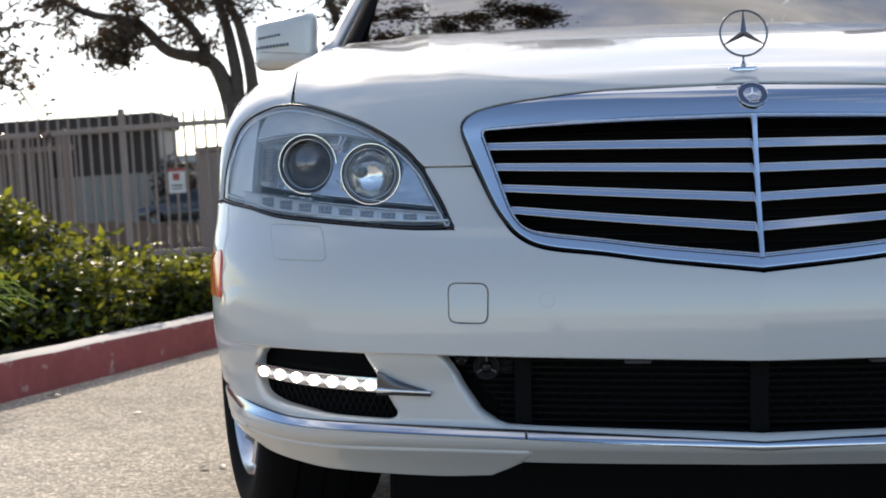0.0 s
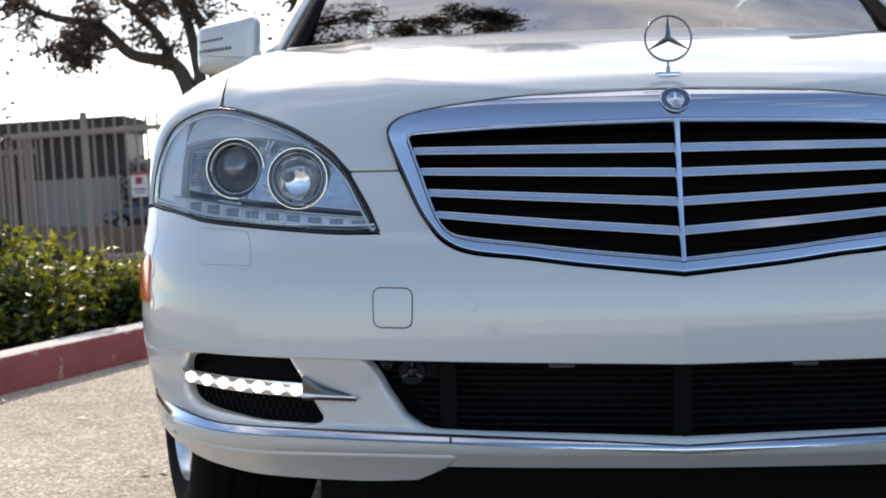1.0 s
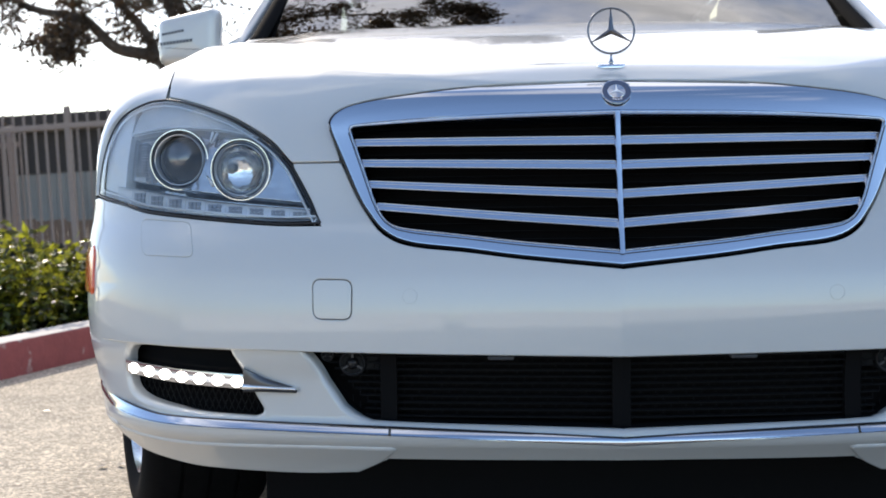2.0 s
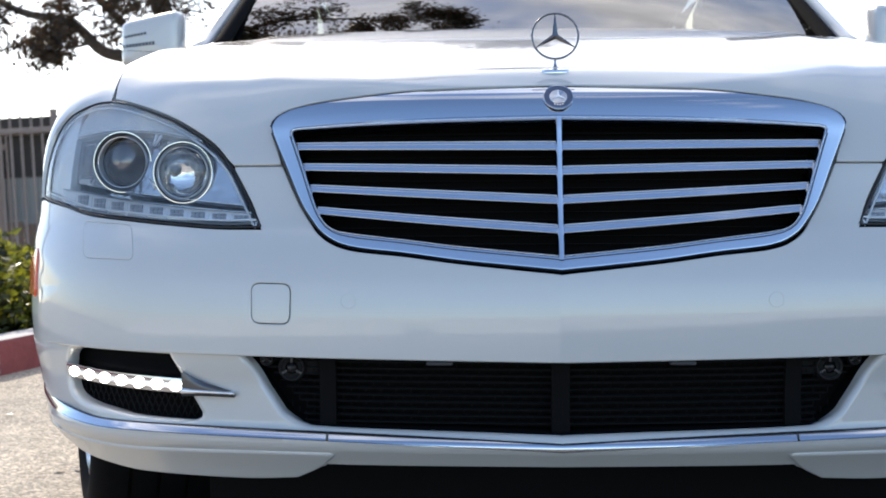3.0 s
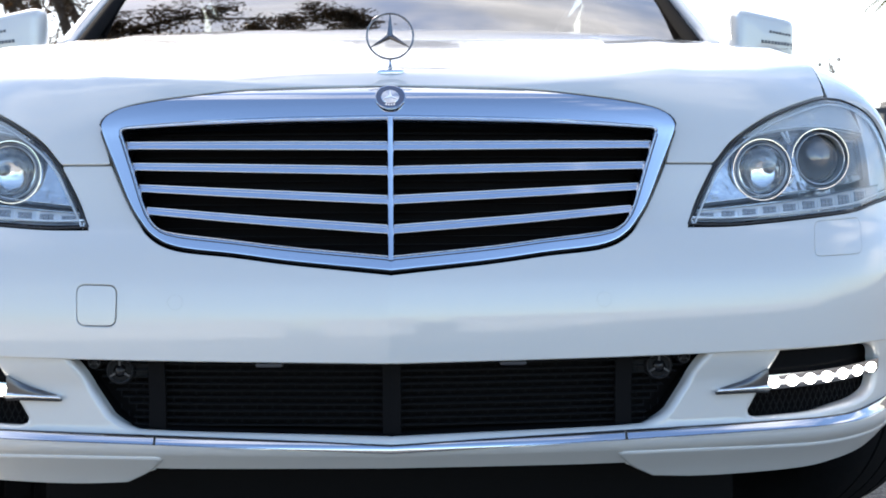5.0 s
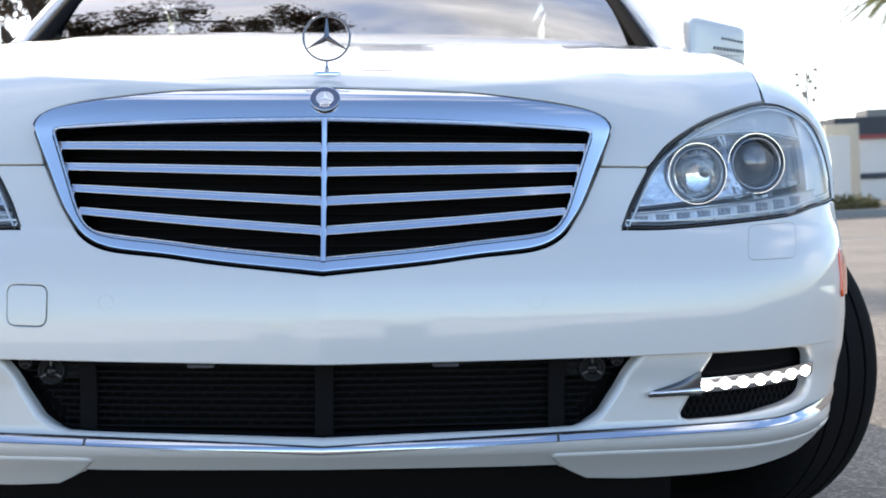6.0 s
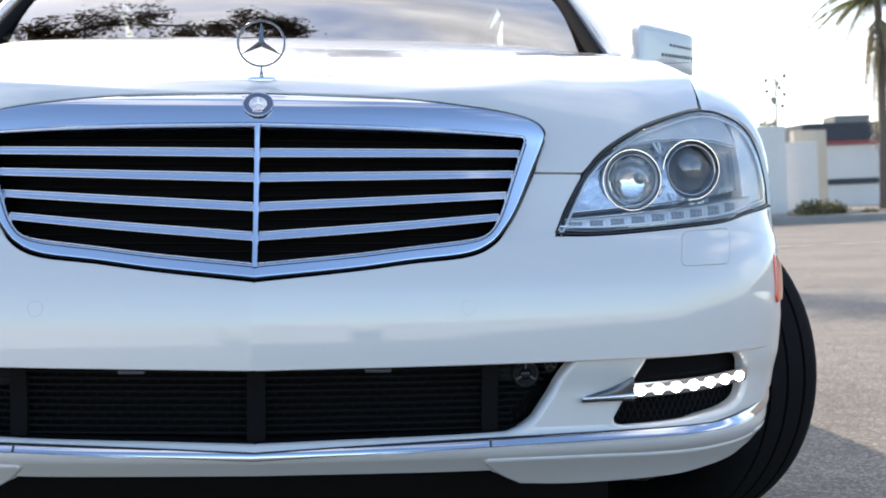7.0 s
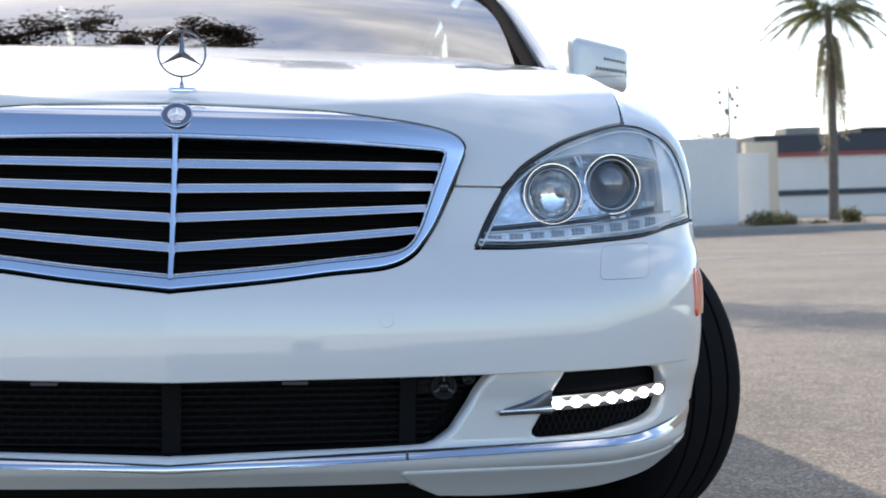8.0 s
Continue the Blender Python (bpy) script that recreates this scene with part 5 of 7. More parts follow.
def grid(fn, nu, nv, material, name, parent, label="", thick=0.0):
    verts = [fn(u / (nu - 1), v / (nv - 1)) for u in range(nu) for v in range(nv)]
    faces = [(u * nv + v, (u + 1) * nv + v, (u + 1) * nv + v + 1, u * nv + v + 1) for u in range(nu - 1) for v in range(nv - 1)]
    bm = bmesh.new()
    vs = [bm.verts.new(v) for v in verts]
    for f in faces:
        bm.faces.new([vs[i] for i in f])
    if thick:
        bmesh.ops.solidify(bm, geom=bm.faces[:], thickness=thick)
    return part(name, bm, material, parent, label, smooth=True)


def screen(u, v):
    """Windscreen: u across, v up."""
    w = 0.812 - 0.06 * v - 0.22 * max(0, v - 0.5) ** 2
    x = (2 * u - 1) * w
    bow = (x / 0.80) ** 2
    return (x, 1.215 + 0.80 * v + 0.13 * bow * (1 - 0.3 * v), 1.025 + 0.395 * v + 0.03 * math.sin(math.pi * v) - 0.012 * bow)


def roof(u, v):
    x = (2 * u - 1) * (0.68 + 0.01 * math.sin(math.pi * v))
    bow = (x / 0.68) ** 2
    y = 2.01 + 1.45 * v + 0.09 * bow * (1 - 2 * v)
    return (x, y, 1.415 + 0.058 * math.sin(math.pi * min(1, v * 0.9 + 0.08)) - 0.045 * bow**2)


def rear_screen(u, v):
    w = 0.67 + 0.03 * v
    x = (2 * u - 1) * w
    bow = (x / 0.65) ** 2
    return (x, 3.46 + 0.74 * v - 0.1 * bow, 1.415 - 0.36 * v + 0.03 * math.sin(math.pi * v) - 0.03 * bow)


def tail(u, v):
    x = (2 * u - 1) * 0.90
    k = abs(2 * u - 1) ** 3
    y = float(np.interp(v, [0, 0.35, 0.5, 0.62, 0.85, 1], [4.15, 4.72, 4.90, 4.97, 5.00, 4.93])) - 0.13 * k
    z = float(np.interp(v, [0, 0.35, 0.5, 0.62, 0.85, 1], [1.04, 1.02, 0.985, 0.84, 0.50, 0.24])) - 0.05 * k * (1 - v)
    return (x, y, z)


glass = grid(screen, 30, 14, WINDOW, "windscreen", sedan, "windscreen reflecting sky and branches")
glass.visible_shadow = False
grid(roof, 16, 16, PAINT, "roof", sedan, "", 0.02)
grid(lambda u, v: tuple(Vector(roof(u, v)) - Vector((0, 0, 0.032))), 12, 12, CABIN, "headlining", sedan, "dark roof lining", 0.006)
grid(rear_screen, 16, 10, WINDOW, "rear_window", sedan)
tail_ob = grid(tail, 24, 24, PAINT, "tail", sedan, "pearl white boot lid and rear bumper", 0.02)
for sgn in (1, -1):
    boxed("tail_lamp", (sgn * 0.68 - 0.16, sgn * 0.68 + 0.16, 4.86, 4.95, 0.70, 0.86), AMBER, tail_ob, "red tail lamp", 0.03)
    pts = [(sgn * 0.86, 1.22, 0.985)] + [(sgn * (0.866 - 0.065 * t - 0.25 * max(0, t - 0.5) ** 2), 1.36 + 0.735 * t, 1.024 + 0.398 * t) for t in np.linspace(0.05, 1, 8)] + [(sgn * 0.705, 2.5, 1.45), (sgn * 0.705, 3.0, 1.442), (sgn * 0.71, 3.5, 1.39), (sgn * 0.74, 3.9, 1.23), (sgn * 0.80, 4.25, 1.02)]
    mesh_ob("pillar", *tube(pts, [0.030, 0.024, 0.023, 0.023, 0.023, 0.023, 0.024, 0.026, 0.03, 0.03, 0.03, 0.034, 0.04, 0.05], 10), PAINT, sedan, "pearl white roof pillar")
    pts = [(sgn * (0.810 + 0.016 * t - 0.065 * t - 0.19 * max(0, t - 0.5) ** 2), 1.325 + 0.745 * t, 1.030 + 0.395 * t) for t in np.linspace(-0.06, 1, 12)]
    mesh_ob("screen_seal", *tube(pts, 0.019, 10), VOID, sedan, "black windscreen seal")
    def window(u, v, sgn=sgn):
        y = 1.33 + 2.62 * u
        lo = Vector((sgn * 0.84, y, 0.99))
        hi = Vector((sgn * 0.735, 2.03 + 1.42 * u, 1.40))
        return lo.lerp(hi, v)
    grid(window, 10, 6, WINDOW, "side_window", sedan)
    mesh_ob("centre_post", *tube([(sgn * 0.85, 2.42, 0.98), (sgn * 0.72, 2.66, 1.42)], 0.035, 6), BLACK, sedan)
    grid(lambda u, v, sgn=sgn: (sgn * (0.785 + 0.09 * v), 1.1 + 3.1 * u, 1.0 - 0.015 * v), 10, 4, PAINT, "shoulder", sedan, "", 0.02)

# cabin inside
boxed("dashboard", (-0.72, 0.72, 1.40, 1.78, 0.80, 0.985), CABIN, sedan, "dark dashboard", 0.04)
boxed("cabin_floor", (-0.86, 0.86, 1.0, 4.2, 0.24, 0.30), CABIN, sedan)
boxed("cowl", (-0.74, 0.74, 1.16, 1.42, 0.93, 0.985), BLACK, sedan, "black cowl under the windscreen", 0.01)
boxed("rear_shelf", (-0.72, 0.72, 3.75, 4.3, 0.93, 0.985), CABIN, sedan, "", 0.02)
for sgn in (1, -1):
    boxed("seat_back", (sgn * 0.37 - 0.25, sgn * 0.37 + 0.25, 2.50, 2.64, 0.55, 1.13), LEATHER, sedan, "beige leather seat back", 0.05, pose(0, 0.32, -0.05, -10, 0, 0))
    boxed("headrest", (sgn * 0.37 - 0.13, sgn * 0.37 + 0.13, 2.53, 2.61, 1.16, 1.32), LEATHER, sedan, "", 0.035, pose(0, 0.32, -0.05, -10, 0, 0))
boxed("rear_seat", (-0.70, 0.70, 3.45, 3.65, 0.45, 1.08), LEATHER, sedan, "", 0.05)
v, f = lathe([(0.185 + 0.014 * math.cos(a), 0.014 * math.sin(a)) for a in np.linspace(0, 2 * math.pi, 9)], 40)
mesh_ob("steering_wheel", *moved((v, f), pose(0.37, 1.86, 0.90, -25, 0, 0)), CABIN, sedan)
for sgn, x0 in ((1, 0.08), (-1, 0.12)):
    pts = [(sgn * x0, 1.25, 1.006), (sgn * x0 + sgn * 0.28, 1.262, 1.022), (sgn * x0 + sgn * 0.52, 1.31, 1.018)]
    mesh_ob("wiper", *tube(pts, 0.006, 5), BLACK, sedan, "black wiper blade")

# engine bay and floor that close the front from behind
# the undertrays hang low and black to stand in for under-car shade
for name, dims in (("radiator", (-0.60, 0.60, 0.13, 0.45, 0.27, 0.70)), ("engine_bay", (-0.44, 0.44, 0.45, 1.2, 0.24, 0.80)), ("floor_pan", (-0.80, 0.80, 1.20, 4.75, 0.20, 0.42)), ("bumper_beam", (-0.70, 0.70, 0.06, 0.5, 0.232, 0.262)), ("undertray", (-0.60, 0.60, 0.20, 0.46, 0.085, 0.23)), ("undertray", (-0.44, 0.44, 0.465, 1.195, 0.135, 0.235))):
    boxed(name, dims, VOID, sedan, "", 0.006)

# side marker lamps
for sgn in (1, -1):
    m_loop = rounded_rect([(sy(0.155), 0.470), (sy(0.262), 0.470), (sy(0.256), 0.550), (sy(0.150), 0.548)], 0.01)
    sh = panel(fascia(push=-0.0), m_loop, step=0.02, depth=0.01)
    lift = [(np.array(v) + np.array(nn) * 0.002) for v, nn in zip(sh[0], sh[2])]
    sh = (lift, sh[1], sh[2])
    shell("side_marker", sh if sgn > 0 else other(sh), AMBER, sedan, "orange side marker lamp")


# door mirrors
def door_mirror(sgn):
    mir = empty("door_mirror")
    mir.parent = sedan
    mir["label"] = "pearl white door mirror with slotted indicator"
    nu, nv = 44, 22
    verts = []
    c = Vector((0.981, 1.345, 1.050))
    def pw(a, p):
        return math.copysign(abs(a) ** p, a)
    for i in range(nu):
        a = 2 * math.pi * i / nu
        for j in range(nv):
            b = -math.pi / 2 + math.pi * j / (nv - 1)
            x = 0.0885 * pw(math.cos(b), 0.22) * pw(math.cos(a), 0.24)
            z = 0.068 * pw(math.cos(b), 0.22) * pw(math.sin(a), 0.24)
            y = 0.085 * pw(math.sin(b), 0.85)
            y *= 0.9 if y < 0 else 0.45
            z += -0.16 * x * max(0, z / 0.068)
            y += 0.35 * x
            verts.append((c.x + x, c.y + y, c.z + z))
    faces = [(i * nv + j, ((i + 1) % nu) * nv + j, ((i + 1) % nu) * nv + j + 1, i * nv + j + 1) for i in range(nu) for j in range(nv - 1)]
    sh = (verts, faces)
    banded("housing", sh if sgn > 0 else flipped(sh), PAINT, mir, "pearl white mirror housing")
    shell_tree = BVHTree.FromPolygons([Vector(v) for v in verts], faces)
    def bx(name, x0, x1, z0, z1, mt):
        hit = shell_tree.ray_cast(Vector(((x0 + x1) / 2, 0.9, (z0 + z1) / 2)), Vector((0, 1, 0)))[0]
        bm = bmesh.new()
        box(bm, x0, x1, -0.0015, 0.01, z0, z1, 0.0006)
        for v in bm.verts:
            v.co.y += (hit.y if hit else 1.3) + 0.35 * (v.co.x - (x0 + x1) / 2)
            v.co.x *= sgn
        return part(name, bm, mt, mir)
    for i in range(7):
        x = 0.986 + i * 0.0094
        bx("indicator_slot", x, x + 0.0072, 1.0625 - (x - 1.0) * 0.12, 1.0690 - (x - 1.0) * 0.12, LAMP_DARK)
    for i in range(10):
        x = 0.962 + i * 0.0096
        bx("indicator_slot", x, x + 0.0076, 1.0345 - (x - 1.0) * 0.06, 1.0430 - (x - 1.0) * 0.06, LAMP_DARK)
    for i in range(8):
        x = 0.905 + i * 0.0195
        bx("shell_seam", x, x + 0.0195, 1.0195 + (x - 0.98) * 0.10, 1.0207 + (x - 0.98) * 0.10, LAMP_DARK)
    boxed("mirror_glass", (sgn * 0.988 - 0.068, sgn * 0.988 + 0.068, 1.392, 1.397, 1.005, 1.095), CHROME, mir, "mirror glass", 0.002)
    boxed("arm", (sgn * 0.89 - 0.05, sgn * 0.89 + 0.05, 1.33, 1.41, 0.965, 1.0), PAINT, mir, "", 0.012)
    return mir


door_mirror(1)
door_mirror(-1)


# wheels
def wheel(name, m):
    w = empty(name, m)
    w.parent = sedan
    w.matrix_parent_inverse = Matrix()
    w.matrix_basis = m
    w["label"] = "black tyre on a silver alloy wheel"
    prof = [(0.240, -0.100), (0.252, -0.114), (0.275, -0.126), (0.300, -0.128), (0.322, -0.121), (0.335, -0.108), (0.3405, -0.090)]
    for g in (-0.055, 0.0, 0.055):
        prof += [(0.3425, g - 0.0045), (0.336, g - 0.0035), (0.336, g + 0.0035), (0.3425, g + 0.0045)]
    prof += [(0.3405, 0.090), (0.335, 0.108), (0.322, 0.121), (0.300, 0.128), (0.275, 0.126), (0.252, 0.114), (0.240, 0.100)]
    banded("tyre", lathe(prof, 72, "x"), RUBBER, w, "black rubber tyre")
    banded("rim", lathe([(0.240, 0.103), (0.247, 0.112), (0.243, 0.116), (0.233, 0.109), (0.225, 0.100), (0.213, 0.07), (0.205, -0.09), (0.238, -0.100)], 60, "x"), ALLOY, w, "silver alloy rim")
    spokes = []
    for i in range(10):
        a = 36 * i
        bm_m = pose(0, 0, 0, a, 0, 0)
        q = [bm_m @ Vector(p) for p in ((0.075, -0.022, 0.05), (0.075, 0.022, 0.05), (0.102, 0.018, 0.226), (0.102, -0.018, 0.226), (0.04, -0.02, 0.05), (0.04, 0.02, 0.05), (0.070, 0.016, 0.220), (0.070, -0.016, 0.220))]
        spokes.append((q, [(0, 1, 2, 3), (4, 7, 6, 5), (0, 4, 5, 1), (1, 5, 6, 2), (2, 6, 7, 3), (3, 7, 4, 0)]))
    for q in spokes:
        mesh_ob("spoke", *q, ALLOY, w, smooth=False)
    # added black disc hides the bright inner rim, in place of shade
    banded("inner_shield", lathe([(0.0005, -0.095), (0.18, -0.096), (0.236, -0.098), (0.238, -0.102)], 40, "x"), VOID, w, "black disc added to darken the wheel from inside")
    banded("hub_cap", lathe([(0.0005, 0.09), (0.03, 0.088), (0.055, 0.08), (0.065, 0.06), (0.065, 0.03)], 32, "x"), ALLOY, w)
    banded("brake_disc", lathe([(0.06, 0.02), (0.17, 0.02), (0.17, -0.01), (0.06, -0.01)], 40, "x"), SATIN, w)
    return w


STEER = 35.0
wheel("front_wheel", pose(0.812, AXLE_Y - 0.03, 0.288, 0, 0, STEER) @ Matrix.Scale(1.02, 4))
wheel("front_wheel", pose(-0.857, AXLE_Y - 0.03, 0.288, 0, 0, 21) @ pose(0, 0, 0, 0, 0, 180) @ Matrix.Scale(1.02, 4))
wheel("rear_wheel", pose(0.80, R_AXLE, 0.3425))
wheel("rear_wheel", pose(-0.80, R_AXLE, 0.3425, 0, 0, 180))

# ---- ground, kerbs ----
def ground_z(x, y):
    near = 1.0 if x > 0 else 1.0 / (1.0 + (max(y - 5.0, 0.0) / 4.0) ** 2)
    return -0.046 * 2.9 * math.tanh(x / 2.9) * near + 0.006 * max(y - 14.0, 0.0) - 0.0025 * min(max(y - 4.0, 0.0), 12.0) - 0.061 * math.exp(-(x * x / 2.6 + (y - 0.73) ** 2 / 3.2))


def axis_steps(lo, hi, fine_lo, fine_hi, fine, coarse):
    out = list(np.arange(fine_lo, fine_hi + 1e-6, fine))
    v, s = fine_hi, fine
    while v < hi:
        s = min(s * coarse, 60)
        v += s
        out.append(v)
    v, s = fine_lo, fine
    while v > lo:
        s = min(s * coarse, 60)
        v -= s
        out.insert(0, v)
    return out


gx, gy = axis_steps(-400, 400, -8, 16, 0.5, 1.35), axis_steps(-300, 600, -8, 30, 0.5, 1.35)
gv = [(x, y, ground_z(x, y) if abs(y) < 60 else ground_z(x, 60)) for x in gx for y in gy]
gf_ = [(i * len(gy) + j, (i + 1) * len(gy) + j, (i + 1) * len(gy) + j + 1, i * len(gy) + j + 1) for i in range(len(gx) - 1) for j in range(len(gy) - 1)]
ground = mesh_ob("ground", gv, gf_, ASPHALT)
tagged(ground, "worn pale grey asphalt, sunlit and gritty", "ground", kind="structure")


def kerb_run(name, line, width, height, material, label, side=1, top=None):
    """A kerb along a plan line, one stone a metre and a half, each with worn rounded edges."""
    thing = empty(name)
    tagged(thing, label, "kerb", kind="structure")
    for k in range(len(line) - 1):
        a, b = Vector((*line[k], 0)), Vector((*line[k + 1], 0))
        d = (b - a).normalized()
        n = Vector((-d.y, d.x, 0)) * side
        g = 0.003
        verts, faces = [], []
        prof = [(0, -0.12), (0, height - 0.022), (0.007, height - 0.006), (0.022, height), (width - 0.015, height), (width, height - 0.015), (width, -0.12)]
        m = 9
        for i in range(m):
            p = a.lerp(b, i / (m - 1))
            if i == 0:
                p += d * g
            z0 = ground_z(p.x, p.y)
            for o, h in prof:
                w = 0.004 * noise.noise(Vector((p.x * 5 + o * 9, p.y * 5, h * 9)))
                verts.append((p.x + n.x * (o + w), p.y + n.y * (o + w), z0 + h + w))
        c = len(prof)
        for i in range(m - 1):
            for j in range(c - 1):
                q = i * c + j
                faces.append((q, q + c, q + c + 1, q + 1))
        faces += [tuple(range(c)), tuple((m - 1) * c + j for j in range(c))[::-1]]
        banded("kerb_stone", (verts, faces), material, thing)
    return thing


KERB_L = [(-3.40, -2.6), (-2.95, -1.1), (-2.51, 0.4), (-2.08, 1.9), (-1.66, 3.36), (-1.42, 4.8), (-1.38, 6.3), (-1.38, 7.8), (-1.38, 9.3)]
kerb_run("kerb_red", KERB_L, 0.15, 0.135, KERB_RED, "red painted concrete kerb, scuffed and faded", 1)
# planter soil behind the kerb
pv, pf = [], []
for i, (x, y) in enumerate(KERB_L):
    for j in range(6):
        xx = x - 0.14 - j * 0.45
        pv.append((xx, y + 0.04 * j, ground_z(x, y) + 0.10 + 0.03 * noise.noise(Vector((xx * 2, y * 2, 0)))))
for i in range(len(KERB_L) - 1):
    for j in range(5):
        q = i * 6 + j
        pf.append((q, q + 1, q + 7, q + 6))
soil = mesh_ob("planter_bed", pv, pf, SOIL)
tagged(soil, "dark planter soil behind the red kerb", "soil", kind="structure")


# ---- leaves ----
def leaves(points, size, rng, spread=0.0, aspect=0.5, droop=0.0, up=0.35, fold=0.25):
    """One mesh of folded leaves, each of two faces, round the points given."""
    n = len(points)
    P = np.asarray(points) + rng.normal(0, 1, (n, 3)) * spread
    d = rng.normal(0, 1, (n, 3))
    d[:, 2] = d[:, 2] * 0.6 - droop
    d /= np.linalg.norm(d, axis=1, keepdims=True)
    r = rng.normal(0, 1, (n, 3)) + (0, 0, up * 3)
    s = np.cross(d, r)
    s /= np.linalg.norm(s, axis=1, keepdims=True)
    nn = np.cross(s, d)
    L = (size * rng.uniform(0.6, 1.3, n))[:, None]
    W = L * aspect * 0.5
    v = np.stack([P, P + d * L * 0.45 + s * W + nn * W * fold, P + d * L, P + d * L * 0.45 - s * W + nn * W * fold], 1).reshape(-1, 3)
    f = np.arange(n)[:, None] * 4
    faces = np.concatenate([np.concatenate([f, f + 1, f + 2], 1), np.concatenate([f, f + 2, f + 3], 1)])
    return v, faces


rng = np.random.default_rng(7)


def hedge_bush(x, y, rx, ry, h, n, name="hedge_bush", mt=None, size=0.045):
    z0 = ground_z(x, y) + 0.10
    bush = empty(name, Matrix.Translation((x, y, z0)))
    n = int(n * 1.7) if name == "hedge_bush" else n
    pts = []
    lobes = [(rng.uniform(-0.55, 0.55) * rx, rng.uniform(-0.55, 0.55) * ry, (rng.uniform(0.15, 0.45) if q_ % 3 == 0 else rng.uniform(0.5, 0.78)) * h, rng.uniform(0.25, 0.45)) for q_ in range(14)]
    per = n // 14
    for lx, ly, lz, lr in lobes:
        v = rng.normal(0, 1, (per, 3))
        v /= np.linalg.norm(v, axis=1, keepdims=True)
        v *= rng.uniform(0.55, 1.05, (per, 1)) ** 0.5
        pts.append(np.stack([lx + v[:, 0] * lr * rx * 1.2, ly + v[:, 1] * lr * ry * 1.2, lz + v[:, 2] * lr * h * 0.8], 1))
    # the dense inner growth down to the soil
    v = rng.normal(0, 1, (n // 2, 3))
    v *= rng.uniform(0.45, 1.0, (n // 2, 1)) / np.linalg.norm(v, axis=1, keepdims=True)
    pts.append(v * (rx * 0.98, ry * 0.98, h * 0.62) + (0, 0, h * 0.18))
    pts = np.concatenate(pts)
    pts[:, 2] = np.abs(pts[:, 2])
    v, f = leaves(pts, size, rng, 0.01)
    if name == "hedge_bush":
        # young shoots that arch out over the top
        own = np.random.default_rng(int(1000 + 100 * x + 37 * y))
        tips = []
        for k in range(26):
            lx, ly, lz, lr = lobes[own.integers(0, 14)]
            a, reach, up_ = own.uniform(0, 2 * math.pi), own.uniform(0.05, 0.16), own.uniform(0.04, 0.11)
            base = np.array((lx * 1.1, ly * 1.1, lz + lr * h * 0.6))
            for t in np.linspace(0.1, 1, 11):
                tips.append(base + (math.cos(a) * reach * t, math.sin(a) * reach * t, up_ * math.sin(2.1 * t)))
        v2, f2 = leaves(tips, 0.056, own, 0.012, aspect=0.6, droop=0.2)
        v, f = np.concatenate([v, v2]), np.concatenate([f, f2 + len(v)])
    mesh_ob("foliage", v, f, mt or LEAF_HEDGE, bush, smooth=False)
    stems = [tube([(0.1 * rx * a, 0.1 * ry * b, -0.05), (lx * 0.6, ly * 0.6, lz * 0.5), (lx, ly, lz)], [0.012, 0.008, 0.004], 5) for (lx, ly, lz, lr), a, b in zip(lobes, rng.normal(0, 1, 14), rng.normal(0, 1, 14))]
    tagged(mesh_ob("stem_growth", *join(*stems), BARK, bush), kind="stuff")
    if name == "hedge_bush":
        tagged(bush, "dense green hedge shrub with small glossy sunlit leaves", "bush", group="shrubs behind the kerb")
    elif name == "yard_shrub":
        tagged(bush, "tall dark shrub beside the warehouse in the yard", "bush", group="shrubs in the yard")
    else:
        tagged(bush, "low dry yellowish shrub on the street verge", "bush", group="shrubs on the verge")
    return bush


for x, y, rx, ry, h, n in ((-2.52, 3.15, 0.55, 0.55, 0.33, 6400), (-2.20, 3.9, 0.50, 0.5, 0.235, 6000), (-2.62, 3.65, 0.5, 0.5, 0.36, 6000), (-3.0, 4.0, 0.65, 0.65, 0.60, 7600), (-1.98, 4.7, 0.46, 0.55, 0.17, 5000), (-2.65, 4.9, 0.45, 0.6, 0.20, 4600), (-3.8, 4.4, 0.8, 0.9, 0.66, 5600), (-1.9, 5.8, 0.42, 0.7, 0.14, 2600), (-3.35, 3.1, 0.6, 0.6, 0.56, 5600), (-1.9, 7.2, 0.5, 0.8, 0.14, 1800)):
    hedge_bush(x, y, rx, ry, h, n)


def fallen_leaf(x, y, turn_, size):
    bm = bmesh.new()
    ring = [bm.verts.new((size * px_, size * 0.5 * py_, 0.004 + size * 0.35 * abs(py_) * (0.4 + 0.3 * px_))) for px_, py_ in ((-0.5, 0), (-0.2, 0.45), (0.2, 0.4), (0.5, 0), (0.2, -0.4), (-0.2, -0.45))]
    mid_v = bm.verts.new((0, 0, 0.004))
    for i in range(6):
        bm.faces.new([ring[i], ring[(i + 1) % 6], mid_v])
    ob = part("fallen_leaf", bm, LEAF_FALLEN, None)
    ob.matrix_basis = pose(x, y, ground_z(x, y) + 0.002, 0, 0, turn_)
    tagged(ob, "dry brown fallen leaf on the asphalt", "leaf", group="fallen leaves")


for x, y, a, s in ((-1.93, 2.05, 20, 0.055), (-1.16, 1.05, 75, 0.04), (-1.12, 1.07, 130, 0.035), (-1.55, 1.75, 200, 0.03), (-2.25, 1.15, 50, 0.035), (-1.72, 2.9, 10, 0.04)):
    fallen_leaf(x, y, a, s)


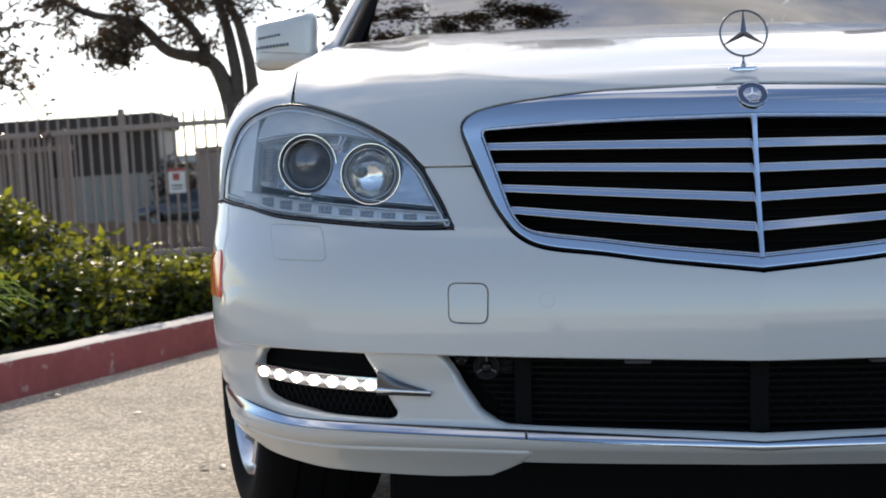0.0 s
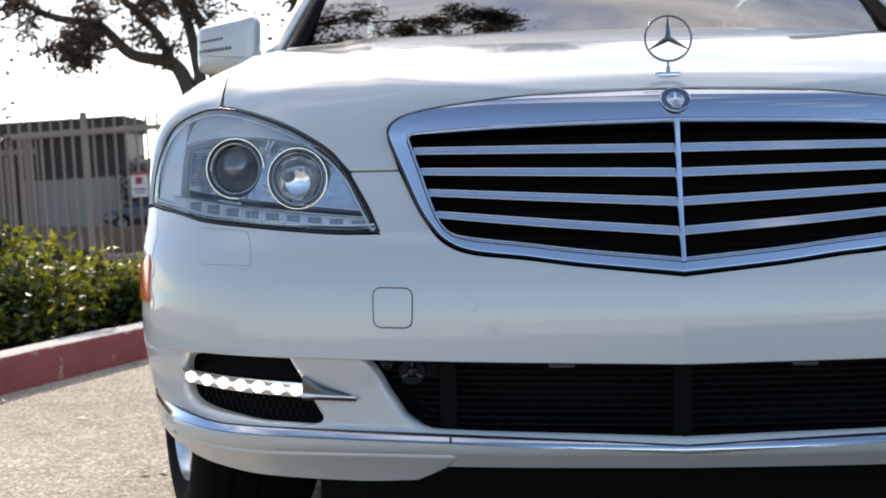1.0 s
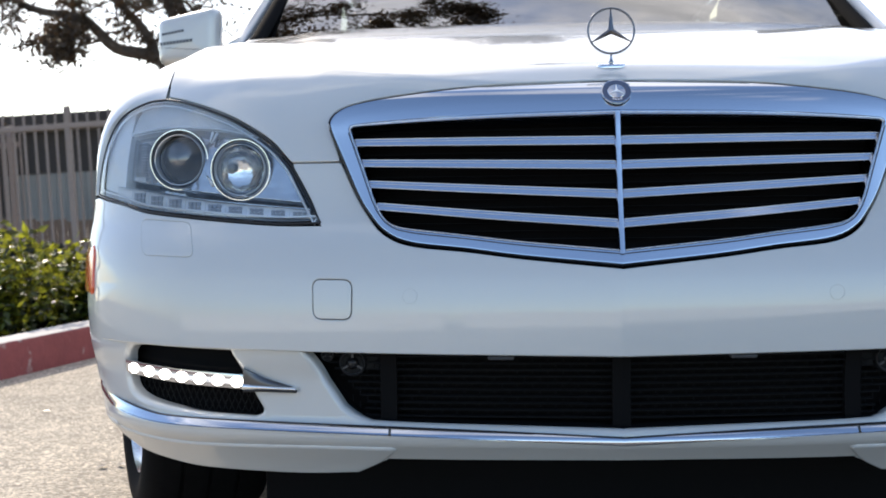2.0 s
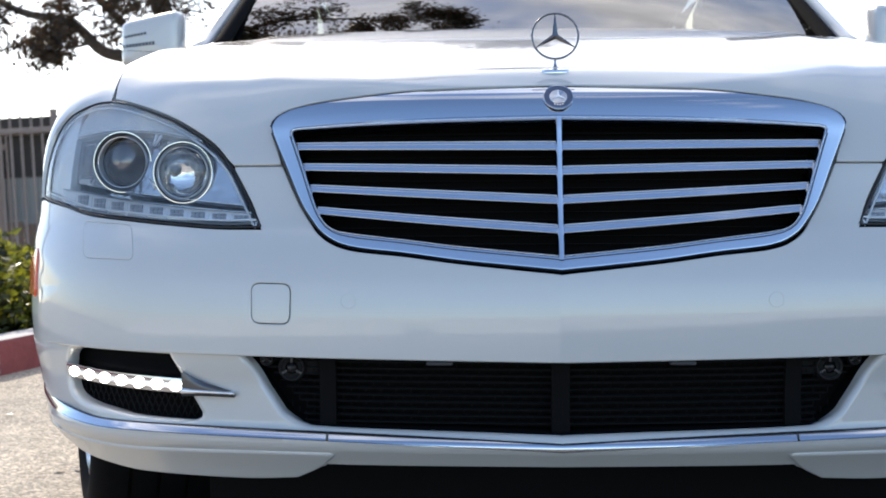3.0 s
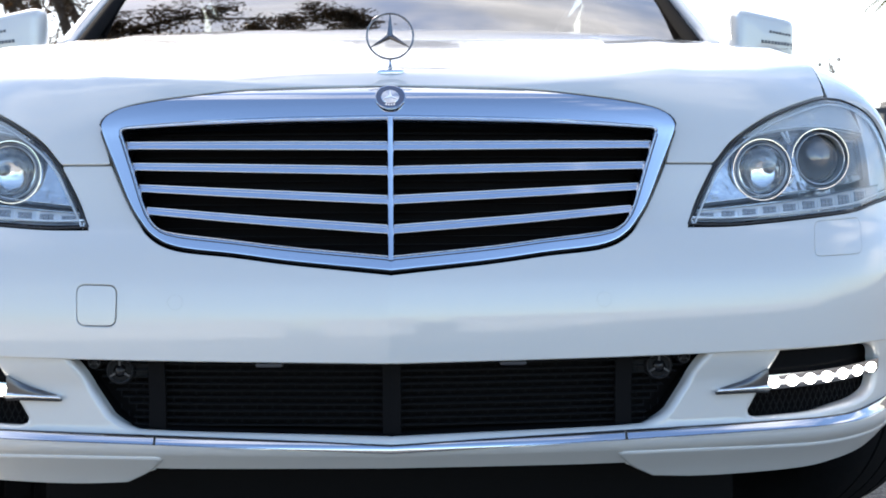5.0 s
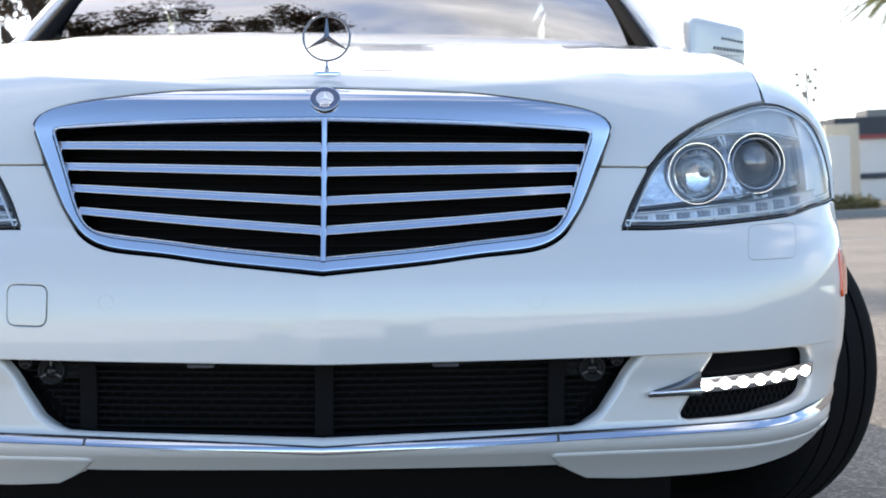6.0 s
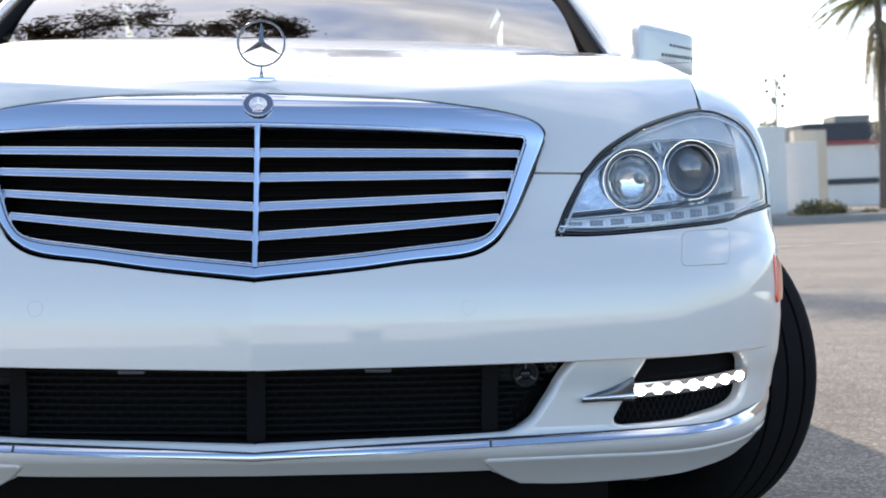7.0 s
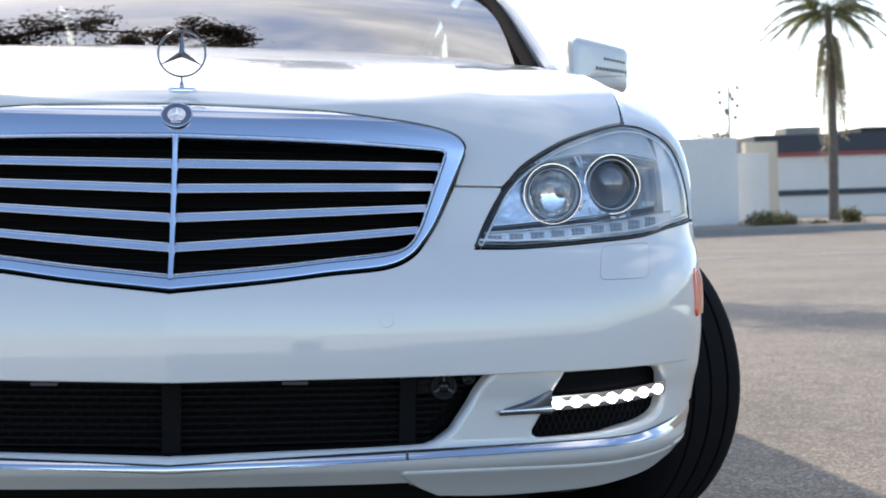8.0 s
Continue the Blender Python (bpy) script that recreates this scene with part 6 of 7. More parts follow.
def strap_plant(x, y, n, reach, h):
    z0 = ground_z(x, y) + 0.10
    plant = empty("strap_leaf_plant", Matrix.Translation((x, y, z0)))
    shapes = []
    for i in range(n):
        a, r, top = rng.uniform(0, 2 * math.pi), reach * rng.uniform(0.6, 1.1), h * rng.uniform(0.6, 1.1)
        c, s = math.cos(a), math.sin(a)
        v, f = [], []
        for k in range(7):
            t = k / 6
            w = 0.008 * (1 - t**2.5) + 0.0006
            px_, pz = r * t, top * math.sin(t * 2.3) / 0.9
            v += [(c * px_ - s * w, s * px_ + c * w, pz), (c * px_, s * px_, pz - 0.004), (c * px_ + s * w, s * px_ - c * w, pz)]
        for k in range(6):
            q = 3 * k
            f += [(q, q + 1, q + 4, q + 3), (q + 1, q + 2, q + 5, q + 4)]
        shapes.append((v, f))
    tagged(mesh_ob("blade_growth", *join(*shapes), LEAF_GRASS, plant), kind="stuff")
    tagged(plant, "clump of arching strap leaves behind the kerb", "plant")


strap_plant(-2.38, 2.05, 60, 0.44, 0.28)
strap_plant(-3.05, 1.7, 40, 0.42, 0.24)


# ---- fence, gate, far buildings ----
def fence_run(x0, x1, y0, y1, top, pitch, name, label, w=0.022):
    thing = empty(name)
    tagged(thing, label, "fence")
    n = int(math.dist((x0, y0), (x1, y1)) / pitch)
    ang = math.degrees(math.atan2(y1 - y0, x1 - x0))
    L = math.dist((x0, y0), (x1, y1))
    zb = lambda x, y: ground_z(x, y)
    picket = None
    for i in range(n + 1):
        t = i / n
        x, y = x0 + (x1 - x0) * t, y0 + (y1 - y0) * t
        z = zb(x, y)
        if picket is None:
            bm = bmesh.new()
            box(bm, -w / 2, w / 2, -w / 2, w / 2, 0.04, top - 0.05)
            c = bmesh.ops.create_cone(bm, segments=4, radius1=w * 0.7, radius2=0.002, depth=0.07, cap_ends=True)["verts"]
            for q in c:
                q.co = Matrix.Rotation(radians(45), 4, "Z") @ q.co + Vector((0, 0, top - 0.018))
            picket = part("picket", bm, FENCE, thing)
        else:
            o = new("picket", picket.data)
            o.parent = thing
            picket_now = o
        ob = picket if i == 0 else picket_now
        ob.matrix_basis = pose(x, y, z, 0, 0, ang)
    for h in (0.22, top - 0.18):
        z = (zb(x0, y0) + zb(x1, y1)) / 2
        boxed("rail", (0, L, -0.03, 0.03, h - 0.03, h + 0.03), FENCE, thing, "", 0.004, pose(x0, y0, z, 0, 0, ang))
    for k in range(int(L / 2.4) + 1):
        t = min(1, k * 2.4 / L)
        x, y = x0 + (x1 - x0) * t, y0 + (y1 - y0) * t
        boxed("post", (-0.032, 0.032, -0.032, 0.032, 0, top + 0.04), FENCE, thing, "", 0.006, pose(x, y, zb(x, y), 0, 0, ang))
    return thing


fence_run(-9.6, -2.2, 12.3, 11.7, 1.84, 0.125, "picket_fence", "taupe steel picket fence with pointed tops")
fence_run(-10.5, -5.6, 12.9, 12.5, 1.70, 0.075, "sliding_gate", "taupe sliding gate of closely set bars", 0.018)


def warning_sign(x, y, z):
    s = empty("fence_sign", pose(x, y, z, 0, 0, -5))
    boxed("plate", (-0.10, 0.10, -0.004, 0.004, -0.14, 0.14), SIGN_WHITE, s, "white plate", 0.002)
    boxed("header", (-0.10, 0.10, -0.007, -0.0045, 0.105, 0.14), SIGN_RED, s, "red header bar", 0.001)
    boxed("mark", (-0.045, 0.035, -0.007, -0.0045, 0.005, 0.085), SIGN_RED, s, "red square mark", 0.001)
    boxed("text_bar", (-0.07, 0.07, -0.007, -0.0045, -0.06, -0.045), BLACK, s, "", 0.001)
    boxed("text_bar", (-0.06, 0.06, -0.007, -0.0045, -0.095, -0.083), BLACK, s, "", 0.001)
    tagged(s, "white warning sign with a red mark on the fence", "sign")


warning_sign(-4.19, 11.80, 1.03)


def shed(name, x0, x1, y, depth, z0, wall, eave, label, siding=SHED, bays=9):
    b = empty(name)
    tagged(b, label, "building")
    boxed("wall", (x0, x1, y, y + depth, z0 - 0.5, wall), siding, b, "", 0.02)
    ribs = []
    n = int((x1 - x0) / 0.45)
    for i in range(n):
        x = x0 + (x1 - x0) * (i + 0.5) / n
        bm_v = [(x - 0.05, y, z0), (x + 0.05, y, z0), (x + 0.03, y - 0.05, z0), (x - 0.03, y - 0.05, z0)]
        v = bm_v + [(a, c, wall * 0.6) for a, c, _ in bm_v]
        ribs.append((v, [(0, 1, 5, 4), (1, 2, 6, 5), (2, 3, 7, 6), (3, 0, 4, 7), (4, 5, 6, 7)]))
    tagged(mesh_ob("rib", *join(*ribs), siding, b, smooth=False), kind="stuff")
    boxed("roof", (x0 - 0.6, x1 + 0.2, y - 0.9, y + depth, wall, eave), DARK_ROOF, b, "dark roof with a deep eave", 0.03)
    for i in range(bays):
        a = x0 + (x1 - x0) * (i + 0.004) / bays
        c = x0 + (x1 - x0) * (i + 0.996) / bays
        boxed("window", (a, c, y - 0.08, y - 0.02, wall * 0.57, wall * 0.985), DARK_ROOF, b, "dark window band", 0.02)
    return b


shed("warehouse", -34.0, -17.0, 55.0, 3.0, 0.3, 4.7, 5.4, "grey metal warehouse with dark upper windows and roof", bays=1)
pillar = empty("gate_pillar")
tagged(pillar, "taupe rendered gate pillar beside the picket fence", "pillar")
boxed("shaft", (-3.97, -3.69, 11.95, 12.25, -0.3, 1.34), FENCE, pillar, "", 0.01)
boxed("cap", (-4.00, -3.66, 11.92, 12.28, 1.34, 1.40), FENCE, pillar, "", 0.01)
boards = empty("board_fence")
tagged(boards, "low brown board fence inside the far yard", "fence")
for i in range(60):
    boxed("board", (-12.6 + i * 0.15, -12.46 + i * 0.15, 16.0, 16.03, -0.25, 0.62 + 0.015 * (i % 3) - 0.062 * (-12.5 + i * 0.15 + 7.06)), BROWN_WALL, boards, "", 0.004)
boxed("board_rail", (-12.6, -3.6, 16.03, 16.07, 0.15, 0.22), BROWN_WALL, boards, "", 0.004)
timber = empty("timber_screen")
tagged(timber, "brown slatted timber screen in the far yard", "screen")
boxed("screen_frame", (-36.0, -21.9, 54.0, 54.2, 0.0, 3.9), DARK_ROOF, timber, "", 0.02)
for i in range(30):
    boxed("slat", (-35.8 + i * 0.46, -35.55 + i * 0.46, 53.9, 53.98, 0.1, 3.8), BROWN_WALL, timber, "", 0.01)
pale = empty("pale_building")
tagged(pale, "low grey building with pale roof edge behind the fence", "building")
boxed("wall", (-16.9, -4.0, 56.0, 60.0, -0.3, 3.05), SHED, pale, "", 0.02)
boxed("roof", (-16.95, -3.8, 55.7, 60.2, 3.05, 3.42), CONCRETE, pale, "", 0.02)


def far_car(x, y, ang, mt, label, rims=None):
    """A parked car: body, cabin, glass, wheels."""
    z = ground_z(x, y)
    c = empty("parked_car", pose(x, y, z, 0, 0, ang))
    tagged(c, label, "car")
    def hull(prof, half, inset):
        v = [(px_, s * (half - ins), pz) for s in (-1, 1) for px_, pz, ins in prof]
        n = len(prof)
        f = [tuple(range(n)), tuple(range(n, 2 * n))[::-1]] + [(i, n + i, n + (i + 1) % n, (i + 1) % n) for i in range(n)]
        return v, f
    body = [(-2.2, 0.35, 0.05), (-2.2, 0.75, 0.08), (-1.1, 0.93, 0.06), (1.7, 0.95, 0.06), (2.25, 0.90, 0.1), (2.3, 0.4, 0.05), (1.9, 0.22, 0.02), (-1.9, 0.22, 0.02)]
    bm = bmesh.new()
    for prof, half in ((body, 0.9),):
        v, f = hull(prof, half, 0)
        vs = [bm.verts.new(q) for q in v]
        for q in f:
            bm.faces.new([vs[i] for i in q])
    bmesh.ops.bevel(bm, geom=bm.edges[:], offset=0.05, segments=2, affect="EDGES")
    part("body", bm, mt, c, smooth=True)
    v, f = hull([(-1.15, 0.92, 0.1), (-0.35, 1.40, 0.22), (0.9, 1.42, 0.22), (1.75, 0.94, 0.1)], 0.86, 0)
    cab = mesh_ob("cabin", v, f, mt, c, smooth=False)
    v, f = hull([(-0.98, 0.97, 0.09), (-0.34, 1.34, 0.19), (0.82, 1.36, 0.19), (1.5, 0.98, 0.09)], 0.875, 0)
    mesh_ob("windows", v, f, GLOSS_BLACK, cab, smooth=False)
    for px_ in (-1.4, 1.4):
        for s in (-1, 1):
            ty = banded("tyre", moved(lathe([(0.2, -0.1), (0.31, -0.1), (0.33, -0.07), (0.33, 0.07), (0.31, 0.1), (0.2, 0.1)], 28), Matrix.Translation((px_, s * 0.8, 0.33))), RUBBER, c)
            banded("rim", moved(lathe([(0.0005, s * 0.07), (0.1, s * 0.09), (0.2, s * 0.1)], 20), Matrix.Translation((px_, s * 0.8, 0.33))), rims or ALLOY, ty)


for x, y, rx, h in ((-15.3, 52.0, 1.5, 2.9), (-13.4, 52.5, 1.3, 2.5)):
    hedge_bush(x, y, rx, 0.9, h, 1500, "yard_shrub", LEAF_TREE, 0.22)
far_car(-13.7, 48.0, 0, CAR_BLACK, "black parked car beyond the fence", CAR_BLACK)


# ---- trees ----
def limb(pts, r0, r1):
    p = curve3(pts)
    n = len(p)
    return tube(p, [r0 + (r1 - r0) * (i / (n - 1)) ** 0.8 for i in range(n)], 7)


def curve3(points, per=5):
    p = [Vector(q) for q in points]
    p = [2 * p[0] - p[1]] + p + [2 * p[-1] - p[-2]]
    out = []
    for i in range(1, len(p) - 2):
        for k in range(per):
            t = k / per
            out.append(0.5 * (2 * p[i] + (p[i + 1] - p[i - 1]) * t + (2 * p[i - 1] - 5 * p[i] + 4 * p[i + 1] - p[i + 2]) * t * t + (3 * p[i] - p[i - 1] - 3 * p[i + 1] + p[i + 2]) * t**3))
    out.append(p[-2])
    return out


def broad_tree(name, limbs, twigs_per, leaf_n, size, label, twig_len=0.9, clump=0.16, start=0.35):
    tree = empty(name)
    tagged(tree, label, "tree")
    shapes, pts = [], []
    trunk = limbs[0]
    mesh_ob("trunk", *limb(*trunk), BARK, tree)
    tips = []
    for spec in limbs[1:]:
        mesh_ob("limb", *limb(*spec), BARK, tree)
        c = curve3(spec[0], 6)
        for k in range(twigs_per):
            p = c[int(rng.uniform(start, 1.0) * (len(c) - 1))]
            d = Vector(rng.normal(0, 1, 3))
            d.z = d.z * 0.6 + 0.15
            d.normalize()
            L = twig_len * rng.uniform(0.4, 1.2)
            q = p + d * L * 0.5 + Vector((0, 0, rng.uniform(-0.05, 0.1)))
            e = p + d * L + Vector((0, 0, -0.12 * L))
            shapes.append(tube([p, q, e], [0.018, 0.011, 0.005], 4))
            tips += [q, q.lerp(e, 0.5), e]
    tagged(mesh_ob("twig_growth", *join(*shapes), BARK, tree), kind="stuff")
    tips = np.array([tuple(t) for t in tips])
    keep = rng.random(len(tips)) < 0.62
    tips = tips[keep]
    idx = rng.integers(0, len(tips), leaf_n)
    v, f = leaves(tips[idx], size, rng, clump, 0.6, droop=0.3)
    mesh_ob("crown", v, f, LEAF_TREE, tree, "dark sparse backlit leaves", smooth=False)
    return tree


TX, TY = -3.62, 12.6
broad_tree("shade_tree", [
    ([(TX + 0.05, TY, -0.2), (TX, TY, 0.9), (TX - 0.02, TY, 1.7)], 0.17, 0.13),
    ([(TX - 0.02, TY, 1.6), (TX - 0.12, TY, 2.1), (TX - 0.30, TY, 2.45), (TX - 0.75, TY - 0.1, 2.58), (TX - 1.05, TY - 0.3, 2.9), (TX - 1.6, TY - 0.5, 3.05), (TX - 2.3, TY - 0.7, 3.5)], 0.13, 0.03),
    ([(TX, TY, 1.6), (TX + 0.02, TY, 2.2), (TX - 0.1, TY + 0.1, 2.9), (TX - 0.3, TY, 3.6), (TX - 0.6, TY - 0.2, 4.6)], 0.10, 0.04),
    ([(TX + 0.05, TY, 1.5), (TX + 0.20, TY, 2.1), (TX + 0.10, TY, 2.8), (TX - 0.05, TY + 0.1, 3.3), (TX + 0.1, TY + 0.3, 4.4)], 0.10, 0.04),
    ([(TX - 0.30, TY, 2.4), (TX - 0.45, TY, 2.8), (TX - 0.85, TY - 0.2, 3.3), (TX - 1.3, TY - 0.6, 3.9)], 0.08, 0.03),
    ([(TX - 1.0, TY - 0.3, 2.85), (TX - 1.12, TY - 0.6, 2.7), (TX - 1.2, TY - 0.9, 2.35)], 0.035, 0.015),
    ([(TX - 0.85, TY - 0.2, 3.3), (TX - 0.5, TY - 0.5, 3.4), (TX - 0.2, TY - 0.9, 3.2)], 0.03, 0.012),
], 13, 8500, 0.072, "shade tree with dark reddish leaves and forked trunk", 0.62, 0.085, 0.5)
broad_tree("shade_tree", [
    ([(-7.6, 10.0, -0.1), (-7.4, 10.0, 1.2), (-7.2, 9.9, 2.0)], 0.14, 0.10),
    ([(-7.2, 9.9, 2.0), (-6.4, 9.6, 2.3), (-5.4, 9.2, 2.35), (-4.75, 9.0, 2.45)], 0.06, 0.015),
    ([(-7.2, 9.9, 2.0), (-6.8, 9.7, 2.8), (-6.0, 9.5, 3.3), (-5.2, 9.3, 3.5)], 0.07, 0.02),
    ([(-5.6, 9.2, 2.3), (-5.2, 9.1, 2.0), (-4.9, 9.0, 1.95)], 0.02, 0.008),
], 9, 1500, 0.07, "bare branched tree with a few leaves by the fence", 0.7, 0.14)
broad_tree("shade_tree", [
    ([(-2.4, 16.0, -0.1), (-2.45, 16.0, 1.5), (-2.5, 16.0, 2.6)], 0.16, 0.12),
    ([(-2.5, 16.0, 2.6), (-2.4, 15.9, 3.3), (-1.9, 15.8, 4.2), (-1.3, 15.6, 5.2)], 0.10, 0.04),
    ([(-2.5, 16.0, 2.6), (-2.9, 16.0, 3.5), (-3.2, 16.0, 4.6)], 0.09, 0.04),
    ([(-2.0, 15.8, 4.0), (-1.4, 15.0, 4.6), (-0.6, 14.4, 5.0), (0.3, 13.7, 5.2)], 0.05, 0.02),
    ([(-0.6, 14.4, 5.0), (0.2, 13.9, 5.2), (0.8, 13.5, 5.2), (1.2, 13.3, 5.1)], 0.03, 0.015),
], 22, 8000, 0.09, "shade tree with dark reddish leaves and forked trunk")

broad_tree("shade_tree", [
    ([(-8.0, 5.0, -0.1), (-7.9, 5.1, 2.5), (-7.6, 5.4, 5.6)], 0.26, 0.17),
    ([(-7.6, 5.4, 5.6), (-6.4, 6.3, 7.6), (-4.6, 7.6, 9.0), (-3.1, 8.3, 9.5), (-2.0, 8.6, 9.4)], 0.13, 0.03),
    ([(-4.6, 7.6, 9.0), (-3.4, 7.8, 10.0), (-2.3, 7.9, 10.6), (-1.4, 8.0, 10.7)], 0.06, 0.02),
    ([(-5.4, 7.0, 8.5), (-4.4, 7.1, 9.6), (-3.5, 7.3, 10.0), (-3.0, 7.0, 10.4)], 0.05, 0.02),
    ([(-3.1, 8.3, 9.5), (-2.0, 8.8, 10.6), (-0.8, 9.0, 11.3), (0.1, 9.2, 11.6)], 0.045, 0.015),
], 20, 12000, 0.10, "tall shade tree with dark leaves reaching over the yard", 0.8, 0.13, 0.55)

# unseen wall panels added behind the walk; their pale band reflects in the bumper
reflector_wall = empty("reflector_wall")
tagged(reflector_wall, "unseen pale wall panels added to reflect in the bumper", "wall", kind="structure")
for x0, x1 in ((-40.0, -9.0), (-9.0, -5.4), (-4.6, -1.2), (-1.2, 3.4), (4.4, 12.0), (12.0, 40.0)):
    boxed("wall_panel", (x0, x1, -22.4, -22.0, -0.5, 1.2), WHITE_RENDER, reflector_wall, "", 0.02)

# ---- far side of the street ----
FAR = [(-2.0, 28.6), (3.0, 27.5), (6.5, 26.7), (10.0, 26.1), (13.5, 25.9), (17.0, 25.8), (21.0, 25.8), (26.0, 25.8)]
kerb_run("kerb_far", FAR, 0.16, 0.17, GREY_KERB, "grey concrete kerb across the street", 1)
vv, ff = [], []
for i, (x, y) in enumerate(FAR):
    for j, d in enumerate((0.15, 1.4, 3.2, 12.0)):
        vv.append((x, y + d, ground_z(x, y) + 0.17 + 0.03 * j))
for i in range(len(FAR) - 1):
    for j in range(3):
        q = i * 4 + j
        ff.append((q, q + 4, q + 5, q + 1))
pavement = mesh_ob("pavement", vv, ff, VERGE)
tagged(pavement, "dry tan verge strip across the street", "pavement", kind="structure")

garden_wall = empty("garden_wall")
tagged(garden_wall, "white rendered wall across the street", "wall", kind="structure")
boxed("wall_panel", (7.2, 11.15, 28.2, 28.45, -0.2, 2.33), STUCCO, garden_wall, "", 0.02)
boxed("wall_panel", (11.15, 12.35, 29.2, 29.45, -0.2, 1.95), STUCCO, garden_wall, "", 0.02)
boxed("wall_panel", (12.1, 13.0, 30.2, 30.5, -0.2, 2.3), TAN_STUCCO, garden_wall, "tan end pier", 0.02)
shop = empty("white_shop")
tagged(shop, "white flat shop with dark fascia and red line", "building")
boxed("wall", (14.6, 40.0, 36.0, 46.0, -0.2, 2.15), STUCCO, shop, "", 0.02)
boxed("red_line", (14.5, 40.1, 35.9, 36.0, 2.10, 2.24), RED_TRIM, shop, "red line", 0.01)
boxed("fascia", (14.5, 40.1, 35.88, 46.1, 2.24, 2.80), BLUE_FASCIA, shop, "dark blue fascia", 0.02)
boxed("dark_band", (15.2, 40.0, 35.94, 35.998, 0.85, 1.03), BLUE_FASCIA, shop, "dark band", 0.01)
boxed("roof_unit", (16.0, 17.2, 37.0, 38.0, 2.80, 3.10), SHED, shop, "", 0.03)
boxed("roof_unit", (18.6, 22.0, 37.0, 39.0, 2.80, 3.05), DARK_ROOF, shop, "", 0.03)


def palm(x, y, height):
    z0 = ground_z(x, y) + 0.15
    p = empty("palm_tree", Matrix.Translation((x, y, z0)))
    tagged(p, "slim palm with a hanging skirt of dry fronds", "palm")
    n = 26
    mesh_ob("trunk", *tube([(0.10 * math.sin(t * 2.2) - 0.1 * t, 0, height * t) for t in np.linspace(0, 1, n)], [0.125 - 0.03 * t + 0.010 * (i % 2) for i, t in enumerate(np.linspace(0, 1, n))], 10), PALM_BARK, p, "grey ringed trunk")

    def frond(a, L, lift, hang, mt, at, name):
        shapes = []
        c, s = math.cos(a), math.sin(a)
        spine = [(at[0] + c * L * t, at[1] + s * L * t, at[2] + lift * L * t - hang * L * t * t) for t in np.linspace(0, 1, 9)]
        shapes.append(tube(spine, [0.018 - 0.0018 * i for i in range(9)], 4))
        for k in range(26):
            t = 0.18 + 0.8 * k / 25
            i = min(7, int(t * 8))
            q = Vector(spine[i]).lerp(Vector(spine[i + 1]), t * 8 - i)
            for sg in (-1, 1):
                l = 0.42 * (1 - 0.55 * t) * rng.uniform(0.8, 1.15)
                d = Vector((c * 0.55 - sg * s * 0.7, s * 0.55 + sg * c * 0.7, -0.45 - 0.3 * rng.random()))
                w = Vector((c, s, 0)) * 0.034
                e = q + d * l
                shapes.append(([q - w, q + w, e], [(0, 1, 2)]))
        mesh_ob(name, *join(*shapes), mt, p, smooth=False)

    topc = (-0.02, 0, height)
    for i in range(34):
        frond(2 * math.pi * i / 34 + rng.uniform(-0.2, 0.2), rng.uniform(1.2, 2.1), rng.uniform(-0.1, 0.9), rng.uniform(0.5, 1.0), LEAF_PALM, topc, "frond")
    for i in range(15):
        frond(2 * math.pi * i / 13 + rng.uniform(-0.3, 0.3), rng.uniform(0.24, 0.42), -0.8, rng.uniform(3.4, 6.2), LEAF_DEAD, (0, 0, height - 0.5 - 0.22 * (i % 5)), "dry_frond")
    return p


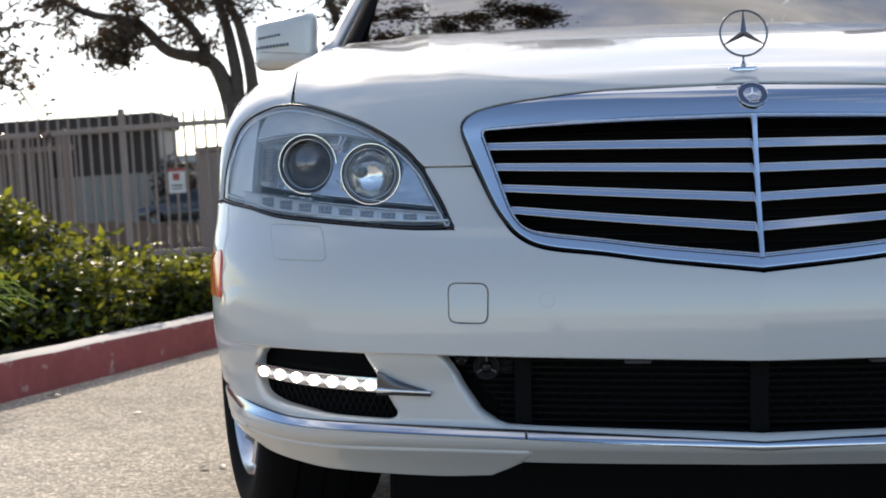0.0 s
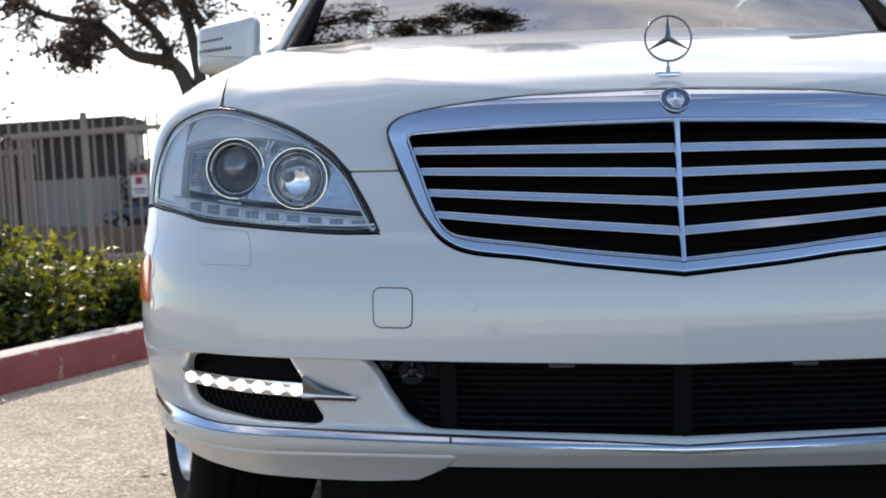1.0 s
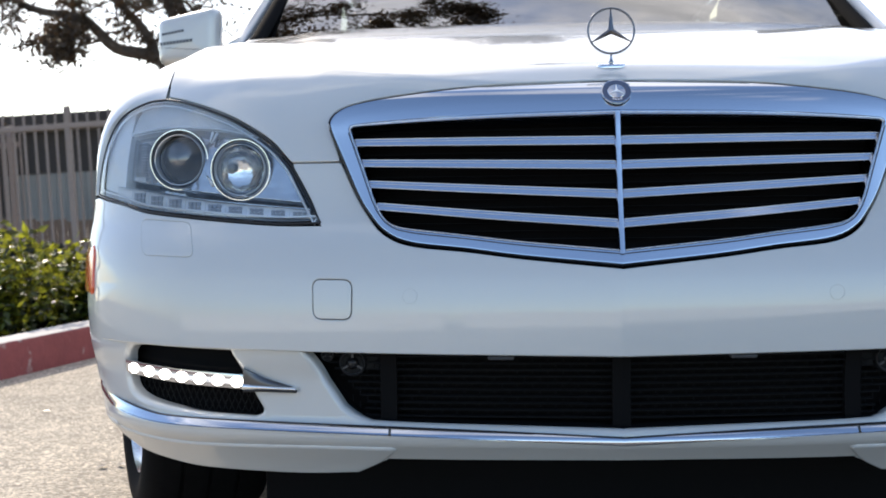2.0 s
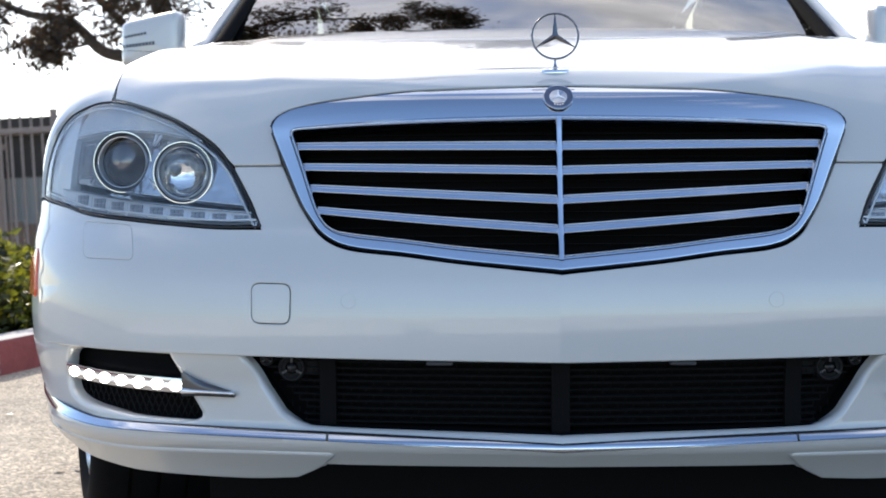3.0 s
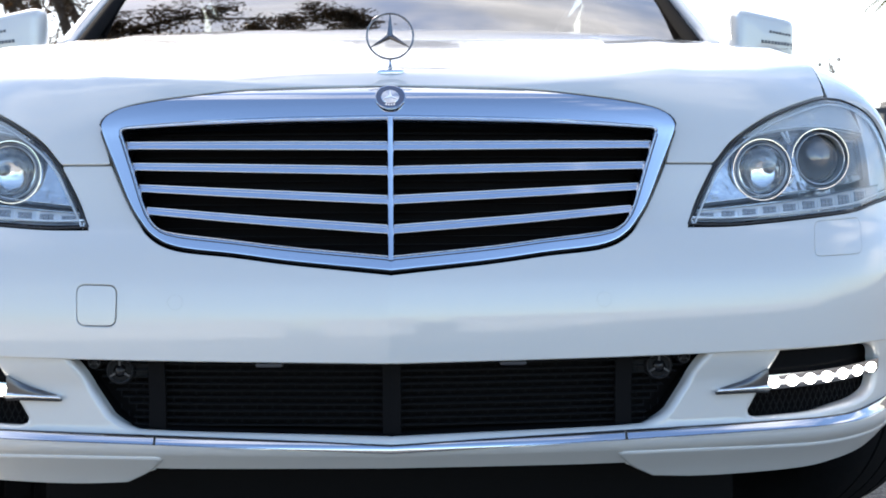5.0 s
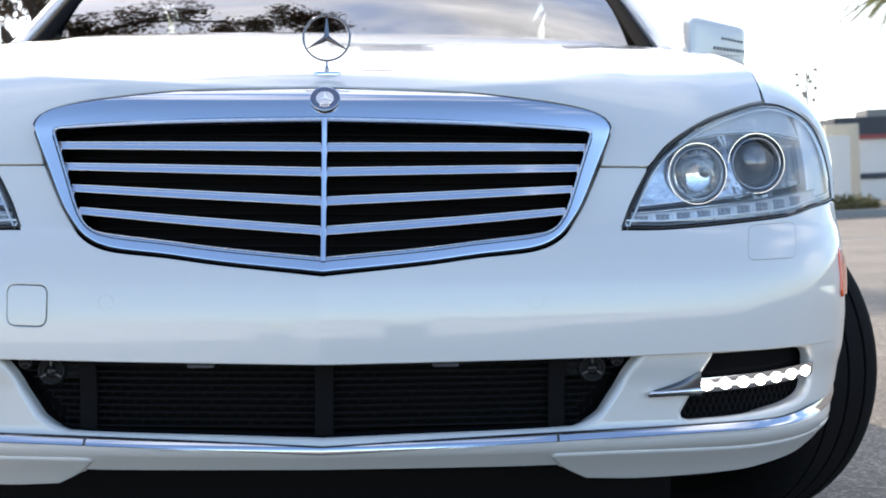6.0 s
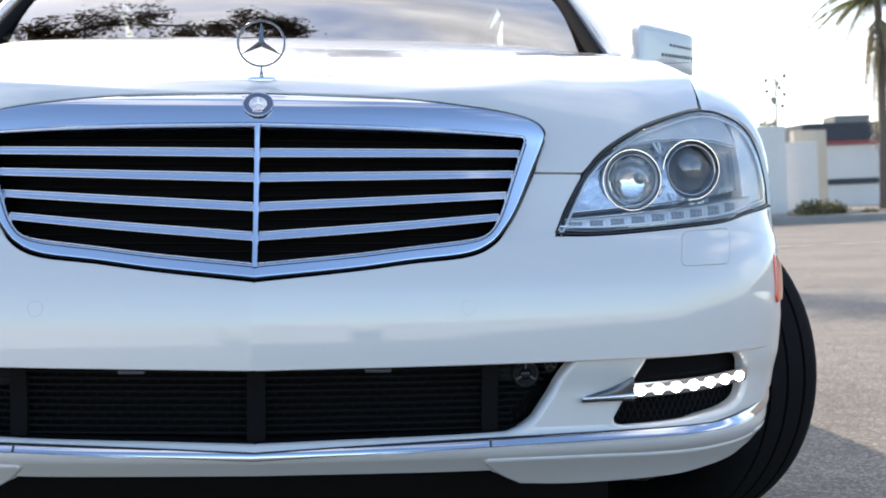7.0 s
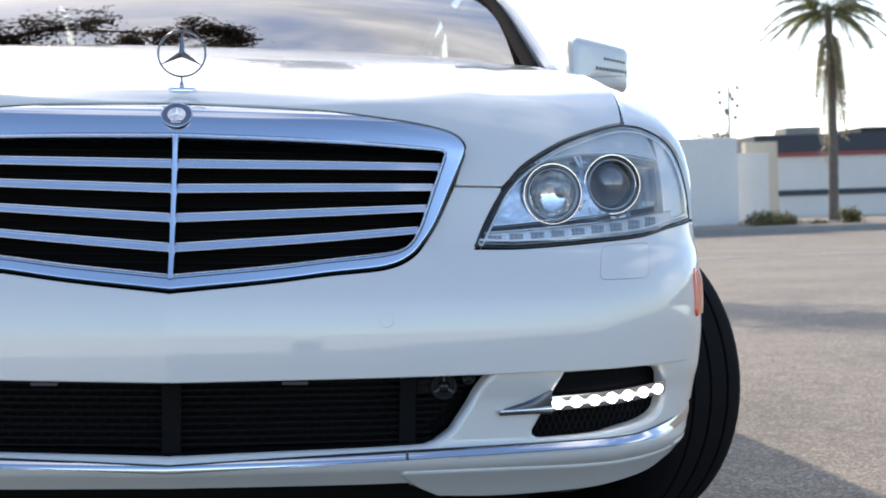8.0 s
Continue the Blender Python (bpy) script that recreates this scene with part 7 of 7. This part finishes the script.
palm(14.0, 29.0, 5.55)
palm(19.5, 31.0, 6.0)
for x, y, r, h, n in ((11.3, 26.9, 0.6, 0.42, 900), (11.9, 27.0, 0.4, 0.36, 500), (13.5, 26.9, 0.35, 0.48, 700), (12.7, 27.0, 0.3, 0.16, 250)):
    hedge_bush(x, y, r, r * 0.8, h, n, "street_shrub", LEAF_DRY, 0.08)


def far_mast(x, y, z0, h):
    """A slim mast with clustered lamp heads."""
    m = empty("street_mast", Matrix.Translation((x, y, z0)))
    tagged(m, "slim distant mast with clustered heads", "mast")
    mesh_ob("pole", *tube([(0, 0, 0), (0.02, 0, h)], [0.07, 0.045], 6), MAST_GREY, m)
    for i in range(9):
        a = i * 2.4
        r, z = 0.16 + 0.2 * rng.random(), h - 0.1 - 0.16 * i
        mesh_ob("head", *moved(lathe([(0.0005, 0.13), (0.08, 0.09), (0.105, 0.0), (0.06, -0.08), (0.0005, -0.10)], 8, "z"), Matrix.Translation((1.4 * r * math.cos(a), r * math.sin(a), z))), MAST_GREY, m)
        mesh_ob("bracket", *tube([(0.02, 0, z), (1.4 * r * math.cos(a), r * math.sin(a), z)], 0.02, 4), MAST_GREY, m)


far_mast(18.7, 50.0, ground_z(18.7, 50), 5.75)
broad_tree("shade_tree", [
    ([(16.5, 46.0, 0.0), (16.5, 46.0, 1.6), (16.5, 46.0, 2.4)], 0.14, 0.1),
    ([(16.5, 46.0, 2.4), (16.3, 46.0, 2.9), (16.2, 46.0, 3.3)], 0.08, 0.04),
    ([(16.5, 46.0, 2.4), (16.8, 46.0, 2.9), (17.0, 46.0, 3.4)], 0.08, 0.04),
], 10, 1500, 0.14, "small round tree behind the wall", 0.8, 0.2)

# faded paint line along the street
lv, lf = [], []
for i, t in enumerate(np.linspace(0, 1, 40)):
    x, y = 2.0 + 22.0 * t, 15.6 - 1.2 * t
    for d in (0.0, 0.14):
        lv.append((x, y + d, ground_z(x, y + d) + 0.006))
for i in range(39):
    lf.append((2 * i, 2 * i + 2, 2 * i + 3, 2 * i + 1))
line = mesh_ob("road_line", lv, lf, PAINT_LINE)
tagged(line, "faded pale painted line across the asphalt", "road marking", kind="structure")
